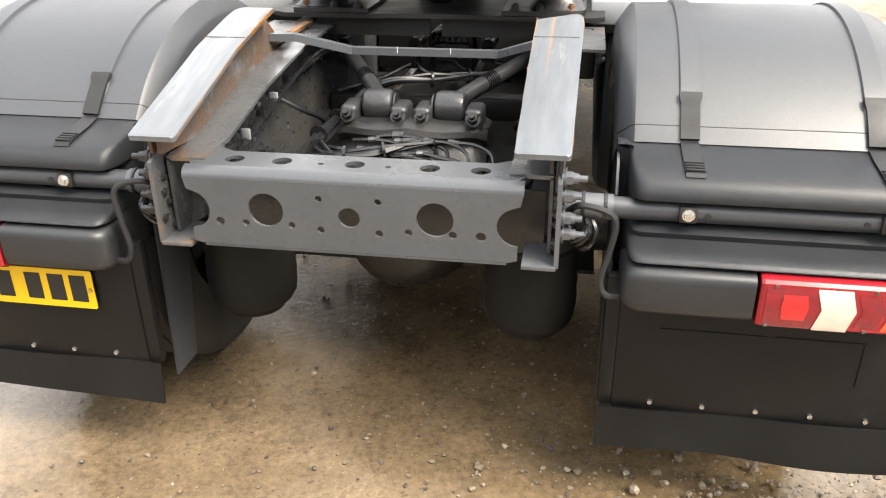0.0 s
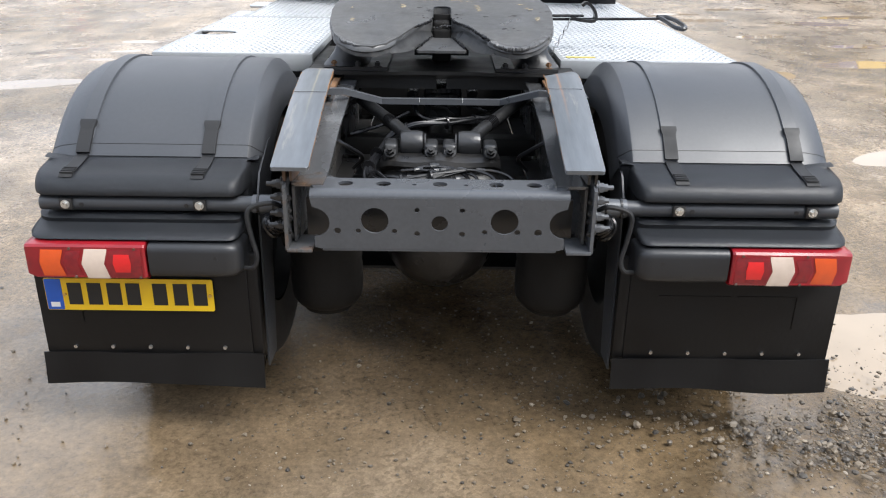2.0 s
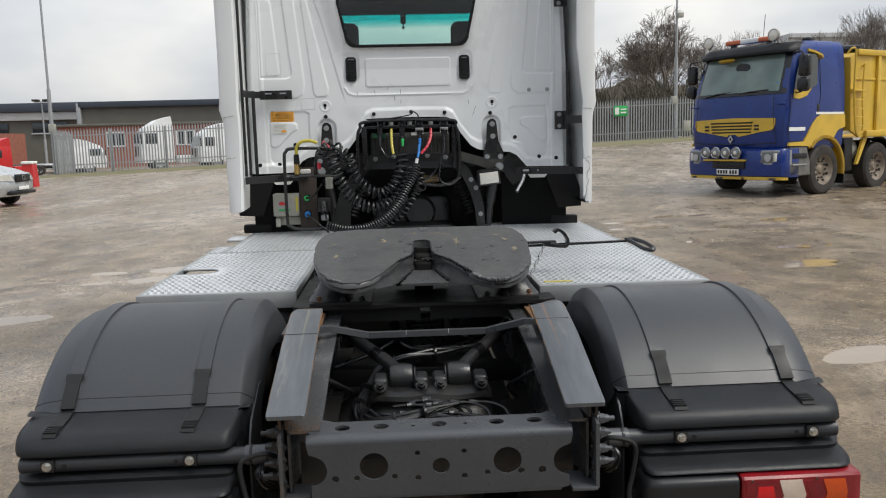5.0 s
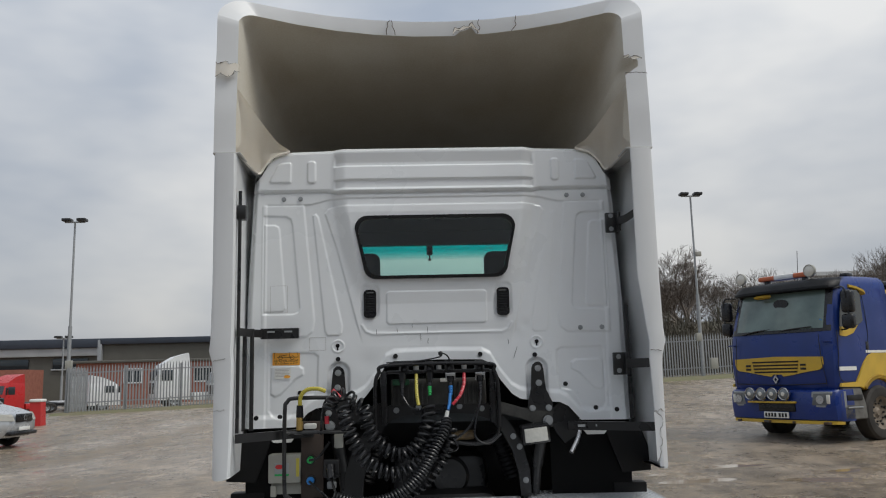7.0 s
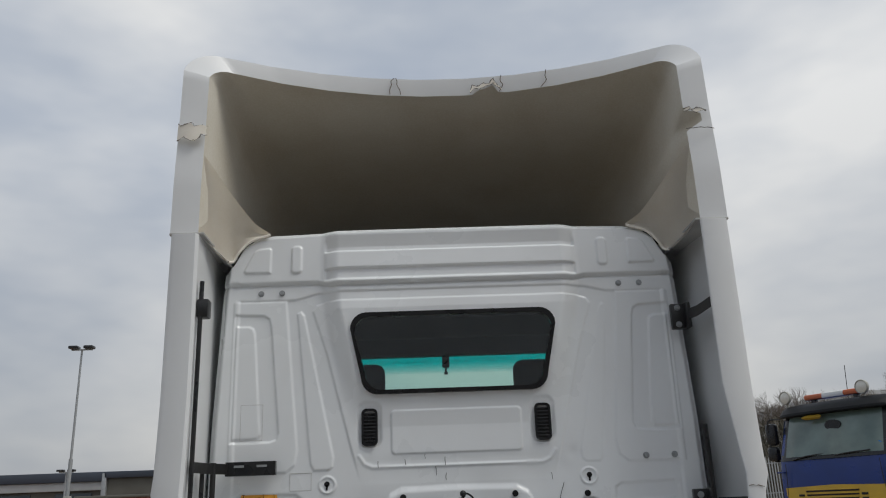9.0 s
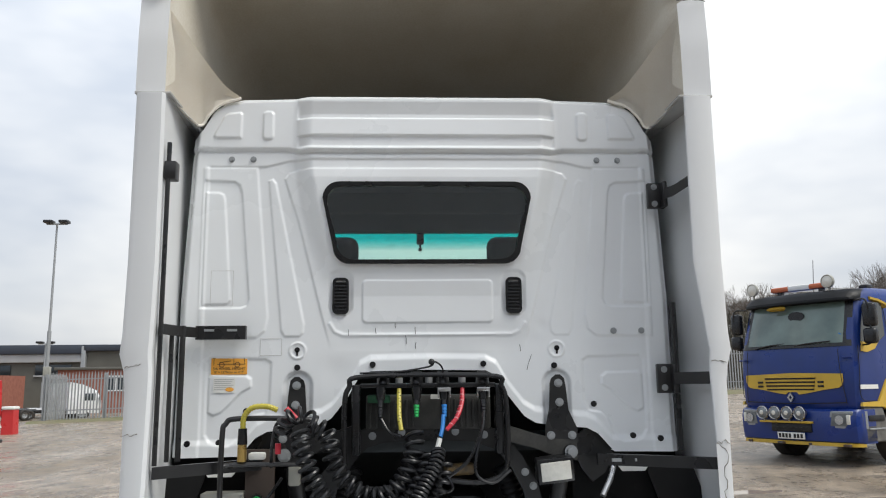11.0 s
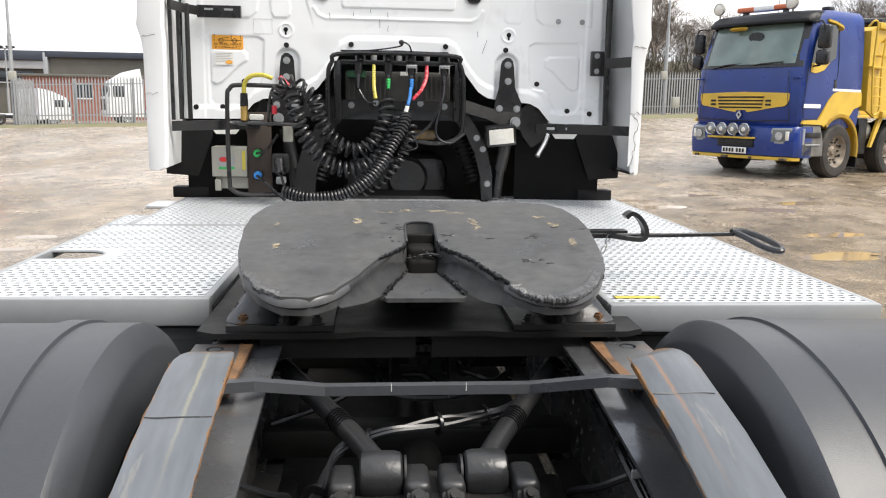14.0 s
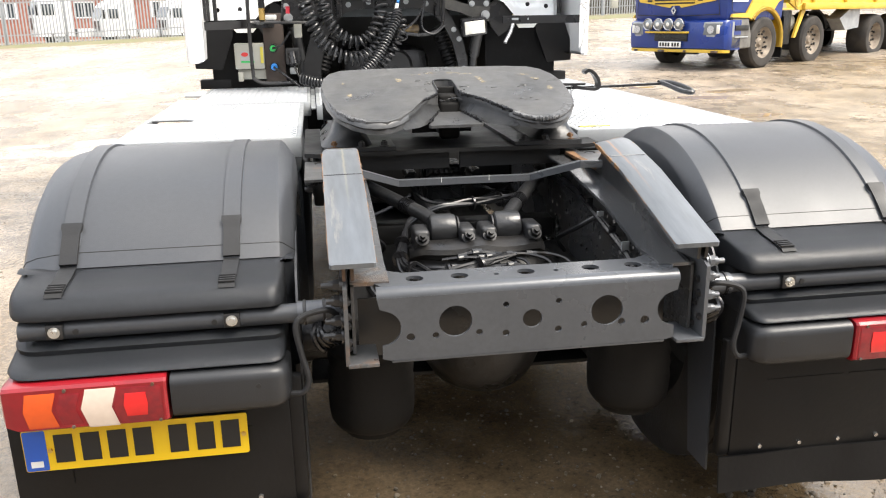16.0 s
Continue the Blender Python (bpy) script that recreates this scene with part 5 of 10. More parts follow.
    for a, b in (((-0.03, 0.395, 0.778), (-0.06, 0.385, 0.775)), ((-0.13, 0.372, 0.769), (-0.16, 0.370, 0.766)), ((-0.23, 0.425, 0.766), (-0.245, 0.455, 0.767)), ((-0.262, 0.53, 0.77), (-0.262, 0.56, 0.772)),
                 ((-0.242, 0.66, 0.783), (-0.236, 0.69, 0.786)), ((-0.13, 0.785, 0.85), (-0.10, 0.782, 0.863)), ((0.02, 0.822, 0.869), (0.05, 0.832, 0.869)), ((0.13, 0.872, 0.867), (0.16, 0.887, 0.866))):
        d = (Vector(b) - Vector(a)).normalized()
        bm = cyl(B(), Vector(a), Vector(a) + d * 0.007, 0.026, n=14)
        part("cable_tie", bm, M_TRIM, truck)
    # gearbox tail and valve block deeper in the frame
    bm = B()
    box(bm, -0.078, 0.092, 1.30, 1.50, 0.775, 0.915, 0.015)
    vb = part("valve_block", bm, M_VALVE, truck, "ribbed black air valve block")
    bm = tube(B(), [(-0.065, 1.294, 0.79), (-0.065, 1.292, 0.875), (-0.055, 1.292, 0.885), (0.07, 1.292, 0.885), (0.08, 1.292, 0.875), (0.08, 1.294, 0.79)], 0.005, 6, 0)
    part("cover_rim", bm, M_VALVE, vb)
    bm = B()
    box(bm, -0.05, 0.0, 1.288, 1.302, 0.835, 0.858, 0.003)
    tube(bm, [(-0.045, 1.29, 0.825), (0.015, 1.285, 0.826), (0.035, 1.285, 0.808), (0.06, 1.29, 0.79)], 0.006, 6, 2)
    part("valve_clip", bm, M_CAST, vb)
    for k in range(7):
        bm = B()
        box(bm, -0.068 + 0.022 * k, -0.061 + 0.022 * k, 1.290, 1.3, 0.892, 0.913, 0.002)
        part("rib", bm, M_VALVE, vb)
    for s in (-1, 1):
        bm = B()
        cyl(bm, (s * 0.135 + 0.007, 1.30, 0.875), (s * 0.135 + 0.007, 1.46, 0.875), 0.025, n=16)
        cyl(bm, (s * 0.125 + 0.007, 1.29, 0.835), (s * 0.125 + 0.007, 1.34, 0.84), 0.018, n=14)
        part("air_valve", bm, M_VALVE, truck)
    bm = B()
    tube(bm, [(-0.112, 1.29, 0.845), (-0.108, 1.26, 0.81), (-0.06, 1.24, 0.785), (0.02, 1.235, 0.778), (0.11, 1.24, 0.782), (0.20, 1.27, 0.80), (0.27, 1.30, 0.83)], 0.010, 8)
    part("air_hose", bm, M_VALVE, truck)
    bm = B()
    tube(bm, [(0.13, 1.29, 0.835), (0.20, 1.28, 0.815), (0.27, 1.30, 0.80)], 0.008, 7)
    part("air_hose", bm, M_VALVE, truck)
    bm = B()
    tube(bm, [(-0.40, 1.2, 0.72), (-0.25, 1.24, 0.76), (-0.14, 1.27, 0.81)], 0.009, 7)
    part("air_hose", bm, M_VALVE, truck)
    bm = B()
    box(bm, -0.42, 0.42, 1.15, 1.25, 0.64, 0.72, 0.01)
    part("frame_cross_tube", bm, M_SHADE, truck)
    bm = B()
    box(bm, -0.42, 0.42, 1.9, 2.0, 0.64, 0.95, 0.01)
    part("frame_cross_tube", bm, M_SHADE, truck)
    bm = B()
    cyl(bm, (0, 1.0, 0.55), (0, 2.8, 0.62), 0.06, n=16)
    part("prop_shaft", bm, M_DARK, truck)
    # flat plates added to block light under the frame, not chassis parts
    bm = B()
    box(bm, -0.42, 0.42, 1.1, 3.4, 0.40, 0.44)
    part("underside_blocker", bm, M_SHADE, truck)
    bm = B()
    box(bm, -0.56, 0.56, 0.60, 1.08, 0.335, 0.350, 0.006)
    part("axle_blocker", bm, M_SHADE, truck, "added near-black plate that blocks light under the axle")


running_gear()


def fifth_wheel():
    half = [(0, 1.525), (0.30, 1.516), (0.39, 1.500), (0.435, 1.455), (0.462, 1.37), (0.470, 1.27), (0.458, 1.12), (0.430, 0.985), (0.380, 0.890), (0.325, 0.837), (0.262, 0.832), (0.212, 0.868), (0.160, 0.958), (0.112, 1.055), (0.070, 1.105), (0.048, 1.135), (0.040, 1.155), (0.038, 1.285), (0.027, 1.312), (0, 1.318)]
    full = half + [(-x, y) for x, y in half[-2:0:-1]]

    def drop(x, y, z):
        # the uncoupled plate leans back on its pivots; thin worn edge
        e = 0.0012 * noise.noise(Vector((x * 14, y * 14, 0))) - 0.003
        return x, y, z - 0.0125 + 0.188 * (y - 1.30) + (e if y < 0.98 else 0)

    bm = plate(B(), full, 0.042, Matrix.Translation((0, 0, 1.222)), cuts=3, fn=drop)
    fw = part("coupling_plate", bm, M_GREASE, truck, "greasy black fifth-wheel coupling plate with a worn throat", sharp=50)
    # the rim rolls over into a bulging casting, thick under the horns
    for s in (-1, 1):
        P = spline([(0.30, 1.516, 0), (0.388, 1.500, 0), (0.435, 1.455, 0), (0.462, 1.37, 0), (0.470, 1.27, 0), (0.458, 1.12, 0), (0.430, 0.985, 0), (0.380, 0.890, 0), (0.325, 0.838, 0), (0.262, 0.833, 0), (0.212, 0.868, 0), (0.180, 0.920, 0)], 8)
        rows = []
        for i, q in enumerate(P):
            t = (P[min(i + 1, len(P) - 1)] - P[max(i - 1, 0)]).normalized()
            d = Vector((-t.y, t.x, 0))
            k = min(1.0, max(0.0, (1.12 - q.y) / 0.22))
            h = 0.046 - 0.003 * k
            z = drop(s * q.x, max(q.y, 0.99), 1.264)[2] + 0.188 * min(0, q.y - 0.99)
            n1 = 0.004 * noise.noise(Vector((q.x * 9, q.y * 9, s)))
            ends = min(1.0, i / 6)
            rows.append([(s * (q.x + d.x * o), q.y + d.y * o, z - dz + 0.188 * d.y * o) for o, dz in ((-0.030, 0.004), (-0.022, 0.0005), (-0.012, 0.001 + 0.002 * ends), (-0.004, 0.004 + 0.003 * ends), (0.001 + n1, 0.013), (0.003 + n1, 0.024), (0.002 + n1, 0.55 * h), (-0.004, 0.75 * h), (-0.018, 0.92 * h), (-0.040, h), (-0.085, h * 1.02))])
        bm = loft(B(), rows)
        part("rim_casting", bm, M_GREASE, fw, "rolled greasy casting below the plate rim", sharp=70)
    bm = B()
    for x0, x1, y0, y1, z0, z1, b in ((-0.037, 0.037, 1.236, 1.250, 1.10, 1.237, 0.005), (-0.037, 0.037, 1.245, 1.314, 1.08, 1.222, 0.010), (-0.037, 0.037, 1.160, 1.240, 1.06, 1.214, 0.012), (-0.040, 0.040, 1.125, 1.166, 1.05, 1.192, 0.016)):
        box(bm, x0, x1, y0, y1, z0, z1, b, seg=3)
    pl = part("lock_plug", bm, M_BELLOWS, fw, "black rubber plug in the coupling throat")
    bm = tube(B(), [(x, y, drop(x, y, 1.267)[2]) for x, y in [(-0.039, 1.160), (-0.039, 1.282), (-0.033, 1.305), (-0.016, 1.316), (0.016, 1.316), (0.033, 1.305), (0.039, 1.282), (0.039, 1.160)]], 0.0035, 8, 4)
    part("throat_ring", bm, M_HOSE, pl)
    bm = B()
    box(bm, -0.12, 0.12, 1.33, 1.345, 1.05, 1.208)
    part("throat_back", bm, M_SHADE, fw)
    for s in (-1, 1):
        rows = []
        for i, (a, ya, c, yc, zc) in enumerate(((0.040, 1.16, 0.034, 1.16, 1.175), (0.048, 1.135, 0.036, 1.13, 1.160), (0.070, 1.105, 0.048, 1.10, 1.150), (0.112, 1.055, 0.078, 1.05, 1.140), (0.160, 0.958, 0.105, 0.985, 1.127), (0.190, 0.905, 0.140, 0.930, 1.124), (0.214, 0.868, 0.195, 0.882, 1.124))):
            zt = drop(s * a, ya, 1.258)[2]
            w = 0.007 * noise.noise(Vector((i * 0.9, s * 2, 5)))
            rows.append([(s * (a * (1 - f) + c * f + 0.012 * math.sin(math.pi * f) + w * f * (1 - f)), ya * (1 - f) + yc * f, zt * (1 - f) + zc * f) for f in (0, 0.25, 0.5, 0.75, 1)])
        bm = loft(B(), rows)
        bmesh.ops.solidify(bm, geom=bm.faces[:], thickness=0.004)
        part("throat_flank", bm, M_GREASE, fw, "sloping greasy flank of the throat", sharp=60)
    bm = plate(B(), [(-0.100, 0.985), (-0.092, 0.976), (0.092, 0.976), (0.100, 0.985), (0.040, 1.15), (-0.040, 1.15)], 0.010, Matrix.Translation((0, 0, 1.148)), cuts=2, fn=lambda x, y, z: (x, y, z - 0.20 * max(0, 1.15 - y)))
    part("throat_plate", bm, M_GREASE, fw, "smooth dark plate below the throat")

    def ragged(P, w, over, lift, material, label, seed):
        """Torn strip of old grease along an edge: scraped on top, hanging over in shreds."""
        rows = []
        for i, (p, d) in enumerate(P):
            n1, n2, n3 = (noise.noise(Vector((i * f, seed, 0.5 * seed))) for f in (0.11, 0.37, 0.9))
            o = over * (0.5 + 0.9 * n1 + 0.8 * n2 + 0.5 * n3)
            ww = w * (0.8 + 0.9 * n1 + 0.5 * n3)
            fade = min(1.0, i / 5, (len(P) - 1 - i) / 5)
            row = []
            for q, u in enumerate((-ww, -0.7 * ww, -0.4 * ww, -0.15 * ww, 0.6 * o, o)):
                b = lift * (0.35 + noise.noise(Vector((i * 0.5, q * 1.7, seed)))) * (0 if q == 0 else 1) * fade
                row.append(p + d * u + Vector((0, 0, max(0.0002, b) - (0.003 if q == 5 else 0))))
            row.append(p + d * o * 0.8 + Vector((0, 0, -0.006 - 0.006 * abs(n2) - 0.004 * n3)))
            row.append(p - d * 0.004 + Vector((0, 0, -0.010 - 0.012 * abs(n2))))
            rows.append(row)
        part("grease_lip", loft(B(), rows), material, fw, label, sharp=35)

    def edge(pts, s, k, up):
        P = spline([(s * x, y, 0) for x, y in pts], k)
        out = []
        for i, p in enumerate(P):
            t = (P[min(i + 1, len(P) - 1)] - P[max(i - 1, 0)]).normalized()
            d = Vector((-t.y, t.x, 0)) * s
            z = drop(p.x, max(p.y, 0.99), 1.264 + up)[2] + 0.188 * min(0, p.y - 0.99)
            out.append((Vector((p.x, p.y, z)), d))
        return out

    ragged(edge([(0.448, 1.08), (0.430, 0.99), (0.384, 0.893), (0.330, 0.840)], -1, 26, -0.003), 0.032, 0.006, 0.005, M_LIP, "ragged scraped grease along the coupling horn", 3)
    ragged(edge([(0.456, 1.10), (0.432, 0.99), (0.384, 0.893), (0.322, 0.828), (0.262, 0.822), (0.210, 0.858), (0.186, 0.900)], 1, 26, -0.003), 0.042, 0.007, 0.006, M_LIP, "ragged scraped grease along the coupling horn", 8)
    for s in (-1, 1):
        ragged(edge(([(0.190, 0.905), (0.150, 0.975)] if s > 0 else []) + [(0.112, 1.055), (0.070, 1.105), (0.048, 1.135), (0.042, 1.165)], s, 22, 0.001), 0.007, 0.004, 0.004, M_TRIM, "shreds of black grease along the throat edge", 11 + s)
        P = [Vector((s * (0.038 + 0.058 * t), 1.140 - 0.150 * t, 1.162 - 0.028 * t)) for t in (i / 44 for i in range(45))]
        ragged([(p, Vector((-s * 0.8, -0.2, 0.3)).normalized()) for p in P], 0.010, 0.006, 0.006, M_TRIM, "shreds of black grease along the throat seam", 21 + s)
    # lumps of grease smeared round the mouth of the throat
    rnd = random.Random(8)
    bm = B()
    for k in range(46):
        a = rnd.gauss(0, 0.040)
        x, y = (a, 1.135 + rnd.gauss(0, 0.010)) if k < 30 else (rnd.choice((-1, 1)) * rnd.uniform(0.045, 0.085), 1.20 + rnd.gauss(0, 0.02))
        z = 1.200 + rnd.gauss(0, 0.004) if k < 30 else drop(x, y, 1.262)[2]
        bmesh.ops.create_icosphere(bm, subdivisions=2, radius=rnd.uniform(0.002, 0.007), matrix=Matrix.Translation((x, y, z)) @ Matrix.Rotation(rnd.uniform(0, 3), 4, 'Z') @ Matrix.Diagonal((rnd.uniform(0.8, 2.4), rnd.uniform(0.6, 1.2), 0.4, 1)))
    tagged(part("grease", bm, M_TRIM, fw), "lumps of scraped black grease", kind="stuff")
    # chalky smears on the plate
    for k, (x, y, w, h) in enumerate([(-0.10, 1.408, 0.03, 0.006), (-0.03, 1.425, 0.045, 0.008), (0.04, 1.424, 0.05, 0.006), (0.11, 1.405, 0.035, 0.006), (0.150, 1.33, 0.014, 0.020), (0.156, 1.285, 0.012, 0.022), (-0.170, 1.335, 0.014, 0.022), (-0.385, 1.30, 0.008, 0.012), (-0.37, 1.14, 0.010, 0.022), (0.345, 1.37, 0.024, 0.010), (0.375, 1.31, 0.018, 0.016), (0.40, 1.17, 0.010, 0.03)]):
        bm = B()
        V = []
        for i in range(16):
            a = 2 * math.pi * i / 16
            f = 1 + 0.5 * noise.noise(Vector((3 * math.cos(a), 3 * math.sin(a), k * 2.3)))
            px, py = x + w * f * math.cos(a), y + 1.2 * h * f * math.sin(a)
            V.append(bm.verts.new((px, py, drop(px, py, 1.2652)[2])))
        bm.faces.new(V)
        part("chalk_smear", bm, M_CHALK, fw)
    for k in range(26):
        x, y = rnd.choice(((-0.27, 1.20), (0.20, 1.20), (0.30, 1.21), (-0.07, 1.27), (0.08, 1.22), (0.40, 1.27), (-0.08, 1.31), (0.27, 1.04)))
        x, y = x + rnd.gauss(0, 0.022), y + rnd.gauss(0, 0.008)
        bm = B()
        bmesh.ops.create_icosphere(bm, subdivisions=1, radius=rnd.uniform(0.003, 0.007), matrix=Matrix.Translation((x, y, drop(x, y, 1.264)[2])) @ Matrix.Rotation(rnd.uniform(-0.5, 0.5), 4, "Z") @ Matrix.Diagonal((2.4, 0.7, 0.3, 1)))
        part("grease_fleck", bm, M_TRIM, fw)
    # pedestals and mounting plate
    for s in (-1, 1):
        bm = B()
        rows = []
        for z, x0, x1, y0, y1 in ((1.052, 0.30, 0.485, 1.015, 1.52), (1.068, 0.31, 0.47, 1.03, 1.50), (1.10, 0.325, 0.445, 1.045, 1.46), (1.14, 0.33, 0.432, 1.05, 1.43), (1.19, 0.325, 0.43, 1.04, 1.45), (1.222, 0.31, 0.435, 1.02, 1.48)):
            rows.append([(s * x, y, min(z, drop(0, max(y, 1.0), 1.222)[2] - 0.006)) for x, y in ((x0 + 0.02, y0), (x1 - 0.03, y0), (x1 - 0.006, y0 + 0.02), (x1, y0 + 0.06), (x1, y1 - 0.06), (x1 - 0.03, y1), (x0 + 0.02, y1), (x0, y1 - 0.05), (x0, y0 + 0.05))])
        loft(bm, rows, close=True, cap=True)
        pd = part("pedestal", bm, M_CAST, fw, "black cast pedestal flaring to its base", sharp=55)
        bm = B()
        cyl(bm, (s * 0.33, 1.26, 1.16), (s * 0.47, 1.26, 1.16), 0.04, n=18)
        part("pivot_pin", bm, M_CAST, pd)
    bm = B()
    out = [(-0.545, 1.01), (-0.50, 0.985), (-0.20, 0.985), (-0.15, 1.0), (0.15, 1.0), (0.20, 0.985), (0.50, 0.985), (0.545, 1.01), (0.545, 1.66), (-0.545, 1.66)]
    plate(bm, out, 0.014, Matrix.Translation((0, 0, 1.022)))
    # near-black puts the shade below the coupling plate into the colour
    mp = part("mounting_plate", bm, M_SHADE, truck, "black corrugated coupling mounting plate")
    for s in (-1, 1):
        bm = plate(B(), [(s * 0.22, 1.0), (s * 0.475, 1.0), (s * 0.475, 1.62), (s * 0.22, 1.62)][::s], 0.014, Matrix.Translation((0, 0, 1.0365)))
        part("packing_plate", bm, M_CAST, mp)
        bm = B()
        box(bm, s * 0.02, s * 0.40, 1.03, 1.05, 0.96, 1.021)
        part("plate_stiffener", bm, M_SHADE, mp)
        for x, y in ((0.438, 1.03), (0.34, 1.018), (0.26, 1.02), (0.465, 1.14), (0.465, 1.3), (0.465, 1.5)):
            bm = B()
            hexbolt(bm, (s * x, y, 1.051), (0, 0, 1), 0.013, 0.014, 0.008)
            part("bolt", bm, M_ORUST if y == 1.03 else M_DARK, mp)
        bm = plate(B(), [(s * 0.414, 0.66), (s * 0.545, 0.66), (s * 0.545, 0.995), (s * 0.414, 0.995)][::s], 0.008, Matrix.Translation((0, 0, 1.0)), [ring(s * 0.492, 0.955, 0.021, 18)])
        sh = part("shoe_plate", bm, M_FLANGE, mp, "grey shoe plate with a rusty inner edge and a bolt hole")
        bm = cyl(B(), (s * 0.492, 0.955, 0.992), (s * 0.492, 0.955, 1.0065), 0.0145, n=14)
        part("bolt", bm, M_FRAME, sh)
        bm = loft(B(), [[(s * (a - 0.004), y, 1.0085), (s * (a + w), y, 1.0092), (s * (a - 0.004), y, 0.998)] for a, y, w in ((0.414, 0.66, 0.008), (0.414, 0.74, 0.020), (0.414, 0.86, 0.015), (0.414, 0.993, 0.026))], close=True, cap=True)
        part("rusty_edge", bm, M_ORUST, sh)
        bm = B()
        box(bm, s * 0.44, s * 0.52, 0.75, 1.7, 0.90, 0.985, 0.01)
        part("outer_angle", bm, M_DARK, mp)
        for k in range(5):
            bm = B()
            hexbolt(bm, (s * 0.52, 0.80 + 0.09 * k, 0.95), (s, 0, 0), 0.014, 0.016, 0.012)
            part("bolt", bm, M_FRAME, mp)
    # release handle, rod, loop and chain
    bm = B()
    loft(bm, [[(x, y - 0.022, z), (x, y + 0.022, z), (x, y + 0.022, z - 0.008), (x, y - 0.022, z - 0.008)] for x, y, z in ((0.40, 1.46, 1.215), (0.64, 1.48, 1.215))], close=True, cap=True)
    loft(bm, [[(x, y - 0.012, z), (x, y + 0.012, z), (x, y + 0.012, z - 0.01), (x, y - 0.012, z - 0.01)] for x, y, z in ((0.45, 1.47, 1.20), (0.8, 1.485, 1.203), (1.00, 1.49, 1.207))], close=True, cap=True)
    h = part("release_handle", bm, M_DARK, truck, "black coupling release bar with a hooked catch")
    bm = B()
    hk = spline([(0.58, 1.45, 1.203), (0.64, 1.45, 1.194), (0.678, 1.45, 1.192), (0.690, 1.45, 1.202), (0.690, 1.45, 1.220), (0.680, 1.45, 1.242), (0.662, 1.45, 1.262), (0.642, 1.45, 1.270), (0.626, 1.45, 1.258)], 3)
    rows = []
    for i, p in enumerate(hk):
        d = (hk[min(i + 1, len(hk) - 1)] - hk[max(i - 1, 0)]).normalized()
        n = Vector((-d.z, 0, d.x)) * 0.0065
        rows.append([p + n + Vector((0, -0.02, 0)), p + n + Vector((0, 0.02, 0)), p - n + Vector((0, 0.02, 0)), p - n + Vector((0, -0.02, 0))])
    loft(bm, rows, close=True, cap=True)
    part("hook", bm, M_DARK, h)
    bm = B()
    tube(bm, [(0.98, 1.49, 1.207), (1.02, 1.50, 1.207), (1.055, 1.45, 1.198), (1.075, 1.37, 1.182), (1.06, 1.335, 1.175), (1.03, 1.37, 1.180), (1.005, 1.45, 1.198), (0.99, 1.48, 1.205)], 0.010, 8)
    part("pull_loop", bm, M_DARK, h, "bent loop of the release pull")
    for k in range(12):
        bm = B()
        c = Vector((0.58 - 0.011 * k, 1.45 - 0.012 * k, 1.195 - 0.017 * k))
        t = Matrix.Translation(c) @ Matrix.Rotation(radians(90 * (k % 2)), 4, "Z") @ Matrix.Rotation(radians(25), 4, "Y")
        tube(bm, [t @ Vector((0.006 * math.cos(a), 0, 0.012 * math.sin(a))) for a in (2 * math.pi * q / 10 for q in range(11))], 0.002, 5, 0)
        part("chain_link", bm, M_STEEL, h)


fifth_wheel()


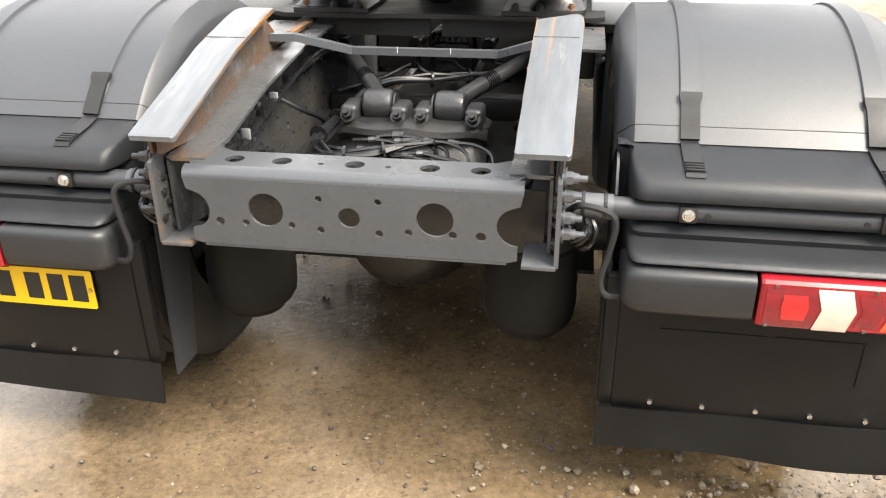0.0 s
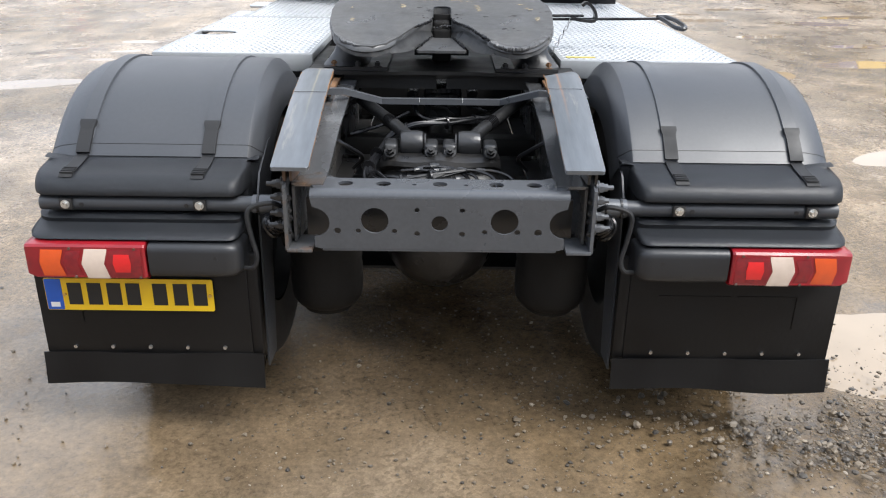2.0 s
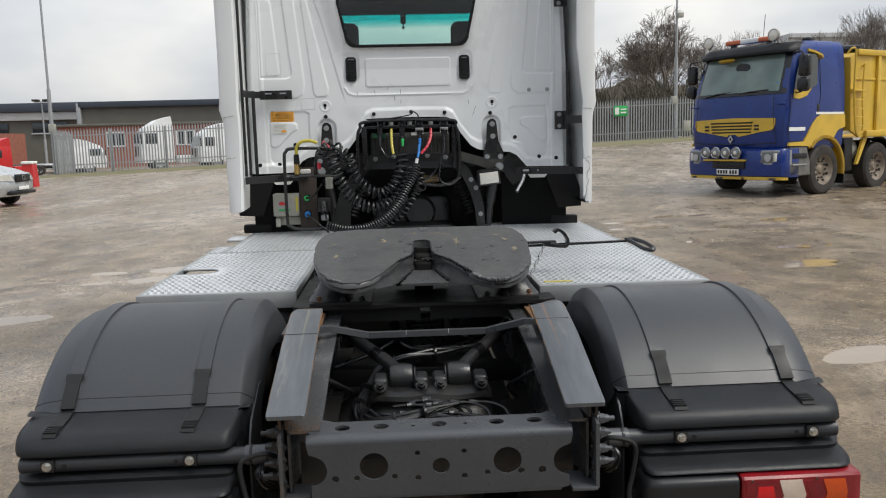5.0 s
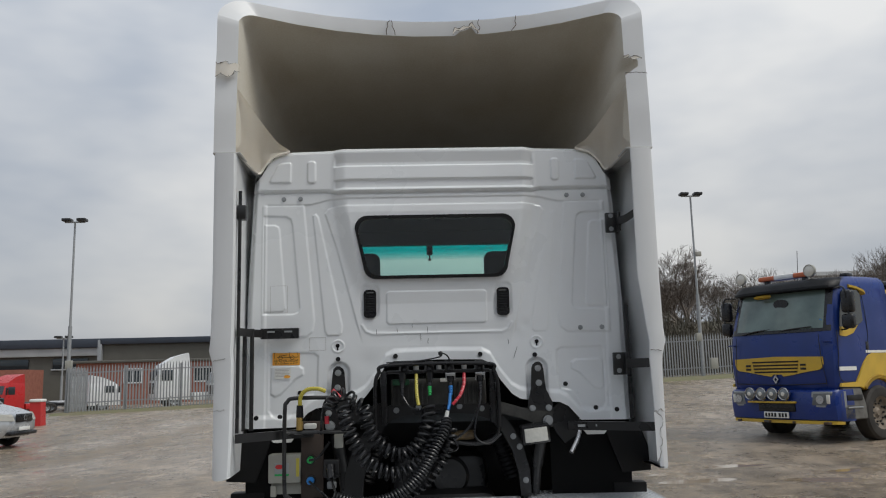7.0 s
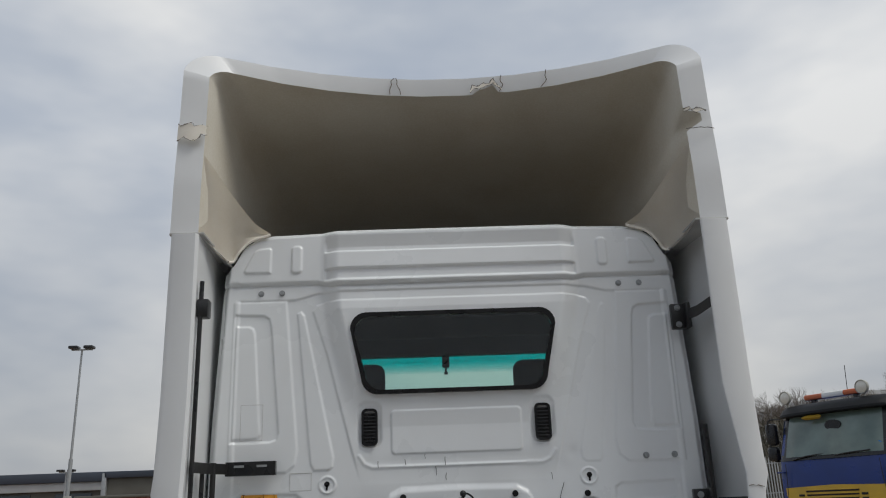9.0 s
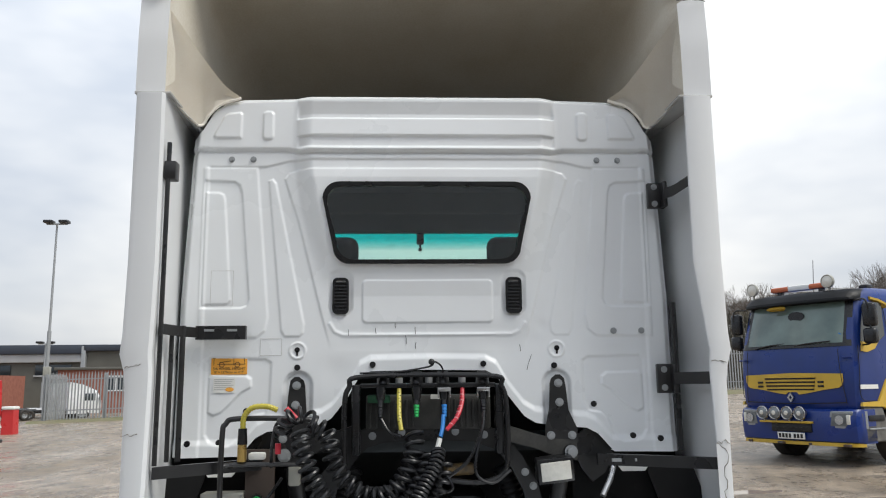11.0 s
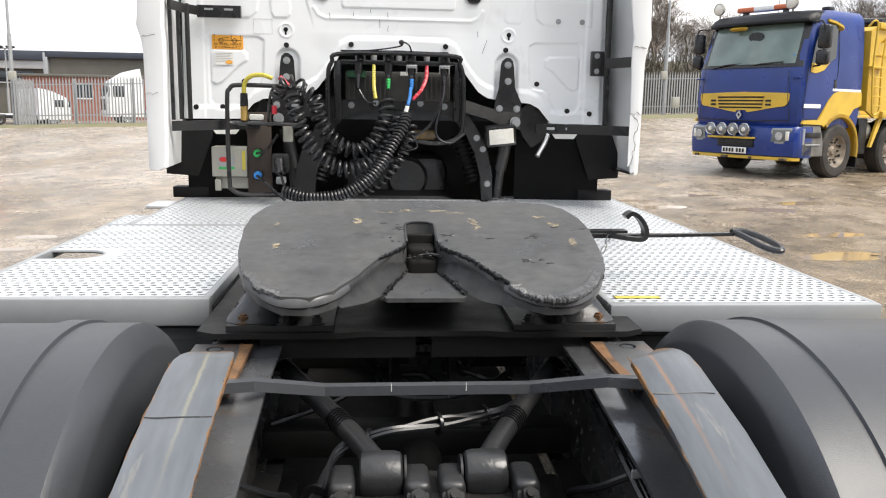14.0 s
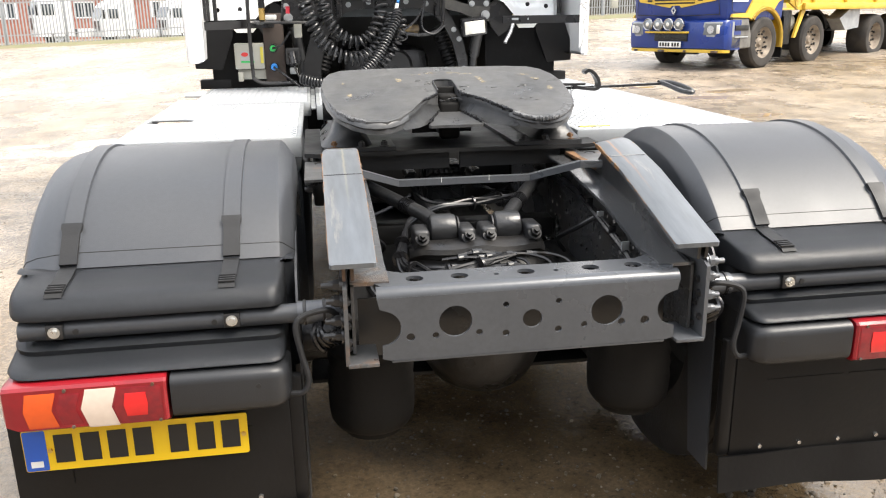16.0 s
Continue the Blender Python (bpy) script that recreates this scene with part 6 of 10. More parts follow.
def decks():
    Z = 1.066

    def notch(x, y):
        return x < -1.0 and abs(y - 1.85) < 0.12

    for name, x0, x1, y0, y1, sk in (("left", -1.245, -0.555, 1.215, 2.53, notch), ("left", -1.15, -0.52, 2.54, 3.62, None), ("tab", -1.25, -1.149, 2.54, 2.84, None), ("mid", -0.49, 0.46, 2.35, 3.56, None), ("right", 0.50, 1.255, 1.13, 3.76, None)):
        me = perforated(None, x0 + 0.02, x1 - 0.02, y0 + 0.03, y1 - 0.02, Z, skip=sk)
        d = part("deck_panel", me, M_DECK, truck, "perforated bright aluminium catwalk panel")
        bm = B()
        box(bm, x0, x0 + 0.02, y0 + 0.03, y1, Z - 0.03, Z + 0.001, 0.003)
        box(bm, x1 - 0.02, x1, y0 + 0.03, y1, Z - 0.03, Z + 0.001, 0.003)
        box(bm, x0, x1, y0, y0 + 0.03, Z - 0.075, Z + 0.001, 0.006)
        box(bm, x0 + 0.02, x1 - 0.02, y1 - 0.02, y1, Z - 0.03, Z + 0.001, 0.003)
        part("deck_edge", bm, M_GALV, d, "folded dull aluminium edge")
        # near-black sheet added for the shade seen through the deck holes
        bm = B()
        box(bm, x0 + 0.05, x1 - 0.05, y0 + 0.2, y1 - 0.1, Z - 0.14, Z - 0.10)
        part("deck_shadow_tray", bm, M_SHADE, d)
    for a, b in ((-0.52, -0.49), (0.46, 0.50)):
        bm = B()
        box(bm, a + 0.003, b - 0.003, 2.36, 3.55, Z - 0.02, Z - 0.012)
        part("deck_joint", bm, M_GALV, truck)
    D = [(-1.11 + 0.082 * math.cos(a), 1.85 + 0.082 * math.sin(a)) for a in (radians(90 - 15 * i) for i in range(13))]
    bm = plate(B(), [(-1.228, 1.725), (-0.985, 1.725), (-0.985, 1.975), (-1.228, 1.975), (-1.228, 1.932)] + D + [(-1.228, 1.768)], 0.003, Matrix.Translation((0, 0, Z - 0.0035)))
    nt = part("notch_plate", bm, M_DECK, truck, "plain aluminium plate round the filler notch")
    bm = tube(B(), [(-1.235, 1.932, Z - 0.004)] + [(x, y, Z - 0.004) for x, y in D] + [(-1.235, 1.768, Z - 0.004)], 0.006, 8, 0)
    part("notch_lip", bm, M_GALV, nt)
    bm = B()
    cyl(bm, (-1.15, 1.85, 0.98), (-1.15, 1.85, 1.035), 0.055, n=20)
    part("tank_cap", bm, M_DARK, truck, "black tank cap in the catwalk notch")
    bm = B()
    box(bm, -1.27, -1.145, 3.22, 3.42, 1.045, 1.064, 0.006)
    part("step_tab", bm, M_DECK, truck)
    bm = B()
    box(bm, 0.535, 0.66, 1.2, 1.225, Z + 0.0015, Z + 0.0030)
    part("yellow_mark", bm, M_YELLOWP, truck)
    # tanks and boxes below the catwalk, set low to block light beneath
    for s in (-1, 1):
        bm = B()
        box(bm, s * 0.55, s * 1.2, 1.35, 3.6, 0.30, 0.93, 0.06)
        part("side_tank", bm, M_PLASTIC, truck, "black side tank below the catwalk")
        # front wheel, far forward under the cab
        hub = thing("wheel", "", "")
        hub.parent = truck
        bm = B()
        lathe(bm, [(0.29, 0.02), (0.33, 0.0), (0.42, -0.004), (0.475, 0.012), (0.50, 0.05), (0.50, 0.26), (0.475, 0.298), (0.42, 0.31), (0.33, 0.31), (0.29, 0.29)], axis_x(0.85 if s > 0 else -1.16, 4.35, AX_Z), 40)
        part("tyre", bm, M_RUBBER, hub)
        bm = B()
        lathe(bm, [(0.05, 0.14), (0.2, 0.15), (0.27, 0.09), (0.295, 0.02), (0.295, 0.29), (0.28, 0.2), (0.05, 0.17)], axis_x(0.85 if s > 0 else -1.16, 4.35, AX_Z), 24)
        part("rim", bm, M_SHADE, hub)
    # unseen drive line and front end, added to block light under the tractor
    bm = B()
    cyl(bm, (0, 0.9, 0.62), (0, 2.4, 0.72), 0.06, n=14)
    part("propeller_shaft", bm, M_SHADE, truck)
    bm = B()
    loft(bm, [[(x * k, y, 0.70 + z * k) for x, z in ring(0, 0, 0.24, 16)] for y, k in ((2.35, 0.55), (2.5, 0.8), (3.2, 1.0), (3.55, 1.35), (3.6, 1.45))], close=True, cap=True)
    part("gearbox", bm, M_SHADE, truck)
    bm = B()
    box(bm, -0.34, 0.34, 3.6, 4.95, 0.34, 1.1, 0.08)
    part("engine", bm, M_SHADE, truck)
    bm = B()
    tube(bm, [(-0.9, 4.35, 0.5), (-0.5, 4.35, 0.36), (0.5, 4.35, 0.36), (0.9, 4.35, 0.5)], 0.06, 10, 0)
    part("front_axle", bm, M_SHADE, truck)
    bm = B()
    box(bm, -1.24, 1.24, 5.25, 5.5, 0.24, 1.15, 0.07)
    part("front_bumper", bm, M_WHITE, truck)


decks()


# ---- cab ----
CY = 3.50


def soft(a, b, x):
    t = np.clip((x - a) / (b - a), 0, 1)
    return t * t * (3 - 2 * t)


def sd_box(X, Z, cx, cz, hx, hz, r):
    qx, qz = np.abs(X - cx) - (hx - r), np.abs(Z - cz) - (hz - r)
    return np.hypot(np.maximum(qx, 0), np.maximum(qz, 0)) + np.minimum(np.maximum(qx, qz), 0) - r


def sd_line(X, Z, pts):
    d = np.full(X.shape, 9.0)
    for (ax, az), (bx, bz) in zip(pts, pts[1:]):
        ux, uz = bx - ax, bz - az
        t = np.clip(((X - ax) * ux + (Z - az) * uz) / (ux * ux + uz * uz), 0, 1)
        d = np.minimum(d, np.hypot(X - ax - t * ux, Z - az - t * uz))
    return d


LOW_X = [0, 0.26, 0.31, 0.36, 0.43, 0.48, 0.56, 0.71, 0.76, 0.83, 1.2]
LOW_Z = [1.865, 1.860, 1.835, 1.745, 1.655, 1.625, 1.612, 1.600, 1.575, 1.495, 1.490]
TOP_X = [0, 0.60, 0.66, 0.92, 1.0, 1.05, 1.085, 1.2]
TOP_Z = [3.150, 3.150, 3.147, 3.140, 3.122, 3.088, 3.0, 2.93]
BULGE_Z = [1.4, 1.95, 2.05, 2.20, 2.32, 2.45, 2.60, 2.75, 2.88, 3.2]
BULGE = [0.0, 0.0, -0.006, -0.006, 0.010, 0.033, 0.050, 0.052, 0.040, 0.020]


def sd_poly(X, Z, pts):
    """Signed distance to a closed outline, negative inside."""
    inside = np.zeros(X.shape, bool)
    for (ax, az), (bx, bz) in zip(pts, pts[1:] + pts[:1]):
        if az != bz:
            inside ^= ((az > Z) != (bz > Z)) & (X < ax + (Z - az) * (bx - ax) / (bz - az))
    d = sd_line(X, Z, pts + pts[:1])
    return np.where(inside, -d, d)


def relief(X, Z):
    """How far the pressed rear panel stands proud of its plane, in metres."""
    A = np.abs(X)
    e = np.interp(Z, [2.0, 2.2, 2.5, 2.75, 2.9], [0.42, 0.44, 0.51, 0.56, 0.575])
    D = np.interp(Z, BULGE_Z, BULGE) * soft(0.055, -0.045, A - e)

    def fold(h, w, *pts):
        return h * np.exp(-(sd_line(A, Z, list(pts)) / w) ** 2)

    def emb(d, w=0.006):
        return 1.3 * soft(w, -w, d)

    # roof band: two long sunk flutes in its middle, pads at its ends
    seam = np.interp(A, [0.585, 0.64], [2.873, 2.889])
    band = soft(-0.006, 0.012, Z - seam)
    mid = soft(0.612, 0.592, A)
    D = D + 0.016 * band + 0.004 * mid * band
    D = D - 0.017 * mid * np.clip((3.118 - Z) / 0.060, 0, 1) * soft(3.030, 3.042, Z)
    D = D - 0.014 * mid * soft(2.888, 2.904, Z) * soft(2.954, 2.945, Z)
    D = D + 0.006 * emb(sd_box(A, Z, 0.741, 3.006, 0.024, 0.068, 0.018))
    D = D + 0.006 * emb(sd_poly(A, Z, [(0.866, 2.944), (0.984, 2.944), (0.992, 2.954), (0.945, 3.050), (0.925, 3.063), (0.872, 3.068), (0.864, 3.058)]))
    D = D - 0.008 * np.exp(-((Z - seam + 0.006) / 0.006) ** 2)
    # shoulder step below the roof seam
    sh = np.interp(A, [0.64, 0.70, 0.75], [2.838, 2.822, 2.810])
    D = D - 0.006 * soft(0.006, -0.006, Z - sh) * soft(1.02, 1.005, A)
    # raised centre field with its slanting sides
    D = D + 0.0048 * emb(sd_poly(A, Z, [(-0.1, 2.793), (0.60, 2.793), (0.645, 2.779), (0.662, 2.752), (0.593, 2.54), (0.512, 2.226), (0.434, 1.93), (-0.1, 1.93)])) * soft(1.95, 2.10, Z)
    # long tapering sliver, fainter on the nearside
    D = D + np.where(X < 0, 0.0048, 0.0022) * emb(sd_poly(A, Z, [(0.735, 2.742), (0.720, 2.752), (0.703, 2.732), (0.562, 2.075), (0.566, 2.034), (0.582, 2.019), (0.648, 2.019), (0.664, 2.045)]))
    # outer field, and the nested panels within it
    D = D + 0.0045 * emb(sd_poly(A, Z, [(0.790, 2.806), (0.726, 2.11), (0.737, 2.045), (0.775, 2.014), (1.035, 2.010), (1.035, 2.806)]), 0.007)
    D = D - 0.0060 * emb(sd_poly(A, Z, [(1.030, 2.150), (0.850, 2.150), (0.822, 2.160), (0.812, 2.185), (0.858, 2.685), (0.868, 2.722), (0.892, 2.738), (1.030, 2.744)]))
    D = D + 0.0050 * emb(sd_poly(A, Z, [(1.022, 2.165), (0.910, 2.168), (0.897, 2.184), (0.935, 2.655), (0.943, 2.677), (0.962, 2.687), (1.022, 2.688)]))
    # waist panel, vent pockets and the groove that runs under both
    D = D + 0.0045 * emb(sd_box(X, Z, 0, 2.176, 0.298, 0.097, 0.02), 0.005)
    D = D - 0.0050 * emb(sd_box(A, Z, 0.397, 2.215, 0.052, 0.100, 0.035), 0.010)
    D = D + fold(0.0050, 0.007, (0.0, 2.024), (0.385, 2.024), (0.422, 2.040), (0.445, 2.075))
    # lower corner fields: sunk field with a leaf-shaped pad
    D = D - 0.0055 * emb(sd_poly(A, Z, [(0.705, 1.902), (0.730, 1.919), (0.973, 1.924), (0.990, 1.905), (0.990, 1.590), (0.968, 1.556), (0.935, 1.543), (0.880, 1.541), (0.850, 1.568), (0.815, 1.640), (0.785, 1.668), (0.728, 1.680), (0.710, 1.720)]), 0.008)
    D = D + 0.0055 * emb(sd_poly(A, Z, [(0.979, 1.840), (0.965, 1.850), (0.815, 1.846), (0.793, 1.830), (0.792, 1.795), (0.835, 1.772), (0.885, 1.721), (0.923, 1.684), (0.955, 1.672), (0.980, 1.686)]))
    # stiffened rim along the lower edge, pads round the struts, keyhole rings
    low = np.interp(A, LOW_X, LOW_Z)
    D = D + 0.011 * soft(0.080, 0.045, Z - low)
    D = D - 0.011 * emb(np.hypot(A - 0.583, np.maximum(0, np.abs(Z - 1.70) - 0.10)) - 0.060, 0.011)
    D = D + 0.005 * np.exp(-((np.hypot(A - 0.588, Z - 1.955) - 0.034) / 0.005) ** 2)
    # dents and the slight waviness of thin sheet
    for dx, dz, r, d in ((0.36, 1.95, 0.07, 0.006), (0.10, 1.90, 0.09, 0.006), (-0.42, 1.86, 0.06, 0.004), (0.47, 2.0, 0.05, 0.005), (0.60, 2.30, 0.12, 0.003), (0.52, 2.06, 0.03, 0.004)):
        D = D - d * np.exp(-((X - dx) ** 2 + (Z - dz) ** 2) / (r * r))
    return D + 0.0011 * np.sin(X * 9.3 + 1.1) * np.sin(Z * 7.1) + 0.0006 * np.sin(X * 23.0 - Z * 17.0)


def half_width(z):
    return np.interp(z, [1.45, 2.2, 2.85, 3.0, 3.2], [1.135, 1.128, 1.10, 1.085, 1.05])


def rear_panel():
    nu, nv = 580, 430
    U, V = np.meshgrid(np.linspace(-1, 1, nu), np.linspace(0, 1, nv))
    X = U * 1.13
    lo, hi = np.interp(np.abs(X), LOW_X, LOW_Z), np.interp(np.abs(X), TOP_X, TOP_Z)
    Z = lo + (hi - lo) * V
    X = U * half_width(Z)
    edge = soft(0.965, 1.0, np.abs(U)) * 0.05 + soft(0.985, 1.0, V) * 0.03
    Y = CY - relief(X, Z) + edge
    win = sd_box(np.abs(X) + 0.20 * np.maximum(0, 2.65 - Z), Z, 0, 2.535, 0.478, 0.188, 0.07) < -0.010
    idx = np.arange(nu * nv).reshape(nv, nu)
    keep = ~(win[:-1, :-1] & win[1:, :-1] & win[:-1, 1:] & win[1:, 1:])
    Q = np.stack([idx[:-1, :-1], idx[:-1, 1:], idx[1:, 1:], idx[1:, :-1]], -1)[keep]
    me = bpy.data.meshes.new("rear_panel")
    me.from_pydata(np.stack([X, Y, Z], -1).reshape(-1, 3).tolist(), [], Q.tolist())
    for p in me.polygons:
        p.use_smooth = True
    return me


cab = part("cab", rear_panel(), M_WHITE, truck, "white pressed-steel sleeper cab back wall")


def panel_y(x, z):
    return CY - float(relief(np.array([x]), np.array([z]))[0])


def cab_shell():
    # sides, roof, floor and front round the hollow interior
    for s in (-1, 1):
        bm = B()
        loft(bm, [[(s * (half_width(z) + 0.0), CY + 0.05, z), (s * (half_width(z) + 0.02), CY + 0.12, z), (s * (half_width(z) + 0.03), 5.2, z), (s * (half_width(z) - 0.03), 5.3, z)] for z in (1.3, 1.5, 2.2, 2.85, 3.0, 3.10)])
        bmesh.ops.solidify(bm, geom=bm.faces[:], thickness=0.03)
        part("cab_side", bm, M_WHITE, cab)
        part("seat_back", B_seat(s), M_INTER, cab, "dark cloth driver's seat back")
    bm = B()
    box(bm, -1.08, 1.08, 3.54, 5.3, 3.085, 3.125, 0.01)
    part("cab_roof", bm, M_INTER, cab)
    bm = B()
    box(bm, -1.1, 1.1, 3.56, 5.3, 1.50, 1.55)
    part("cab_floor", bm, M_INTER, cab)
    bm = B()
    box(bm, -1.1, 1.1, 5.25, 5.35, 0.75, 2.36, 0.02)
    box(bm, -1.1, 1.1, 5.25, 5.35, 2.84, 3.10, 0.02)
    part("cab_front", bm, M_INTER, cab)
    bm = B()
    box(bm, -1.0, 1.0, 4.75, 4.8, 2.86, 3.085, 0.02)
    box(bm, -1.05, 1.05, 4.6, 5.25, 2.99, 3.04, 0.02)
    part("overhead_locker", bm, M_INTER, cab, "dark overhead lockers above the windscreen")
    bm = B()
    box(bm, -1.0, 1.0, 5.295, 5.30, 2.36, 2.84)
    g = part("windscreen", bm, M_WSCR, cab, "clear windscreen seen through the cab")
    g.visible_shadow = False
    for k in range(5):
        bm = B()
        box(bm, -1.0, 1.0, 5.2815, 5.2845, 2.796 - 0.015 * (k + 1), 2.796 - 0.015 * k)
        g = part("sun_band", bm, M_FADE[k], cab, "fading lower edge of the teal band")
        g.visible_shadow = False
    bm = B()
    box(bm, -1.0, 1.0, 5.286, 5.291, 2.796, 2.84)
    g = part("sun_band", bm, M_TEAL, cab, "teal tinted band on the windscreen")
    g.visible_shadow = False
    bm = B()
    box(bm, -0.025, 0.025, 5.20, 5.24, 2.745, 2.83, 0.01)
    cyl(bm, (0, 5.22, 2.715), (0, 5.22, 2.75), 0.006, n=8)
    cyl(bm, (0, 5.22, 2.70), (0, 5.22, 2.716), 0.014, n=10)
    part("sensor_box", bm, M_TRIM, cab)


def B_seat(s):
    bm = B()
    box(bm, s * 0.40, s * 0.94, 4.35, 4.52, 1.6, 2.50, 0.07, seg=4)
    box(bm, s * 0.372, s * 0.70, 4.36, 4.49, 2.36, 2.645, 0.055, seg=4)
    return bm


cab_shell()


def rear_window():
    def outline(grow):
        pts = []
        w0, w1, z0, z1 = 0.432 + grow, 0.480 + grow, 2.346 - grow, 2.723 + grow
        r = 0.075
        for cx, cz, a0 in ((w1 - r, z1 - r, 0), (-w1 + r, z1 - r, 90), (-w0 + r, z0 + r, 180), (w0 - r, z0 + r, 270)):
            pts += [(cx + r * math.cos(radians(a0 + 15 * i)), cz + r * math.sin(radians(a0 + 15 * i))) for i in range(7)]
        return pts

    bm = plate(B(), outline(0.0), 0.03, face_back(3.478), [outline(-0.019)], fn=lambda x, y, z: (x, y, z + 0.095 * (y - 2.52)))
    w = part("rear_window", bm, M_TRIM, cab, "rounded rear window in a black rubber seal")
    bm = plate(B(), outline(-0.016), 0.003, face_back(3.466), fn=lambda x, y, z: (x, y, z + 0.095 * (y - 2.52)))
    p = part("pane", bm, M_PANE, w)
    p.visible_shadow = False


rear_window()


def vent(x):
    yv = min(panel_y(x + a, z) for a in (-0.037, 0.037) for z in (2.118, 2.2, 2.285)) + 0.006
    bm = plate(B(), rrect(x - 0.037, x + 0.037, 2.118, 2.285, 0.022), 0.014, face_back(yv), [rrect(x - 0.027, x + 0.027, 2.130, 2.273, 0.014)])
    box(bm, x - 0.03, x + 0.03, yv - 0.003, yv + 0.001, 2.128, 2.275)
    v = part("vent", bm, M_TRIM, cab, "black slatted air vent")
    for k in range(9):
        b2 = B()
        box(b2, x - 0.027, x + 0.027, yv - 0.012, yv - 0.003, 2.134 + 0.0155 * k, 2.142 + 0.0155 * k, 0.002)
        part("slat", b2, M_TRIM, v)


vent(-0.397)
vent(0.397)

PLUGS = [(-0.588, 1.88), (0.575, 1.88), (-0.25, 1.89), (0.25, 1.89), (-0.81, 1.69), (0.752, 1.705), (-1.06, 1.552), (-0.925, 1.555), (0.925, 1.563), (1.045, 1.55)]
for x, z in PLUGS:
    bm = B()
    y = panel_y(x, z)
    cyl(bm, (x, y - 0.006, z), (x, y + 0.01, z), 0.0135, 0.0145, n=16)
    part("rubber_plug", bm, M_TRIM, cab, "round black rubber plug")
for x, z in ((-0.59, 1.955), (0.59, 1.955)):
    bm = B()
    y = panel_y(x, z)
    cyl(bm, (x, y - 0.003, z + 0.004), (x, y + 0.004, z + 0.004), 0.012, n=16)
    box(bm, x - 0.004, x + 0.004, y - 0.003, y + 0.004, z - 0.022, z)
    part("keyhole", bm, M_TRIM, cab, "dark keyhole slot")
for s in (-1, 1):
    for x, z in ((0.91, 2.845), (0.81, 2.845)):
        bm = B()
        y = panel_y(s * x, z)
        hexbolt(bm, (s * x, y, z), (0, -1, 0), 0.010, 0.008)
        part("bolt", bm, M_GALV, cab)
for x, z in ((0.855, 2.035), (0.985, 2.035)):
    bm = B()
    y = panel_y(x, z)
    hexbolt(bm, (x, y, z), (0, -1, 0), 0.010, 0.006)
    part("bolt", bm, M_GALV, cab)

# scuffs on the paint
rnd = random.Random(12)
for x, z, dx, dz in ((-0.10, 2.02, 0.003, -0.04), (-0.055, 1.99, -0.003, -0.03), (-0.36, 2.05, 0.002, -0.03), (-0.24, 2.055, 0.002, -0.025), (-0.06, 2.06, 0.002, -0.035), (0.42, 1.975, 0.004, -0.03), (0.47, 1.93, -0.02, -0.07), (-0.15, 2.075, 0.002, -0.02)):
    bm = B()
    pts = [(x + dx * t + rnd.gauss(0, 0.0015), panel_y(x + dx * t, z + dz * t) - 0.0015, z + dz * t) for t in (0, 0.33, 0.66, 1)]
    tube(bm, pts, 0.0012, 5, 2)
    part("scuff", bm, M_GREASE, cab, "short dark scuff mark")


def strut(s):
    bm = plate(B(), [(s * a, b) for a, b in ((0.548, 1.80), (0.555, 1.822), (0.575, 1.838), (0.595, 1.838), (0.612, 1.822), (0.618, 1.79), (0.628, 1.68), (0.665, 1.60), (0.665, 1.545), (0.52, 1.545), (0.52, 1.60), (0.54, 1.68))][::s], 0.012, face_back(3.485))
    st = part("strut_plate", bm, M_DARK, cab, "black cab mounting strut plate")
    for x, z in ((0.585, 1.80), (0.588, 1.715), (0.545, 1.57), (0.64, 1.57)):
        bm = B()
        hexbolt(bm, (s * x, 3.473, z), (0, -1, 0), 0.013, 0.009)
        part("bolt", bm, M_GALV, st)


strut(-1)
strut(1)


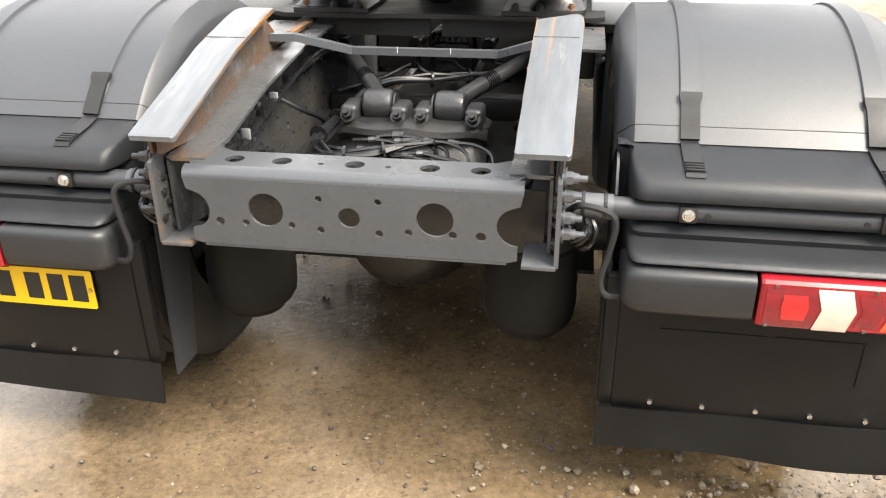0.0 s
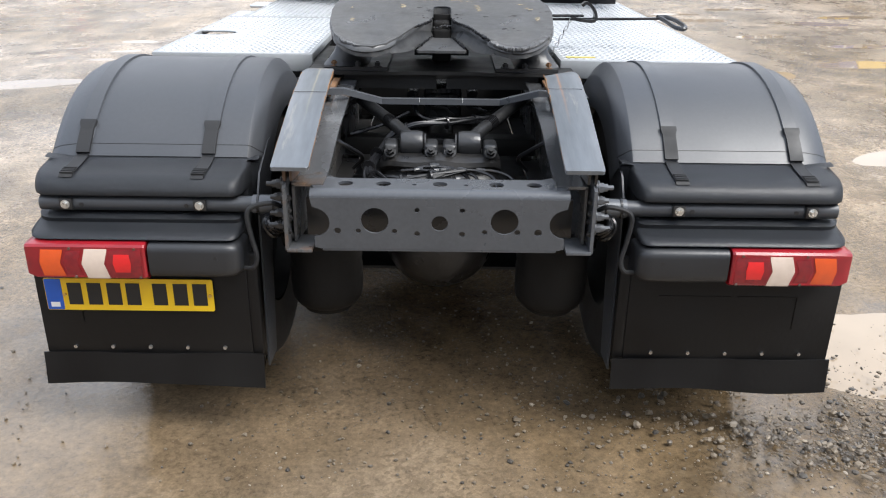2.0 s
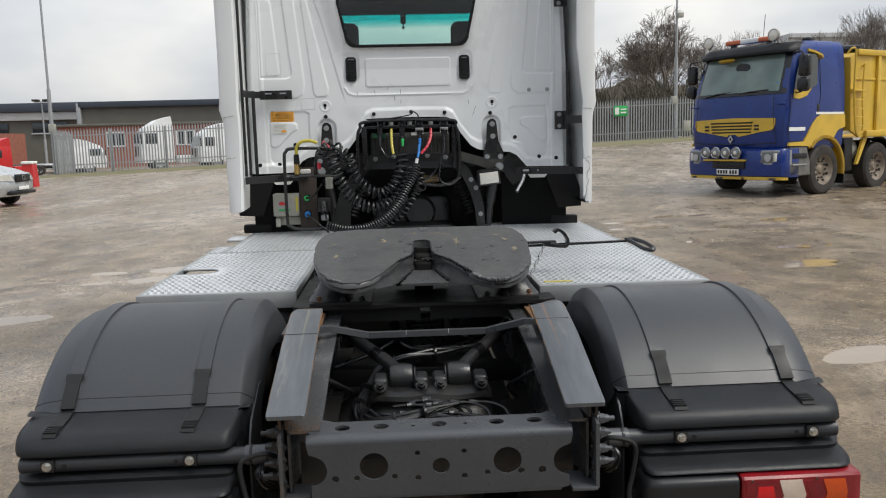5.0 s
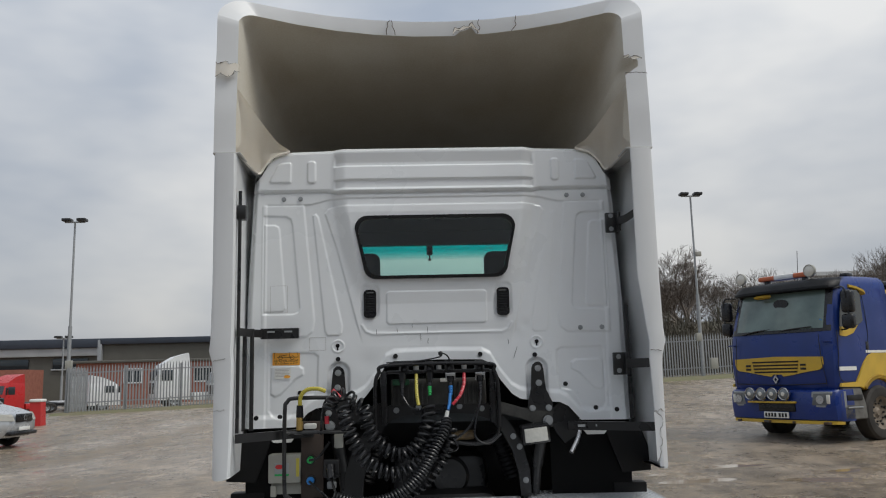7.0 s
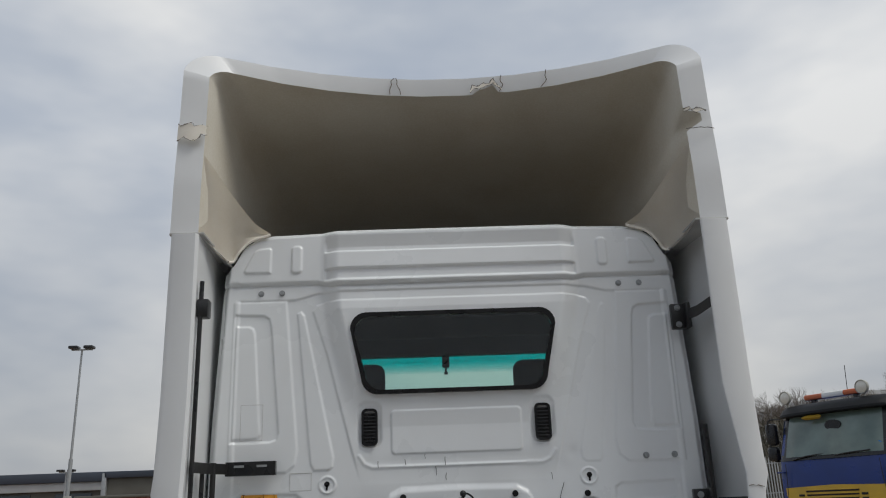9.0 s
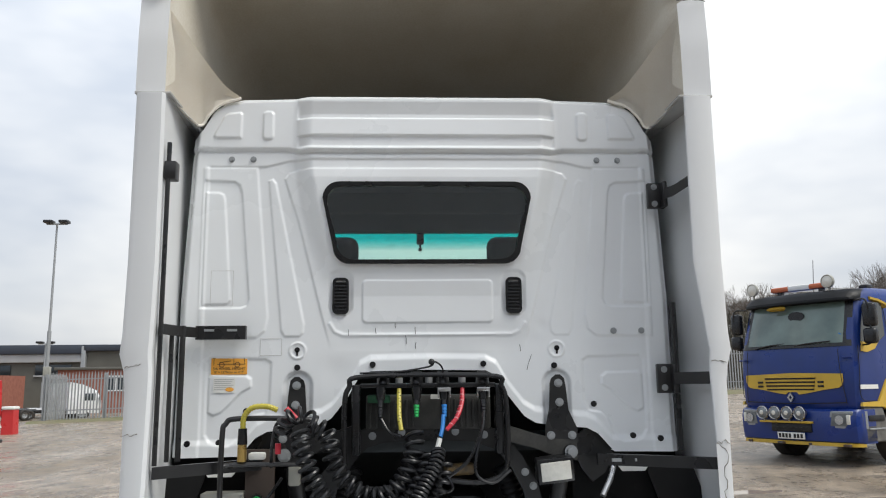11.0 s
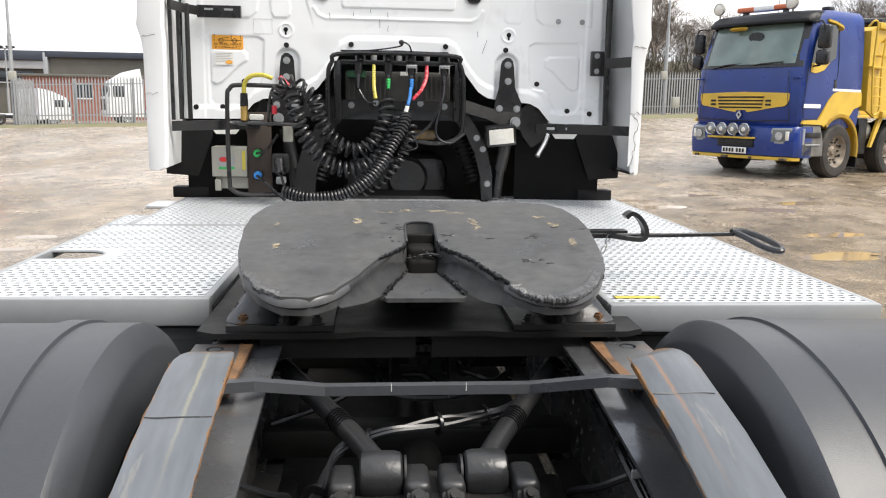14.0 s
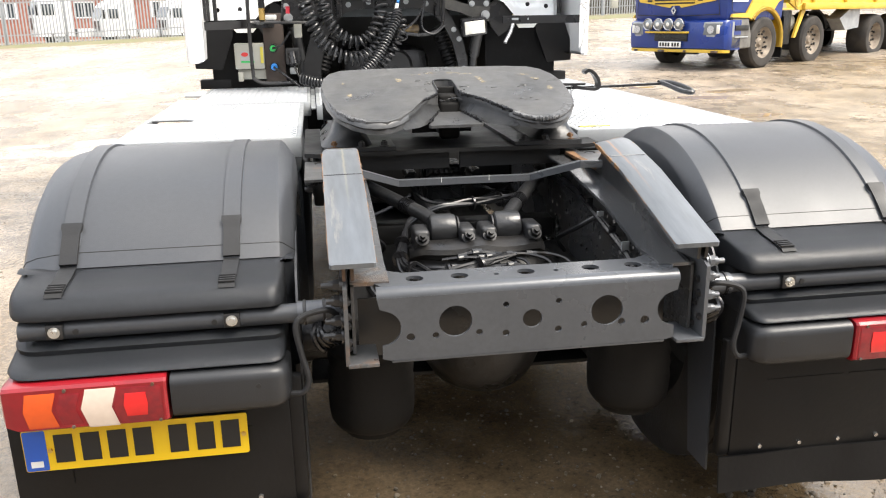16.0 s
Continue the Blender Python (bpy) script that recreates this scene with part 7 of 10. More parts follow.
def stickers():
    y = panel_y(-0.89, 1.9) - 0.003
    bm = plate(B(), rrect(-0.972, -0.812, 1.852, 1.962, 0.004), 0.0015, face_back(y))
    s = part("height_label", bm, M_ORANGE, cab, "orange coupling height label with a truck outline")
    bm = B()
    yy = y - 0.0022
    for a, b in (((-0.945, 1.898), (-0.872, 1.898)), ((-0.872, 1.896), (-0.872, 1.948)), ((-0.872, 1.948), (-0.828, 1.948)), ((-0.828, 1.948), (-0.822, 1.896)), ((-0.872, 1.898), (-0.822, 1.898)), ((-0.935, 1.906), (-0.885, 1.912)), ((-0.960, 1.893), (-0.960, 1.925)), ((-0.966, 1.925), (-0.954, 1.925))):
        cyl(bm, (a[0], yy, a[1]), (b[0], yy, b[1]), 0.0012, n=4)
    for cx in (-0.925, -0.856):
        tube(bm, [(cx + 0.011 * math.cos(q), yy, 1.896 + 0.011 * math.sin(q)) for q in (2 * math.pi * k / 12 for k in range(13))], 0.0014, 4, 0)
    part("truck_outline", bm, M_INK, s)
    f = Matrix.Translation((-0.892, y - 0.0018, 0)) @ Matrix.Rotation(radians(90), 4, "X")
    lettering("5th WHEEL HEIGHT", 0.0165, Matrix.Translation((0, 0, 1.8725)) @ f, M_INK, s)
    lettering("'B' = 1270mm or 4' 2\"", 0.0150, Matrix.Translation((0, 0, 1.8575)) @ f, M_INK, s)
    y = panel_y(-0.91, 1.8) - 0.004
    bm = plate(B(), rrect(-0.958, -0.862, 1.772, 1.838, 0.003), 0.0015, face_back(y))
    s = part("notice_label", bm, M_LABEL, cab, "small white notice label with an orange oval")
    for k in range(6):
        bm = B()
        box(bm, -0.953, -0.868 - 0.006 * (k % 3), y - 0.0024, y - 0.0016, 1.829 - 0.0085 * k, 1.8315 - 0.0085 * k)
        part("text_bar", bm, M_GREY, s)
    bm = plate(B(), [(-0.885 + 0.019 * math.cos(a), 1.786 + 0.009 * math.sin(a)) for a in (2 * math.pi * k / 18 for k in range(18))], 0.001, face_back(y - 0.0025))
    part("orange_oval", bm, M_ORANGE, s)
    # outline of removed stickers
    for x0, x1, z0, z1 in ((-0.755, -0.66, 1.935, 2.01), (-0.985, -0.885, 2.16, 2.32)):
        y = panel_y((x0 + x1) / 2, (z0 + z1) / 2) - 0.001
        bm = B()
        for a, b in (((x0, z0), (x1, z0)), ((x1, z0), (x1, z1)), ((x1, z1), (x0, z1)), ((x0, z1), (x0, z0))):
            cyl(bm, (a[0], y, a[1]), (b[0], y, b[1]), 0.0009, n=4)
        part("glue_line", bm, M_GREY, cab)


stickers()


# ---- side fairings and roof spoiler ----
def fairing(s):
    F = [(1.250, 1.155, 1.215), (1.262, 1.125, 1.222), (1.42, 1.118, 1.222), (1.80, 1.112, 1.225), (1.86, 1.112, 1.232), (1.93, 1.118, 1.252), (2.0, 1.115, 1.245), (2.3, 1.115, 1.246), (2.85, 1.118, 1.248), (3.035, 1.120, 1.248)]
    rows = []
    for z, xi, xo in F:
        xi += float(np.interp(z, [1.3, 1.95, 2.2], [0.045, 0.035, 0.0])) if s > 0 else 0
        y0 = 3.13 if z > 2.0 else 3.11
        if s < 0:
            rows.append([(s * xi, y0 + 0.014, z), (s * (xi + 0.012), y0, z), (s * (xo - 0.03), y0, z), (s * (xo - 0.008), y0 + 0.01, z), (s * xo, y0 + 0.04, z), (s * (xo + 0.004), 4.3, z), (s * (xi + 0.06), 4.3, z), (s * (xi + 0.03), 3.6, z)])
            continue
        rows.append([(s * xi, y0 + 0.014, z), (s * (xi + 0.002), y0 + 0.004, z), (s * (xi + 0.012), y0, z), (s * (xo - 0.03), y0, z), (s * (xo - 0.008), y0 + 0.01, z), (s * xo, y0 + 0.04, z), (s * (xo + 0.004), 4.3, z), (s * (xo - 0.02), 4.3, z), (s * (xi + 0.045), 3.92, z), (s * (xi + 0.055), 3.60, z), (s * (xo - 0.024), y0 + 0.05, z), (s * (xo - 0.04), y0 + 0.022, z), (s * (xi + 0.01), y0 + 0.018, z)])
    bm = B()
    loft(bm, rows, close=True, cap=True)
    f = part("side_fairing", bm, M_FAIR, truck, "white side air deflector, chipped at its rear edge" if s > 0 else "white plastic side air deflector with rounded rear edge", sharp=40)
    # cracks
    for k, (z, n) in enumerate(((1.885, 5), (1.62 if s < 0 else 1.56, 5))):
        bm = B()
        cr = random.Random(60 + k + 3 * s)
        pts = [(s * (1.155 + 0.009 * i), 3.1085, z + cr.gauss(0, 0.004) - 0.0015 * i) for i in range(n + 3)]
        tube(bm, pts, [abs(cr.gauss(0.0008, 0.0005)) + 0.0003 for _ in pts], 4, 0)
        part("hairline_crack", bm, M_SPLIT, f)
    if s > 0:
        bm = B()
        q = [(1.155, 1.29), (1.168, 1.305), (1.178, 1.34), (1.172, 1.365), (1.185, 1.375), (1.188, 1.405), (1.176, 1.425), (1.180, 1.46), (1.194, 1.475), (1.199, 1.505), (1.188, 1.53), (1.176, 1.535), (1.163, 1.55), (1.153, 1.552)]
        tube(bm, [(x, 3.108, z) for x, z in q], [0.0018 if i % 3 else 0.0006 for i in range(len(q))], 5, 0)
        part("broken_edge", bm, M_SPLIT, f, "broken fibre edge")
        bm = plate(B(), [(x - 0.001, z) for x, z in q], 0.0015, face_back(3.1095))
        part("bare_fibre", bm, M_FAIR, f, "pale bare fibre where the edge broke away")

fairing(-1)
fairing(1)


def arch(w, zb, zc, zm, y_side, y_top, r=0.14, n=9):
    """Open section of the spoiler: up the left side, across the sagging top, down the right side."""
    pts = [(-w, y_side, zb), (-w, y_side, zb + 0.3 * (zc - r - zb)), (-w, y_side + 0.02, zb + 0.65 * (zc - r - zb))]
    for i in range(12):
        a = radians(180 - 90 * i / 11)
        f = i / 11
        pts.append((-w + r + r * math.cos(a), y_side + 0.03 + (y_top - y_side - 0.03) * 0.4 * f, zc - r + r * math.sin(a)))
    for i in range(1, n):
        u = -1 + 2 * i / n
        x = u * (w - r)
        pts.append((x, y_side + 0.03 + (y_top - y_side - 0.03) * (0.4 + 0.6 * (1 - u * u)), zm + (zc - zm) * u * u))
    L = pts[:15]
    return pts + [(-x, y, z) for x, y, z in L[::-1]]


def spoiler():
    out = [arch(1.250, 3.045, 4.022, 3.962, 3.15, 3.47), arch(1.247, 3.045, 4.018, 3.962, 3.30, 3.60), arch(1.20, 3.045, 3.86, 3.80, 4.0, 4.3), arch(1.05, 3.05, 3.45, 3.50, 4.9, 5.1), arch(0.95, 3.05, 3.25, 3.28, 5.25, 5.3, 0.08)]
    inn = [arch(1.128, 3.045, 3.930, 3.868, 3.158, 3.478, 0.085), arch(1.122, 3.045, 3.925, 3.868, 3.32, 3.60, 0.09), arch(1.06, 3.06, 3.74, 3.70, 4.0, 4.3), arch(0.95, 3.06, 3.38, 3.42, 4.85, 5.0), arch(0.85, 3.06, 3.16, 3.18, 5.1, 5.2, 0.06)]

    def finer(sec, k=7):
        return [tuple(p * (1 - f) + q * f for p, q in zip(a, b)) for a, b in zip(sec, sec[1:]) for f in (i / k for i in range(k))] + [sec[-1]]

    out, inn = [finer(c) for c in out], [finer(c) for c in inn]

    def broken(p):
        """How far the lip has broken back from its inner edge, as a share of its width."""
        x, y, z = p
        j = 0.06 * noise.noise(Vector((x * 60, z * 60, 2)))
        if z > 3.8:
            return float(np.interp(x, [0.150, 0.158, 0.20, 0.235, 0.258, 0.275, 0.283], [0, 0.22, 0.28, 0.38, 0.55, 0.34, 0])) + (j if 0.158 < x < 0.275 else 0)
        if x > 0:
            return float(np.interp(z, [3.488, 3.496, 3.53, 3.575, 3.592, 3.598], [0, 0.42, 0.66, 0.62, 0.30, 0])) + (j if 3.50 < z < 3.59 else 0)
        return 0.0

    inn[0] = [tuple(q + (p - q) * broken(b) for p, q in zip(a, b)) for a, b in zip(out[0], inn[0])]
    bm = B()
    loft(bm, out)
    a, b = out[0], inn[0]
    mid = [tuple(p * 0.5 + q * 0.5 - (0.003 if k == 1 else 0) for k, (p, q) in enumerate(zip(u, v))) for u, v in zip(a, b)]
    loft(bm, [a, mid, b])
    sp = part("roof_spoiler", bm, M_FAIR, truck, "white hollow roof spoiler, cracked along its rear lip", sharp=50)
    bm = B()
    loft(bm, inn)
    V = [bm.verts.new(p) for p in inn[-1]]
    bm.faces.new(V)
    part("spoiler_lining", bm, M_BEIGE, sp, "raw beige glass-fibre inner skin of the spoiler", sharp=60)
    # gusset panels low in the corners
    for s in (-1, 1):
        bm = B()
        low = spline([(1.124, 3.165, 3.046), (1.092, 3.36, 3.006), (1.052, 3.470, 2.998), (1.015, 3.472, 3.050), (0.960, 3.474, 3.104), (0.870, 3.478, 3.134)], 4)
        high = spline([(1.126, 3.175, 3.43), (1.085, 3.29, 3.375), (1.04, 3.37, 3.31), (0.99, 3.43, 3.245), (0.94, 3.47, 3.19), (0.875, 3.50, 3.150)], 4)
        loft(bm, [[(s * (p.x * (1 - f) + q.x * f + 0.02 * math.sin(math.pi * f)), p.y * (1 - f) + q.y * f + 0.02 * math.sin(math.pi * f), p.z * (1 - f) + q.z * f) for f in (0, 0.33, 0.66, 1)] for p, q in zip(low, high)])
        bmesh.ops.solidify(bm, geom=bm.faces[:], thickness=0.006)
        gu = part("corner_gusset", bm, M_GUSSET, sp, "pale fibre gusset between spoiler and cab corner")
        bm = tube(B(), [(s * p.x, p.y - 0.004, p.z) for p in low[7:]], 0.007, 6, 0)
        part("gusset_lip", bm, M_GUSSET, gu)
        bm = loft(B(), [[(s * 1.23, 3.165, 3.038), (s * 1.23, 3.75, 3.038)], [(s * 1.122, 3.165, 3.036), (s * 1.122, 3.75, 3.036)], [(s * 1.055, 3.47, 2.992), (s * 1.055, 3.75, 2.992)]])
        bmesh.ops.solidify(bm, geom=bm.faces[:], thickness=0.006)
        part("corner_floor", bm, M_FAIR, gu)
        bm = B()
        box(bm, s * 1.10, s * 1.252, 3.145, 3.60, 3.034, 3.044, 0.002)
        part("seam", bm, M_GREY, sp)
    # cracks and torn patches on the lip
    rnd = random.Random(4)

    def lip(x, f):
        u = max(-1, min(1, x / 1.11))
        z = 3.962 + 0.06 * u * u - 0.094 * f
        y = 3.18 + 0.29 * (0.4 + 0.6 * (1 - u * u)) - 0.012
        return (x, y, z)

    for x, dx in ((-0.245, 0.02), (-0.262, -0.012), (0.53, -0.02), (0.30, 0.0)):
        bm = B()
        pts = [lip(x + dx * t + rnd.gauss(0, 0.006), t) for t in (0.0, 0.2, 0.4, 0.6, 0.8, 1.0)]
        tube(bm, pts, 0.0022, 5, 2)
        part("crack", bm, M_RUST, sp, "brown crack through the lip")
    def torn(face, edge_a, edge_b, material, label):
        """Bare patch between two ragged edges that stand proud of it."""
        n = len(edge_a)
        rows = [[face(u + rnd.gauss(0, 0.004), v + rnd.gauss(0, 0.004), 0.0022) for u, v in e] for e in (edge_a, [(a[0] * 0.5 + b[0] * 0.5, a[1] * 0.5 + b[1] * 0.5) for a, b in zip(edge_a, edge_b)], edge_b)]
        pt = part("torn_patch", loft(B(), rows), material, sp, label)
        for row in (rows[0], rows[2]):
            P = [p for a, b in zip(row, row[1:]) for p in (a, tuple((x + y) / 2 + rnd.gauss(0, 0.003) for x, y in zip(a, b)))] + [row[-1]]
            part("torn_edge", tube(B(), P, [abs(rnd.gauss(0.0008, 0.0010)) + 0.0004 for _ in P], 5, 0), M_SPLIT, pt)

    def rim(u, v, d):
        x, y, z = lip(u, v)
        return (x, y - d, z)

    us = [0.138 + 0.016 * i for i in range(11)]
    cut = [0.02, 0.24, 0.28, 0.28, 0.33, 0.36, 0.42, 0.56, 0.50, 0.30, 0.03]
    torn(rim, [(u, max(0.1, 0.90 - c - 0.16 * (0.5 + 0.5 * math.sin(i * 1.9)))) for i, (u, c) in enumerate(zip(us, cut))], [(u, 1.0 - c) for u, c in zip(us, cut)], M_GUSSET, "torn rim of bare fibre round a broken lip")
    for s in (-1, 1):
        def cheek(u, v, d):
            return (s * u, 3.150 - 0.012 * math.sin(math.pi * min(1, max(0, (u - 1.122) / 0.128))) - d, v)

        xs = [1.118 + 0.0165 * i for i in range(9)]
        if s < 0:
            torn(cheek, [(x, 3.574 + 0.008 * math.sin(i * 1.7) - 0.010 * (i < 2)) for i, x in enumerate(xs)], [(x, 3.497 + 0.010 * math.sin(i * 1.1 + 1) + 0.012 * (i < 2)) for i, x in enumerate(xs)], M_GUSSET, "bare beige fibre at the broken cheek seam")
        else:
            torn(cheek, [(x, 3.592 - 0.002 * i + 0.006 * math.sin(i * 2.1)) for i, x in enumerate(xs[:7])], [(x, 3.578 + 0.004 * math.sin(i * 1.4)) for i, x in enumerate(xs[:7])], M_GUSSET, "flap of bare fibre at the broken cheek")
            bm = B()
            tube(bm, [cheek(x, 3.488 + 0.0015 * math.sin(i * 2.2), 0.002) for i, x in enumerate(xs)], 0.002, 5, 0)
            part("crack", bm, M_SPLIT, sp)


spoiler()


def brackets():
    def arm(pts, w, t, mt, name, label=""):
        bm = B()
        loft(bm, [[(x, y, z + w), (x, y + t, z + w), (x, y + t, z - w), (x, y, z - w)] for x, y, z in pts], close=True, cap=True)
        return part(name, bm, mt, cab, label)

    a = arm([(-0.81, 3.44, 2.035), (-1.03, 3.44, 2.035)], 0.030, 0.03, M_DARK, "fairing_arm", "black hinged fairing stay with slots")
    for x in (-0.97, -0.87):
        bm = B()
        box(bm, x - 0.022, x + 0.022, 3.437, 3.441, 2.04, 2.05)
        part("slot", bm, M_GALV, a)
    arm([(-1.02, 3.42, 2.035), (-1.07, 3.33, 2.035), (-1.105, 3.15, 2.035)], 0.022, 0.025, M_DARK, "fairing_arm")
    for x, y, z0, z1, r in ((-1.098, 3.16, 1.49, 2.82, 0.010), (-1.100, 3.33, 1.49, 2.06, 0.010), (-1.062, 3.36, 1.49, 2.06, 0.012)):
        bm = B()
        cyl(bm, (x, y, z0), (x, y, z1), r, n=12)
        part("hinge_rod", bm, M_DARK, cab, "upright black hinge rod of the deflector")
    bm = B()
    box(bm, -1.115, -1.065, 3.15, 3.21, 2.66, 2.74, 0.006)
    part("hinge_block", bm, M_DARK, cab)
    for z, w in ((2.655, 0.060), (1.815, 0.065)):
        bm = B()
        box(bm, 1.025, 1.105, 3.42, 3.45, z - w, z + w, 0.005)
        box(bm, 1.085, 1.105, 3.38, 3.45, z - w, z + w, 0.005)
        h = part("hinge_plate", bm, M_DARK, cab, "black bolted hinge plate of the deflector")
        for dz in (-0.04, 0.04):
            bm = B()
            hexbolt(bm, (1.055, 3.42, z + dz), (0, -1, 0), 0.010, 0.008)
            part("bolt", bm, M_GALV, h)
    arm([(1.09, 3.38, 2.655), (1.12, 3.33, 2.66), (1.19, 3.175, 2.70)], 0.024, 0.022, M_DARK, "fairing_arm", "bent black deflector stay")
    arm([(1.09, 3.38, 1.815), (1.13, 3.32, 1.815), (1.19, 3.16, 1.815)], 0.026, 0.022, M_DARK, "fairing_arm")
    bm = B()
    cyl(bm, (1.125, 3.46, 1.50), (1.125, 3.46, 2.16), 0.013, n=10)
    part("hinge_rod", bm, M_DARK, cab)
    # bottom stays
    for s in (-1, 1):
        a = arm([(s * 0.74, 3.42, 1.468), (s * 1.20, 3.14, 1.468)] if s > 0 else [(-0.72, 3.42, 1.468), (-1.11, 3.17, 1.46)], 0.024, 0.03, M_DARK, "lower_stay", "black slotted lower deflector stay")
        for x in (0.80, 0.90):
            bm = B()
            box(bm, s * x - 0.02, s * x + 0.02, 3.33, 3.345, 1.465, 1.478)
            part("slot", bm, M_GALV, a)
        bm = plate(B(), [(s * 0.83, 1.44), (s * 0.97, 1.44), (s * 0.95, 1.415), (s * 0.85, 1.415)][::s], 0.006, face_back(3.44))
        part("tab", bm, M_LABEL, a)


brackets()


# ---- equipment behind the cab ----
def back_gear():
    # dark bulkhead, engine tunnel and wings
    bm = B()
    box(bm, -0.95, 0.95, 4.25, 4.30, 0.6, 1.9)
    part("engine_bulkhead", bm, M_SHADE, truck)
    bm = B()
    box(bm, -0.30, 0.30, 3.75, 4.25, 0.70, 1.30, 0.08)
    part("gearbox", bm, M_DARK, truck, "dark gearbox housing under the cab")
    bm = B()
    lathe(bm, [(0.0, 0.0), (0.10, 0.0), (0.12, 0.03), (0.12, 0.1)], Matrix.Translation((0.06, 3.70, 1.17)) @ Matrix.Rotation(radians(-90), 4, "X"), 24)
    part("gearbox_flange", bm, M_DARK, truck)
    bm = B()
    cyl(bm, (0.08, 3.55, 1.42), (0.20, 3.60, 1.42), 0.028, n=14)
    cyl(bm, (0.10, 3.54, 1.42), (0.10, 3.50, 1.42), 0.02, n=12)
    part("filler_cap", bm, mat("grimy_yellow_plastic", (0.16, 0.10, 0.03), 0.5, 0, col2=(0.05, 0.04, 0.03), scale=30, amount=1.0), truck, "grimy yellow filler cap")
    for s in (-1, 1):
        bm = B()
        loft(bm, [[(s * 0.66, 3.60, 1.06), (s * 0.66, 3.60, 1.50)], [(s * 0.95, 3.58, 1.06), (s * 0.95, 3.58, 1.49)], [(s * 1.13, 3.56, 1.06), (s * 1.13, 3.56, 1.49)], [(s * 1.15, 4.4, 1.06), (s * 1.15, 4.4, 1.49)]])
        bmesh.ops.solidify(bm, geom=bm.faces[:], thickness=0.01)
        part("wing_liner", bm, M_FLAP, truck, "black front wing liner")
        bm = B()
        box(bm, s * 1.02, s * 1.215, 3.56, 3.66, 1.066, 1.125, 0.006)
        part("wing_foot", bm, M_FLAP, truck)
        bm = B()
        plate(bm, [(s * 1.06, 1.19), (s * 1.225, 1.20), (s * 1.23, 1.30), (s * 1.18, 1.44), (s * 0.98, 1.47), (s * 0.98, 1.40)][::s], 0.008, face_back(3.50))
        part("wing_edge", bm, M_FLAP, truck)
    # curved cab subframe: arch and two legs
    arc = [(-0.36, 1.555), (-0.30, 1.60), (-0.20, 1.63), (0, 1.64), (0.20, 1.63), (0.30, 1.60), (0.36, 1.555), (0.42, 1.48), (0.485, 1.36), (0.52, 1.22), (0.525, 1.07)]
    inner = [(0.465, 1.07), (0.455, 1.20), (0.42, 1.33), (0.37, 1.43), (0.30, 1.51), (0.2, 1.545), (0, 1.555), (-0.2, 1.545), (-0.27, 1.525), (-0.31, 1.49)]
    bm = plate(B(), arc + inner, 0.05, face_back(3.56))
    sf = part("subframe_arch", bm, M_DARK, truck, "black curved cab subframe with bolts")
    bm = plate(B(), [(-0.36, 1.555), (-0.31, 1.49), (-0.40, 1.36), (-0.44, 1.20), (-0.45, 1.07), (-0.56, 1.07), (-0.55, 1.22), (-0.50, 1.38)], 0.05, face_back(3.56))
    part("subframe_leg", bm, M_DARK, sf)
    for x, z in ((0.43, 1.41), (0.465, 1.35), (-0.25, 1.575), (0.25, 1.575), (-0.12, 1.59), (0.12, 1.59), (0.495, 1.16)):
        bm = B()
        hexbolt(bm, (x, 3.51, z), (0, -1, 0), 0.012, 0.009)
        part("bolt", bm, M_GALV, sf)
    for s in (-1, 1):
        # cab shock absorber with bellows
        bm = B()
        cyl(bm, (s * 0.60, 3.50, 1.45), (s * 0.565, 3.54, 1.24), 0.036, n=18)
        cyl(bm, (s * 0.565, 3.54, 1.24), (s * 0.55, 3.55, 1.08), 0.028, n=16)
        cyl(bm, (s * 0.63, 3.46, 1.50), (s * 0.63, 3.56, 1.50), 0.032, n=18)
        part("cab_damper", bm, M_DARK, truck, "black cab suspension damper")
        bm = B()
        P = [Vector((s * 0.34, 3.62, 1.43)).lerp(Vector((s * 0.44, 3.62, 1.16)), i / 22) for i in range(23)]
        tube(bm, P, [0.052 if i % 2 else 0.042 for i in range(23)], 16, 0)
        part("air_intake_bellows", bm, M_FLAP, truck, "corrugated black bellows")
        bm = B()
        loft(bm, [[(s * x, 3.47, z + h), (s * x, 3.55, z + h), (s * x, 3.55, z - h), (s * x, 3.47, z - h)] for x, z, h in ((0.34, 1.585, 0.035), (0.48, 1.545, 0.032), (0.57, 1.515, 0.04), (0.66, 1.505, 0.045))], close=True, cap=True)
        part("mount_arm", bm, M_DUST if s > 0 else M_DARK, truck, "cast grey cab mount arm")
        bm = B()
        hexbolt(bm, (s * 0.63, 3.455, 1.50), (0, -1, 0), 0.02, 0.012)
        part("bolt", bm, M_GALV, truck)
        bm = plate(B(), [(s * a, b) for a, b in ((0.64, 1.54), (0.72, 1.60), (0.80, 1.55), (0.84, 1.48), (0.80, 1.40), (0.74, 1.36), (0.69, 1.42))][::s], 0.03, face_back(3.57))
        part("wing_bracket", bm, M_DARK, truck)
    # work lamp
    t = Matrix.Translation((0.548, 3.40, 1.425)) @ Matrix.Rotation(radians(-6), 4, "Y") @ Matrix.Rotation(radians(8), 4, "X")
    bm = B()
    box(bm, -0.082, 0.082, -0.01, 0.07, -0.055, 0.055, 0.012, m=t)
    wl = part("work_lamp", bm, M_TRIM, truck, "square reversing work lamp in a black housing")
    bm = B()
    box(bm, -0.066, 0.066, -0.016, -0.008, -0.040, 0.040, 0.006, m=t)
    part("lamp_glass", bm, M_LAMPGLASS, wl)
    bm = B()
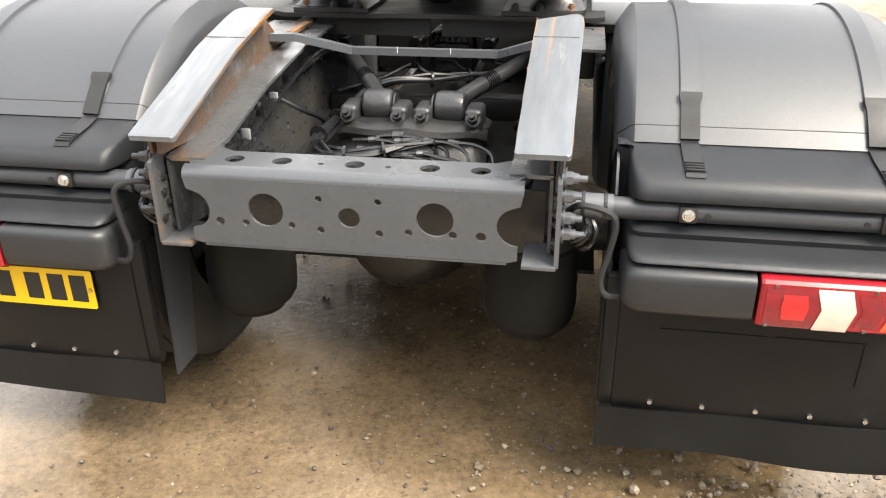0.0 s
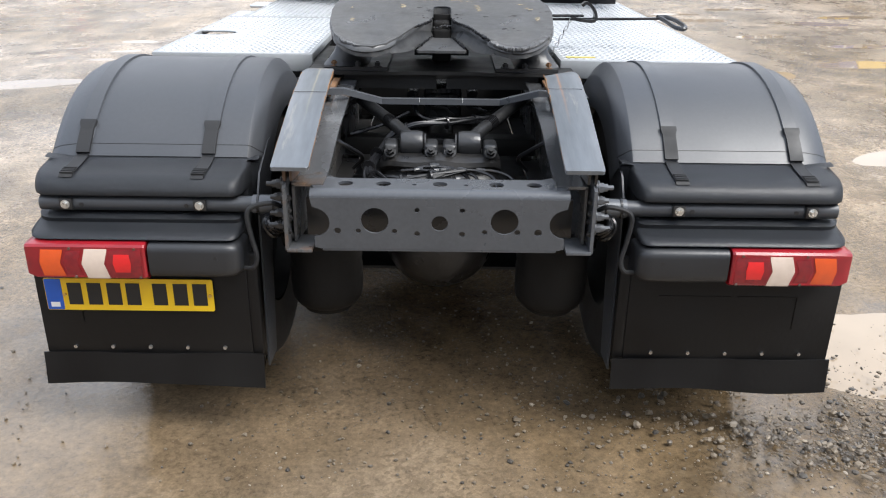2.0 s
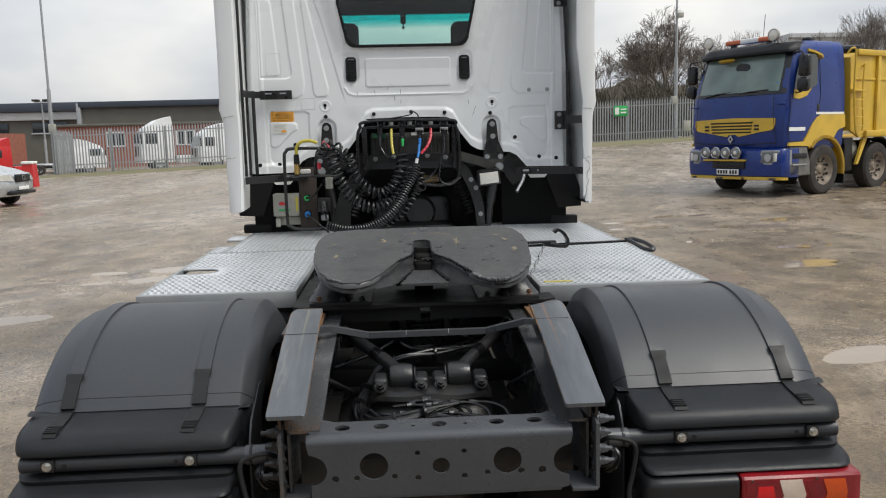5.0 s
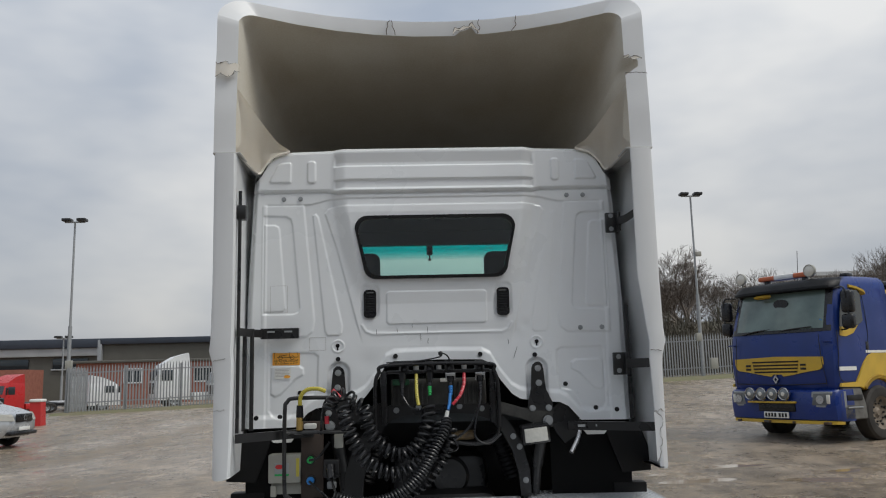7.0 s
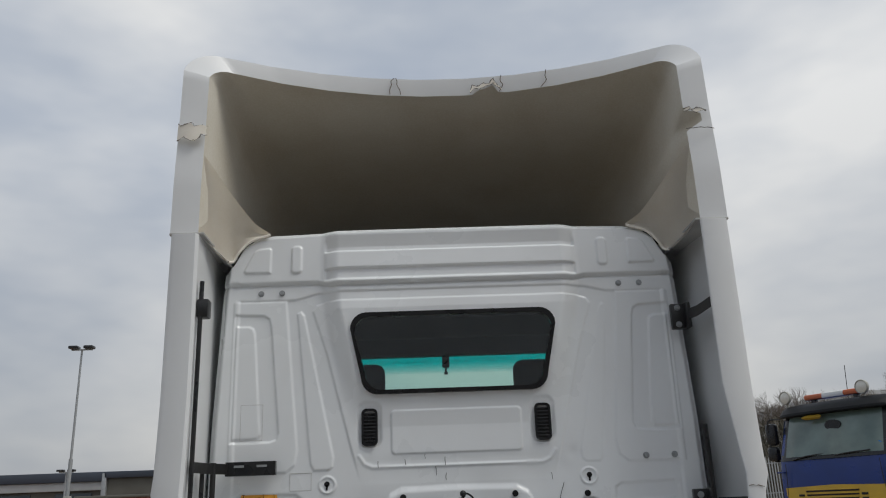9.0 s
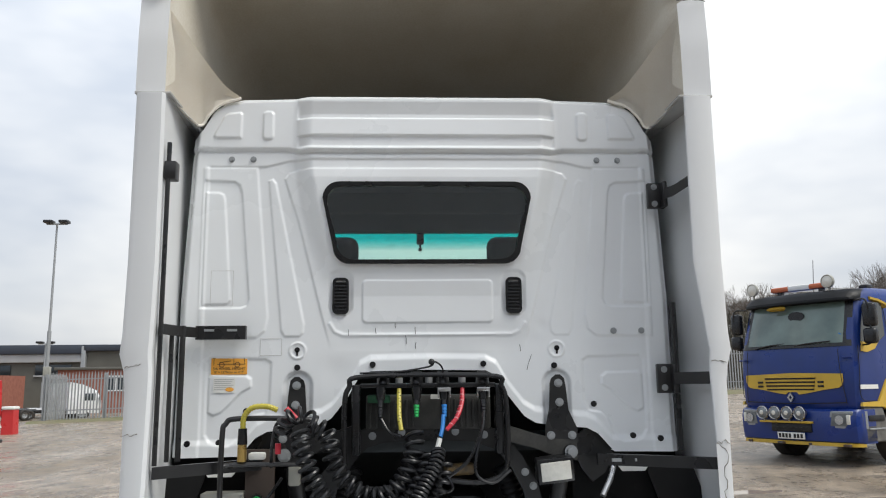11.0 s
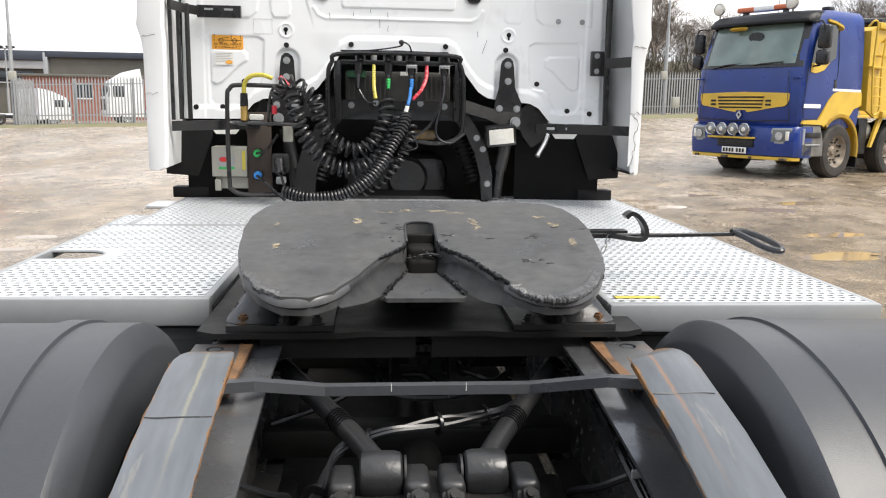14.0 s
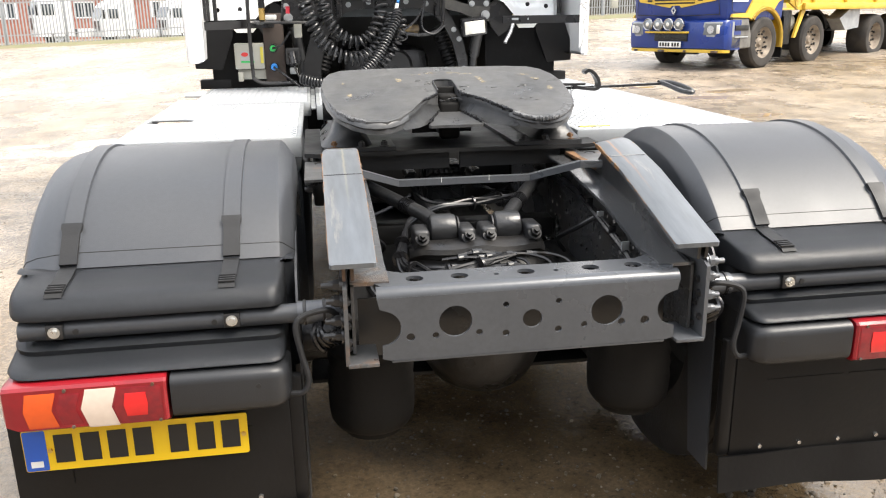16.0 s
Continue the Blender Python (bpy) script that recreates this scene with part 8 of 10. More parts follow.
    tube(bm, [(0.80, 3.40, 1.445), (0.795, 3.39, 1.425), (0.775, 3.37, 1.385), (0.735, 3.34, 1.325)], 0.013, 12)
    part("bent_pipe", bm, M_STEEL, truck, "short bent bright steel pipe")
    # connector panel in its tubular guard
    bm = B()
    g = [(-0.36, 1.40), (-0.365, 1.70), (-0.345, 1.79), (-0.28, 1.835), (0.26, 1.835), (0.315, 1.79), (0.335, 1.70), (0.335, 1.48), (0.30, 1.41), (0.20, 1.385), (0.06, 1.40)]
    tube(bm, [(x, 3.36, z) for x, z in g], 0.0115, 10)
    cp = part("connector_guard", bm, M_TRIM, truck, "black tubular guard round the trailer connectors")
    bm = B()
    tube(bm, [(-0.36, 3.36, 1.40), (-0.30, 3.34, 1.37), (-0.18, 3.33, 1.37), (-0.10, 3.33, 1.41)], 0.013, 10)
    part("guard_loop", bm, M_TRIM, cp)
    bm = B()
    box(bm, -0.30, 0.29, 3.38, 3.46, 1.785, 1.805, 0.004)
    box(bm, -0.335, -0.30, 3.38, 3.46, 1.50, 1.80, 0.006)
    box(bm, 0.29, 0.325, 3.38, 3.46, 1.50, 1.80, 0.006)
    part("connector_shelf", bm, M_TRIM, cp, "black connector shelf")
    bm = B()
    box(bm, -0.28, 0.28, 3.50, 3.66, 1.60, 1.755, 0.012)
    rm = part("ribbed_manifold", bm, M_DUST, cp, "dusty grey ribbed manifold behind the connectors")
    for k in range(20):
        if not 7 < k < 12:
            bm = B()
            box(bm, -0.265 + 0.027 * k, -0.255 + 0.027 * k, 3.488, 3.505, 1.61, 1.735, 0.003)
            part("rib", bm, M_DUST, rm)
    bm = B()
    box(bm, -0.27, -0.17, 3.44, 3.50, 1.72, 1.755, 0.006)
    part("green_cover", bm, mat("dark_green_plastic", (0.02, 0.12, 0.05), 0.4), cp)
    for x, mt, nm in ((-0.20, M_TRIM, "rubber_cap"), (-0.055, M_TRIM, "rubber_cap"), (0.06, M_TRIM, "rubber_cap"), (0.235, M_TRIM, "rubber_cap")):
        bm = B()
        lathe(bm, [(0.0, 0.05), (0.022, 0.05), (0.026, 0.035), (0.030, 0.0), (0.034, -0.005), (0.0, -0.006)], Matrix.Translation((x, 3.40, 1.806)), 16)
        part(nm, bm, mt, cp, "black rubber socket cap")
    for x, mt, lab in ((-0.21, M_FRAME, "grey plug"), (-0.055, M_GREEN, "green plug"), (0.065, M_BLUEP, "navy blue plug"), (0.235, M_TRIM, "black plug with chrome collar")):
        bm = B()
        cyl(bm, (x, 3.38, 1.787), (x, 3.372, 1.735), 0.023, 0.018, n=16)
        cyl(bm, (x, 3.372, 1.735), (x, 3.366, 1.712), 0.014, 0.013, n=14)
        pl = part("plug", bm, M_TRIM, cp, lab)
        for k in range(4):
            bm = B()
            cyl(bm, (x, 3.366 - 0.004 * k, 1.712 - 0.013 * k), (x, 3.363 - 0.004 * k, 1.701 - 0.013 * k), 0.012 - 0.001 * k, n=12)
            part("strain_relief", bm, mt if mt != M_FRAME else M_TRIM, pl)
        if x > 0:
            bm = B()
            box(bm, x - 0.028, x - 0.022, 3.355, 3.385, 1.742, 1.785, 0.002)
            box(bm, x - 0.028, x + 0.028, 3.352, 3.357, 1.768, 1.785, 0.002)
            box(bm, x + 0.022, x + 0.028, 3.355, 3.385, 1.742, 1.785, 0.002)
            part("latch", bm, M_STEEL, pl)
    for x in (-0.13, 0.0, 0.145):
        bm = B()
        cyl(bm, (x, 3.40, 1.806), (x, 3.40, 1.835), 0.016, n=12)
        part("air_union", bm, M_GALV, cp)
    for pts, mt, nm, lab, r in (
            ([(-0.13, 3.38, 1.78), (-0.13, 3.34, 1.72), (-0.128, 3.30, 1.66), (-0.12, 3.28, 1.61)], M_YELLOWP, "yellow_hose_end", "yellow striped air hose end", 0.0095),
            ([(0.145, 3.38, 1.78), (0.14, 3.34, 1.72), (0.115, 3.30, 1.66), (0.07, 3.28, 1.61)], M_REDP, "red_hose_end", "red spiral-wrapped air hose end", 0.009),
            ([(0.06, 3.34, 1.67), (0.055, 3.32, 1.62), (0.045, 3.30, 1.58)], M_BLUEP, "blue_lead", "bright blue lead", 0.009),
            ([(0.235, 3.34, 1.68), (0.22, 3.31, 1.60), (0.16, 3.30, 1.48), (0.05, 3.28, 1.40), (0.03, 3.26, 1.36)], M_TRIM, "cable", "loose black cable", 0.008),
            ([(0.04, 3.30, 1.58), (0.02, 3.28, 1.48), (0.07, 3.27, 1.42), (0.09, 3.27, 1.37), (0.03, 3.28, 1.35)], M_TRIM, "cable", "", 0.007),
            ([(0.22, 3.31, 1.60), (0.19, 3.29, 1.44), (0.26, 3.29, 1.39), (0.34, 3.31, 1.44)], M_TRIM, "cable", "", 0.007),
            ([(-0.30, 3.37, 1.85), (-0.15, 3.36, 1.853), (0.0, 3.34, 1.875), (0.02, 3.33, 1.895), (0.05, 3.34, 1.88), (0.065, 3.38, 1.85)], M_TRIM, "cap_cord", "thin cord between the socket caps", 0.004),
            ([(-0.21, 3.36, 1.66), (-0.17, 3.33, 1.60), (-0.12, 3.31, 1.585)], M_TRIM, "cable", "", 0.006)):
        bm = B()
        tube(bm, pts, r, 8)
        part(nm, bm, mt, cp, lab)
    for k in range(12):
        bm = B()
        z = 1.765 - 0.012 * k
        x = float(np.interp(z, [1.61, 1.66, 1.72, 1.78], [0.07, 0.115, 0.14, 0.145]))
        y = float(np.interp(z, [1.61, 1.66, 1.72, 1.78], [3.28, 3.30, 3.34, 3.38]))
        cyl(bm, (x, y, z), (x - 0.002, y - 0.003, z - 0.004), 0.0102, n=10)
        part("wrap", bm, M_PINK if k % 2 else M_REDP, cp)
        if k < 11:
            bm = B()
            y = float(np.interp(z, [1.61, 1.66, 1.72, 1.78], [3.28, 3.30, 3.34, 3.38]))
            box(bm, -0.134 + 0.004 * (k % 2), -0.126 + 0.004 * (k % 2), y - 0.0105, y - 0.006, z - 0.002, z + 0.002)
            part("print_mark", bm, M_INK, cp)
    bm = B()
    cyl(bm, (0.042, 3.298, 1.575), (0.030, 3.29, 1.53), 0.011, n=10)
    part("cable_tag", bm, M_LABEL, cp, "white cable tag")
    bm = plate(B(), rrect(0.01, 0.05, 1.735, 1.755, 0.002), 0.002, face_back(3.49))
    part("small_label", bm, M_LABEL, cp)
    bm = B()
    bmesh.ops.create_icosphere(bm, subdivisions=2, radius=0.014, matrix=Matrix.Translation((0.01, 3.33, 1.895)))
    part("cord_knob", bm, M_TRIM, cp)
    # air and valve board with its hand rail
    bm = B()
    tube(bm, [(-0.60, 3.30, 1.115), (-0.78, 3.28, 1.115), (-0.845, 3.27, 1.14), (-0.86, 3.27, 1.20), (-0.862, 3.28, 1.58), (-0.85, 3.29, 1.645), (-0.80, 3.30, 1.665), (-0.55, 3.34, 1.66), (-0.49, 3.35, 1.64), (-0.475, 3.36, 1.56)], 0.0115, 10)
    tube(bm, [(-0.862, 3.28, 1.475), (-0.80, 3.30, 1.478), (-0.50, 3.36, 1.47)], 0.010, 8)
    hr = part("hand_rail", bm, M_DARK, truck, "dark brown-black tubular rail round the valve board")
    bm = B()
    box(bm, -0.79, -0.665, 3.42, 3.44, 1.11, 1.53, 0.004)
    vb = part("valve_board", bm, mat("dirty_brown_plate", (0.05, 0.035, 0.027), 0.6), truck, "grimy brown valve mounting plate")
    for x, z, mt, r in ((-0.735, 1.318, M_GREEN, 0.021), (-0.735, 1.205, M_BLUEP, 0.022)):
        bm = B()
        cyl(bm, (x, 3.42, z), (x, 3.395, z), r * 1.3, n=18)
        k = part("socket", bm, M_TRIM, vb)
        bm = B()
        cyl(bm, (x, 3.395, z), (x, 3.365, z), r, r * 0.8, n=16)
        part("knob", bm, mt, k)
    for x0, x1, z0, z1, mt in ((-0.77, -0.70, 1.49, 1.52, M_LABEL), (-0.60, -0.55, 1.38, 1.47, M_BOX), (-0.66, -0.57, 1.22, 1.32, M_DARK), (-0.64, -0.59, 1.16, 1.20, M_GALV)):
        bm = B()
        box(bm, x0, x1, 3.37, 3.415, z0, z1, 0.008)
        part("valve", bm, mt, vb)
    bm = B()
    cyl(bm, (-0.62, 3.36, 1.29), (-0.61, 3.33, 1.22), 0.026, n=16)
    part("plug", bm, M_TRIM, vb)
    for pts in ([(-0.735, 3.36, 1.205), (-0.68, 3.30, 1.17), (-0.58, 3.25, 1.09)], [(-0.61, 3.33, 1.22), (-0.58, 3.28, 1.15), (-0.50, 3.24, 1.08)], [(-0.735, 3.36, 1.32), (-0.68, 3.33, 1.34), (-0.62, 3.34, 1.42)], [(-0.67, 3.36, 1.46), (-0.66, 3.30, 1.55), (-0.64, 3.28, 1.64), (-0.60, 3.28, 1.66)]):
        bm = B()
        tube(bm, pts, 0.007, 7)
        part("cable", bm, M_TRIM, vb)
    bm = B()
    cyl(bm, (-0.782, 3.30, 1.49), (-0.782, 3.30, 1.56), 0.019, n=14)
    br = part("brass_union", bm, M_BRASS, truck, "brass air union with a black collar")
    bm = B()
    cyl(bm, (-0.782, 3.30, 1.56), (-0.782, 3.30, 1.625), 0.021, 0.018, n=12)
    part("collar", bm, M_TRIM, br)
    bm = B()
    P = spline([(-0.782, 3.30, 1.62), (-0.775, 3.29, 1.675), (-0.74, 3.28, 1.71), (-0.68, 3.27, 1.715), (-0.635, 3.27, 1.70)], 8)
    tube(bm, P, [0.0125 if i % 2 else 0.0105 for i in range(len(P))], 10, 0)
    part("yellow_sleeve", bm, M_YELLOWP, br, "yellow ribbed hose sleeve")
    for x, z, dx, dz in ((-0.575, 1.685, -0.03, 0.03), (-0.625, 1.545, 0.0, 0.03)):
        bm = B()
        cyl(bm, (x - dx * 0.7, 3.24, z - dz * 0.7), (x + dx * 0.7, 3.24, z + dz * 0.7), 0.0125, n=14)
        part("red_coupling", bm, M_REDP, truck, "red hose coupling")
    # grey electrical box
    bm = B()
    box(bm, -0.972, -0.792, 3.40, 3.50, 1.195, 1.352, 0.006)
    eb = part("junction_box", bm, M_BOX, truck, "grey junction box with a warning label")
    for x0, x1, z0, z1, mt in ((-0.935, -0.855, 1.245, 1.305, M_GALV), (-0.935, -0.855, 1.235, 1.247, M_GREEN), (-0.815, -0.798, 1.23, 1.33, M_YELLOWP)):
        bm = B()
        box(bm, x0, x1, 3.3965, 3.3985, z0, z1)
        part("label", bm, mt, eb)
    bm = plate(B(), [(-0.91 + 0.022 * math.cos(a), 1.285 + 0.013 * math.sin(a)) for a in (2 * math.pi * k / 16 for k in range(16))], 0.001, face_back(3.3955))
    part("label_oval", bm, M_TRUCKR, eb)
    bm = B()
    box(bm, -0.96, -0.93, 3.41, 3.44, 1.12, 1.18, 0.004)
    box(bm, -0.96, -0.70, 3.44, 3.46, 1.13, 1.19, 0.004)
    part("box_bracket", bm, M_BOX, eb)
    for x in (-0.963, -0.801):
        for z in (1.205, 1.342):
            bm = B()
            cyl(bm, (x, 3.3955, z), (x, 3.402, z), 0.004, n=8)
            part("box_screw", bm, M_GALV, eb)


back_gear()


def coil(name, pts, turns, R, r, label):
    """A springy coiled hose that sags along a path."""
    P = spline(pts, 24)
    L = [0.0]
    for a, b in zip(P, P[1:]):
        L.append(L[-1] + (b - a).length)
    n = turns * 13
    out = []
    prev = None
    for k in range(n + 1):
        d = L[-1] * k / n
        i = max(j for j in range(len(L)) if L[j] <= d + 1e-9)
        i = min(i, len(P) - 2)
        f = (d - L[i]) / (L[i + 1] - L[i])
        c = P[i].lerp(P[i + 1], f)
        t = (P[i + 1] - P[i]).normalized()
        u = Vector((0, 1, 0)) - t * t.y if prev is None else prev - t * prev.dot(t)
        u.normalize()
        prev = u
        v = t.cross(u)
        a = 2 * math.pi * k / 13
        w = R * (1 + 0.05 * noise.noise(Vector((k * 0.03, R * 90, 0))))
        out.append(c + (u * math.cos(a) + v * math.sin(a)) * w + t * 0.0025 * noise.noise(Vector((k * 0.04, 4, R * 70))))
    bm = B()
    tube(bm, out, r, 7, 0)
    return thing(name, label, "hose", bm, M_HOSE, group="coiled trailer hoses")


coil("coiled_hose", [(-0.488, 3.200, 1.647), (-0.423, 3.200, 1.601), (-0.395, 3.200, 1.494), (-0.329, 3.200, 1.399), (-0.216, 3.200, 1.347), (-0.116, 3.200, 1.413), (-0.068, 3.220, 1.530), (-0.068, 3.250, 1.608)], 21, 0.034, 0.0086, "glossy black coiled air hose slung between connectors")
coil("coiled_hose", [(-0.530, 3.160, 1.624), (-0.509, 3.140, 1.532), (-0.459, 3.140, 1.404), (-0.362, 3.140, 1.294), (-0.228, 3.140, 1.256), (-0.106, 3.160, 1.317), (-0.028, 3.200, 1.435), (-0.010, 3.240, 1.517)], 27, 0.034, 0.0086, "glossy black coiled air hose hanging in a deep loop")
coil("coiled_hose", [(-0.577, 3.120, 1.150), (-0.455, 3.090, 1.124), (-0.317, 3.080, 1.132), (-0.202, 3.080, 1.182), (-0.111, 3.100, 1.267), (-0.041, 3.130, 1.381), (0.019, 3.180, 1.484), (0.032, 3.220, 1.530)], 48, 0.025, 0.0072, "glossy black coiled cable resting on the catwalk")
coil("coiled_hose", [(-0.195, 3.220, 1.132), (-0.087, 3.200, 1.207), (-0.004, 3.180, 1.305), (0.051, 3.200, 1.411), (0.062, 3.240, 1.481)], 13, 0.024, 0.0070, "loosely stretched black coiled cable")
coil("coiled_hose", [(-0.611, 3.240, 1.606), (-0.581, 3.200, 1.663), (-0.520, 3.180, 1.682), (-0.469, 3.200, 1.648)], 5, 0.030, 0.0082, "short black hose coil round a red coupling")


# ---- yard: blue and yellow tipper ----
def wheel_set(parent, x, y, z, r, w, s, mt_rim=None):
    h = part("wheel", lathe(B(), [(0.0, w * 0.72), (r * 0.10, w * 0.74), (r * 0.16, w * 0.66), (r * 0.20, w * 0.62), (r * 0.40, w * 0.66), (r * 0.52, w * 0.80), (r * 0.56, w * 0.92), (r * 0.60, w * 0.98)], axis_x(x - (0 if s > 0 else 0), y, z) @ Matrix.Scale(s, 4, (0, 0, 1)), 28), mt_rim or M_MUDDY, parent, "muddy steel wheel")
    bm = B()
    lathe(bm, [(r * 0.60, w * 0.98), (r * 0.72, w * 1.03), (r * 0.90, w), (r * 0.985, w * 0.88), (r, w * 0.7), (r, w * 0.3), (r * 0.985, w * 0.12), (r * 0.9, 0), (r * 0.6, 0.0)], axis_x(x, y, z) @ Matrix.Scale(s, 4, (0, 0, 1)), 36)
    part("tyre", bm, M_TYRE, h)
    for k in range(10):
        bm = B()
        a = 2 * math.pi * k / 10
        p = Vector((x + s * w * 0.66, y + 0.33 * r * math.cos(a), z + 0.33 * r * math.sin(a)))
        cyl(bm, p, p + Vector((s * 0.03, 0, 0)), r * 0.035, n=6)
        part("wheel_nut", bm, M_DARK, h)
    for k in range(8):
        a = 2 * math.pi * (k + 0.5) / 8
        bm = B()
        p = Vector((x + s * (w * 0.70), y + 0.46 * r * math.cos(a), z + 0.46 * r * math.sin(a)))
        cyl(bm, p - Vector((s * 0.01, 0, 0)), p + Vector((s * 0.022, 0, 0)), r * 0.055, n=10)
        part("vent_hole", bm, M_SHADE, h)
    return h


def tipper():
    T = thing("tipper_lorry", "blue and yellow four-axle tipper lorry parked on the yard", "truck")
    # local: front at y = 0 facing -y, width along x
    W, AX = 1.13, 1.28

    def flank(sd, x):
        """Turns a (y, z) outline to face sideways at x."""
        return Matrix(((0, 0, 1, sd * x), (1, 0, 0, 0), (0, 1, 0, 0), (0, 0, 0, 1)))

    def bow(w, y, z, dip=0.05, r=0.14):
        """Rounded front line from side to side, bowed forwards in the middle."""
        return [(-w, y + r * 1.5, z), (-w + 0.02, y + r * 0.9, z), (-w + r * 0.4, y + r * 0.42, z), (-w + r, y + r * 0.12, z), (-w * 0.6, y - dip * 0.55, z), (0, y - dip, z), (w * 0.6, y - dip * 0.55, z), (w - r, y + r * 0.12, z), (w - r * 0.4, y + r * 0.42, z), (w - 0.02, y + r * 0.9, z), (w, y + r * 1.5, z)]

    bm = B()
    sec = []
    for z, yf, w in ((0.92, 0.06, 1.10), (1.02, 0.01, 1.115), (1.35, 0.0, 1.13), (1.70, 0.02, 1.135), (1.95, 0.05, 1.13), (2.20, 0.12, 1.12), (2.72, 0.30, 1.08), (2.86, 0.36, 1.06), (2.95, 0.52, 1.02), (3.00, 0.85, 0.96), (3.01, 1.30, 0.95)):
        sec.append([(-w, 1.93, z)] + bow(w, yf, z) + [(w, 1.93, z)])
    loft(bm, sec, close=True, cap=True)
    part("cab", bm, M_TBLUE, T, "dark blue cab shell", sharp=30)
    # front panel lines: bonnet flap and corner pillars
    for sd in (-1, 1):
        bm = tube(B(), [(sd * 0.885, -0.022, 1.93), (sd * 0.895, -0.028, 1.70), (sd * 0.915, -0.03, 1.40), (sd * 0.945, -0.018, 1.18), (sd * 0.955, -0.002, 1.02)], 0.006, 5)
        part("panel_gap", bm, M_INK, T)
        bm = B()
        box(bm, sd * 0.94, sd * 1.10, -0.012, 0.03, 1.775, 1.80, 0.008)
        part("corner_grip", bm, M_TBLUE, T)
    bm = tube(B(), [(-0.95, 0.0, 1.045), (-0.5, -0.033, 1.03), (0, -0.05, 1.02), (0.5, -0.033, 1.03), (0.95, 0.0, 1.045)], 0.008, 5)
    part("panel_gap", bm, M_INK, T)
    # bumper with a scuffed yellow lower strip
    bm = B()
    loft(bm, [[(-1.15, 0.45, z)] + bow(1.15, -0.05 + o, z, 0.06) + [(1.15, 0.45, z)] for z, o in ((0.385, 0.05), (0.41, 0.0), (0.62, -0.03), (0.80, -0.03), (0.90, 0.0), (0.935, 0.05))], close=True, cap=True)
    bp = part("bumper", bm, M_TBLUE, T, "blue bumper with a scuffed yellow lower strip", sharp=35)
    bm = loft(B(), [[(x, y - q, z) for x, y, z in bow(1.13, -0.055, z, 0.06)] for z, q in ((0.330, -0.03), (0.335, 0.0), (0.388, 0.0), (0.393, -0.03))])
    ys = part("yellow_strip", bm, M_TYEL, bp)
    for x, w in ((-0.90, 0.03), (-0.25, 0.08), (0.30, 0.03), (0.95, 0.06)):
        bm = B()
        box(bm, x - w, x + w, -0.120, -0.05, 0.333, 0.375, 0.01)
        part("scrape", bm, M_RUST, ys, "scraped rusty patch")
    bm = B()
    box(bm, -0.40, 0.37, -0.152, -0.06, 0.545, 0.700, 0.015)
    lg = part("lower_grille", bm, M_SHADE, bp)
    for k in range(3):
        bm = B()
        box(bm, -0.38, 0.35, -0.157, -0.150, 0.57 + 0.045 * k, 0.578 + 0.045 * k, 0.002)
        part("slat", bm, M_TRIM, lg)
    bm = B()
    box(bm, -0.275, 0.245, -0.170, -0.150, 0.425, 0.535, 0.004)
    pl = part("number_plate", bm, M_LABEL, bp, "white front number plate")
    for k in range(7):
        x = -0.225 + 0.064 * k + (0.03 if k > 3 else 0)
        bm = B()
        box(bm, x - 0.022, x + 0.022, -0.1735, -0.171, 0.445, 0.515)
        part("dark_bar", bm, M_INK, pl)
    bm = B()
    box(bm, -0.60, 0.40, -0.20, -0.10, 0.695, 0.730, 0.006)
    part("lamp_rail", bm, M_TYEL, bp)
    for k in range(4):
        t = Matrix.Translation((-0.505 + 0.243 * k, -0.25, 0.865)) @ Matrix.Rotation(radians(-90), 4, "X")
        bm = lathe(B(), [(0.095, 0.008), (0.106, -0.002), (0.115, 0.010), (0.116, 0.045), (0.095, 0.085), (0.05, 0.11), (0.0, 0.115)], t, 26)
        cyl(bm, (-0.505 + 0.243 * k, -0.18, 0.72), (-0.505 + 0.243 * k, -0.18, 0.80), 0.014, n=8)
        sl = part("spot_lamp", bm, M_STEEL, T, "round chrome spot lamp")
        bm = lathe(B(), [(0.0, -0.012), (0.05, -0.008), (0.085, 0.002), (0.097, 0.012)], t, 26)
        part("glass", bm, M_LENS, sl)
        bm = lathe(B(), [(0.0, -0.020), (0.032, -0.018), (0.040, -0.010)], t, 14)
        part("bulb_shield", bm, M_LAMPGLASS, sl)
    for sd in (-1, 1):
        bm = loft(B(), [[(sd * 0.66 + sd * q, -0.095 - d, z), (sd * 0.90, -0.075 - d, z), (sd * 1.04, -0.015 - d, z), (sd * 1.13, 0.10, z), (sd * 1.165, 0.20, z)] for z, q, d in ((0.625, 0.02, 0.0), (0.635, 0.0, 0.015), (0.895, 0.05, 0.015), (0.905, 0.07, 0.0))])
        h = part("headlamp", bm, M_GALV, T, "grey framed headlamp unit at the bumper corner", sharp=25)
        bm = loft(B(), [[(sd * (0.70 + q), -0.116, z), (sd * 0.90, -0.098, z), (sd * 1.04, -0.038, z), (sd * 1.145, 0.10, z)] for z, q in ((0.665, 0.0), (0.870, 0.04))])
        part("glass", bm, M_LENS, h)
        bm = cyl(B(), (sd * 0.86, -0.122, 0.765), (sd * 0.86, -0.100, 0.765), 0.075, 0.06, n=18)
        part("reflector", bm, M_STEEL, h)
        bm = B()
        box(bm, sd * 0.96, sd * 1.02, -0.085, -0.04, 0.69, 0.85, 0.01)
        part("indicator", bm, M_LAMPGLASS, h)
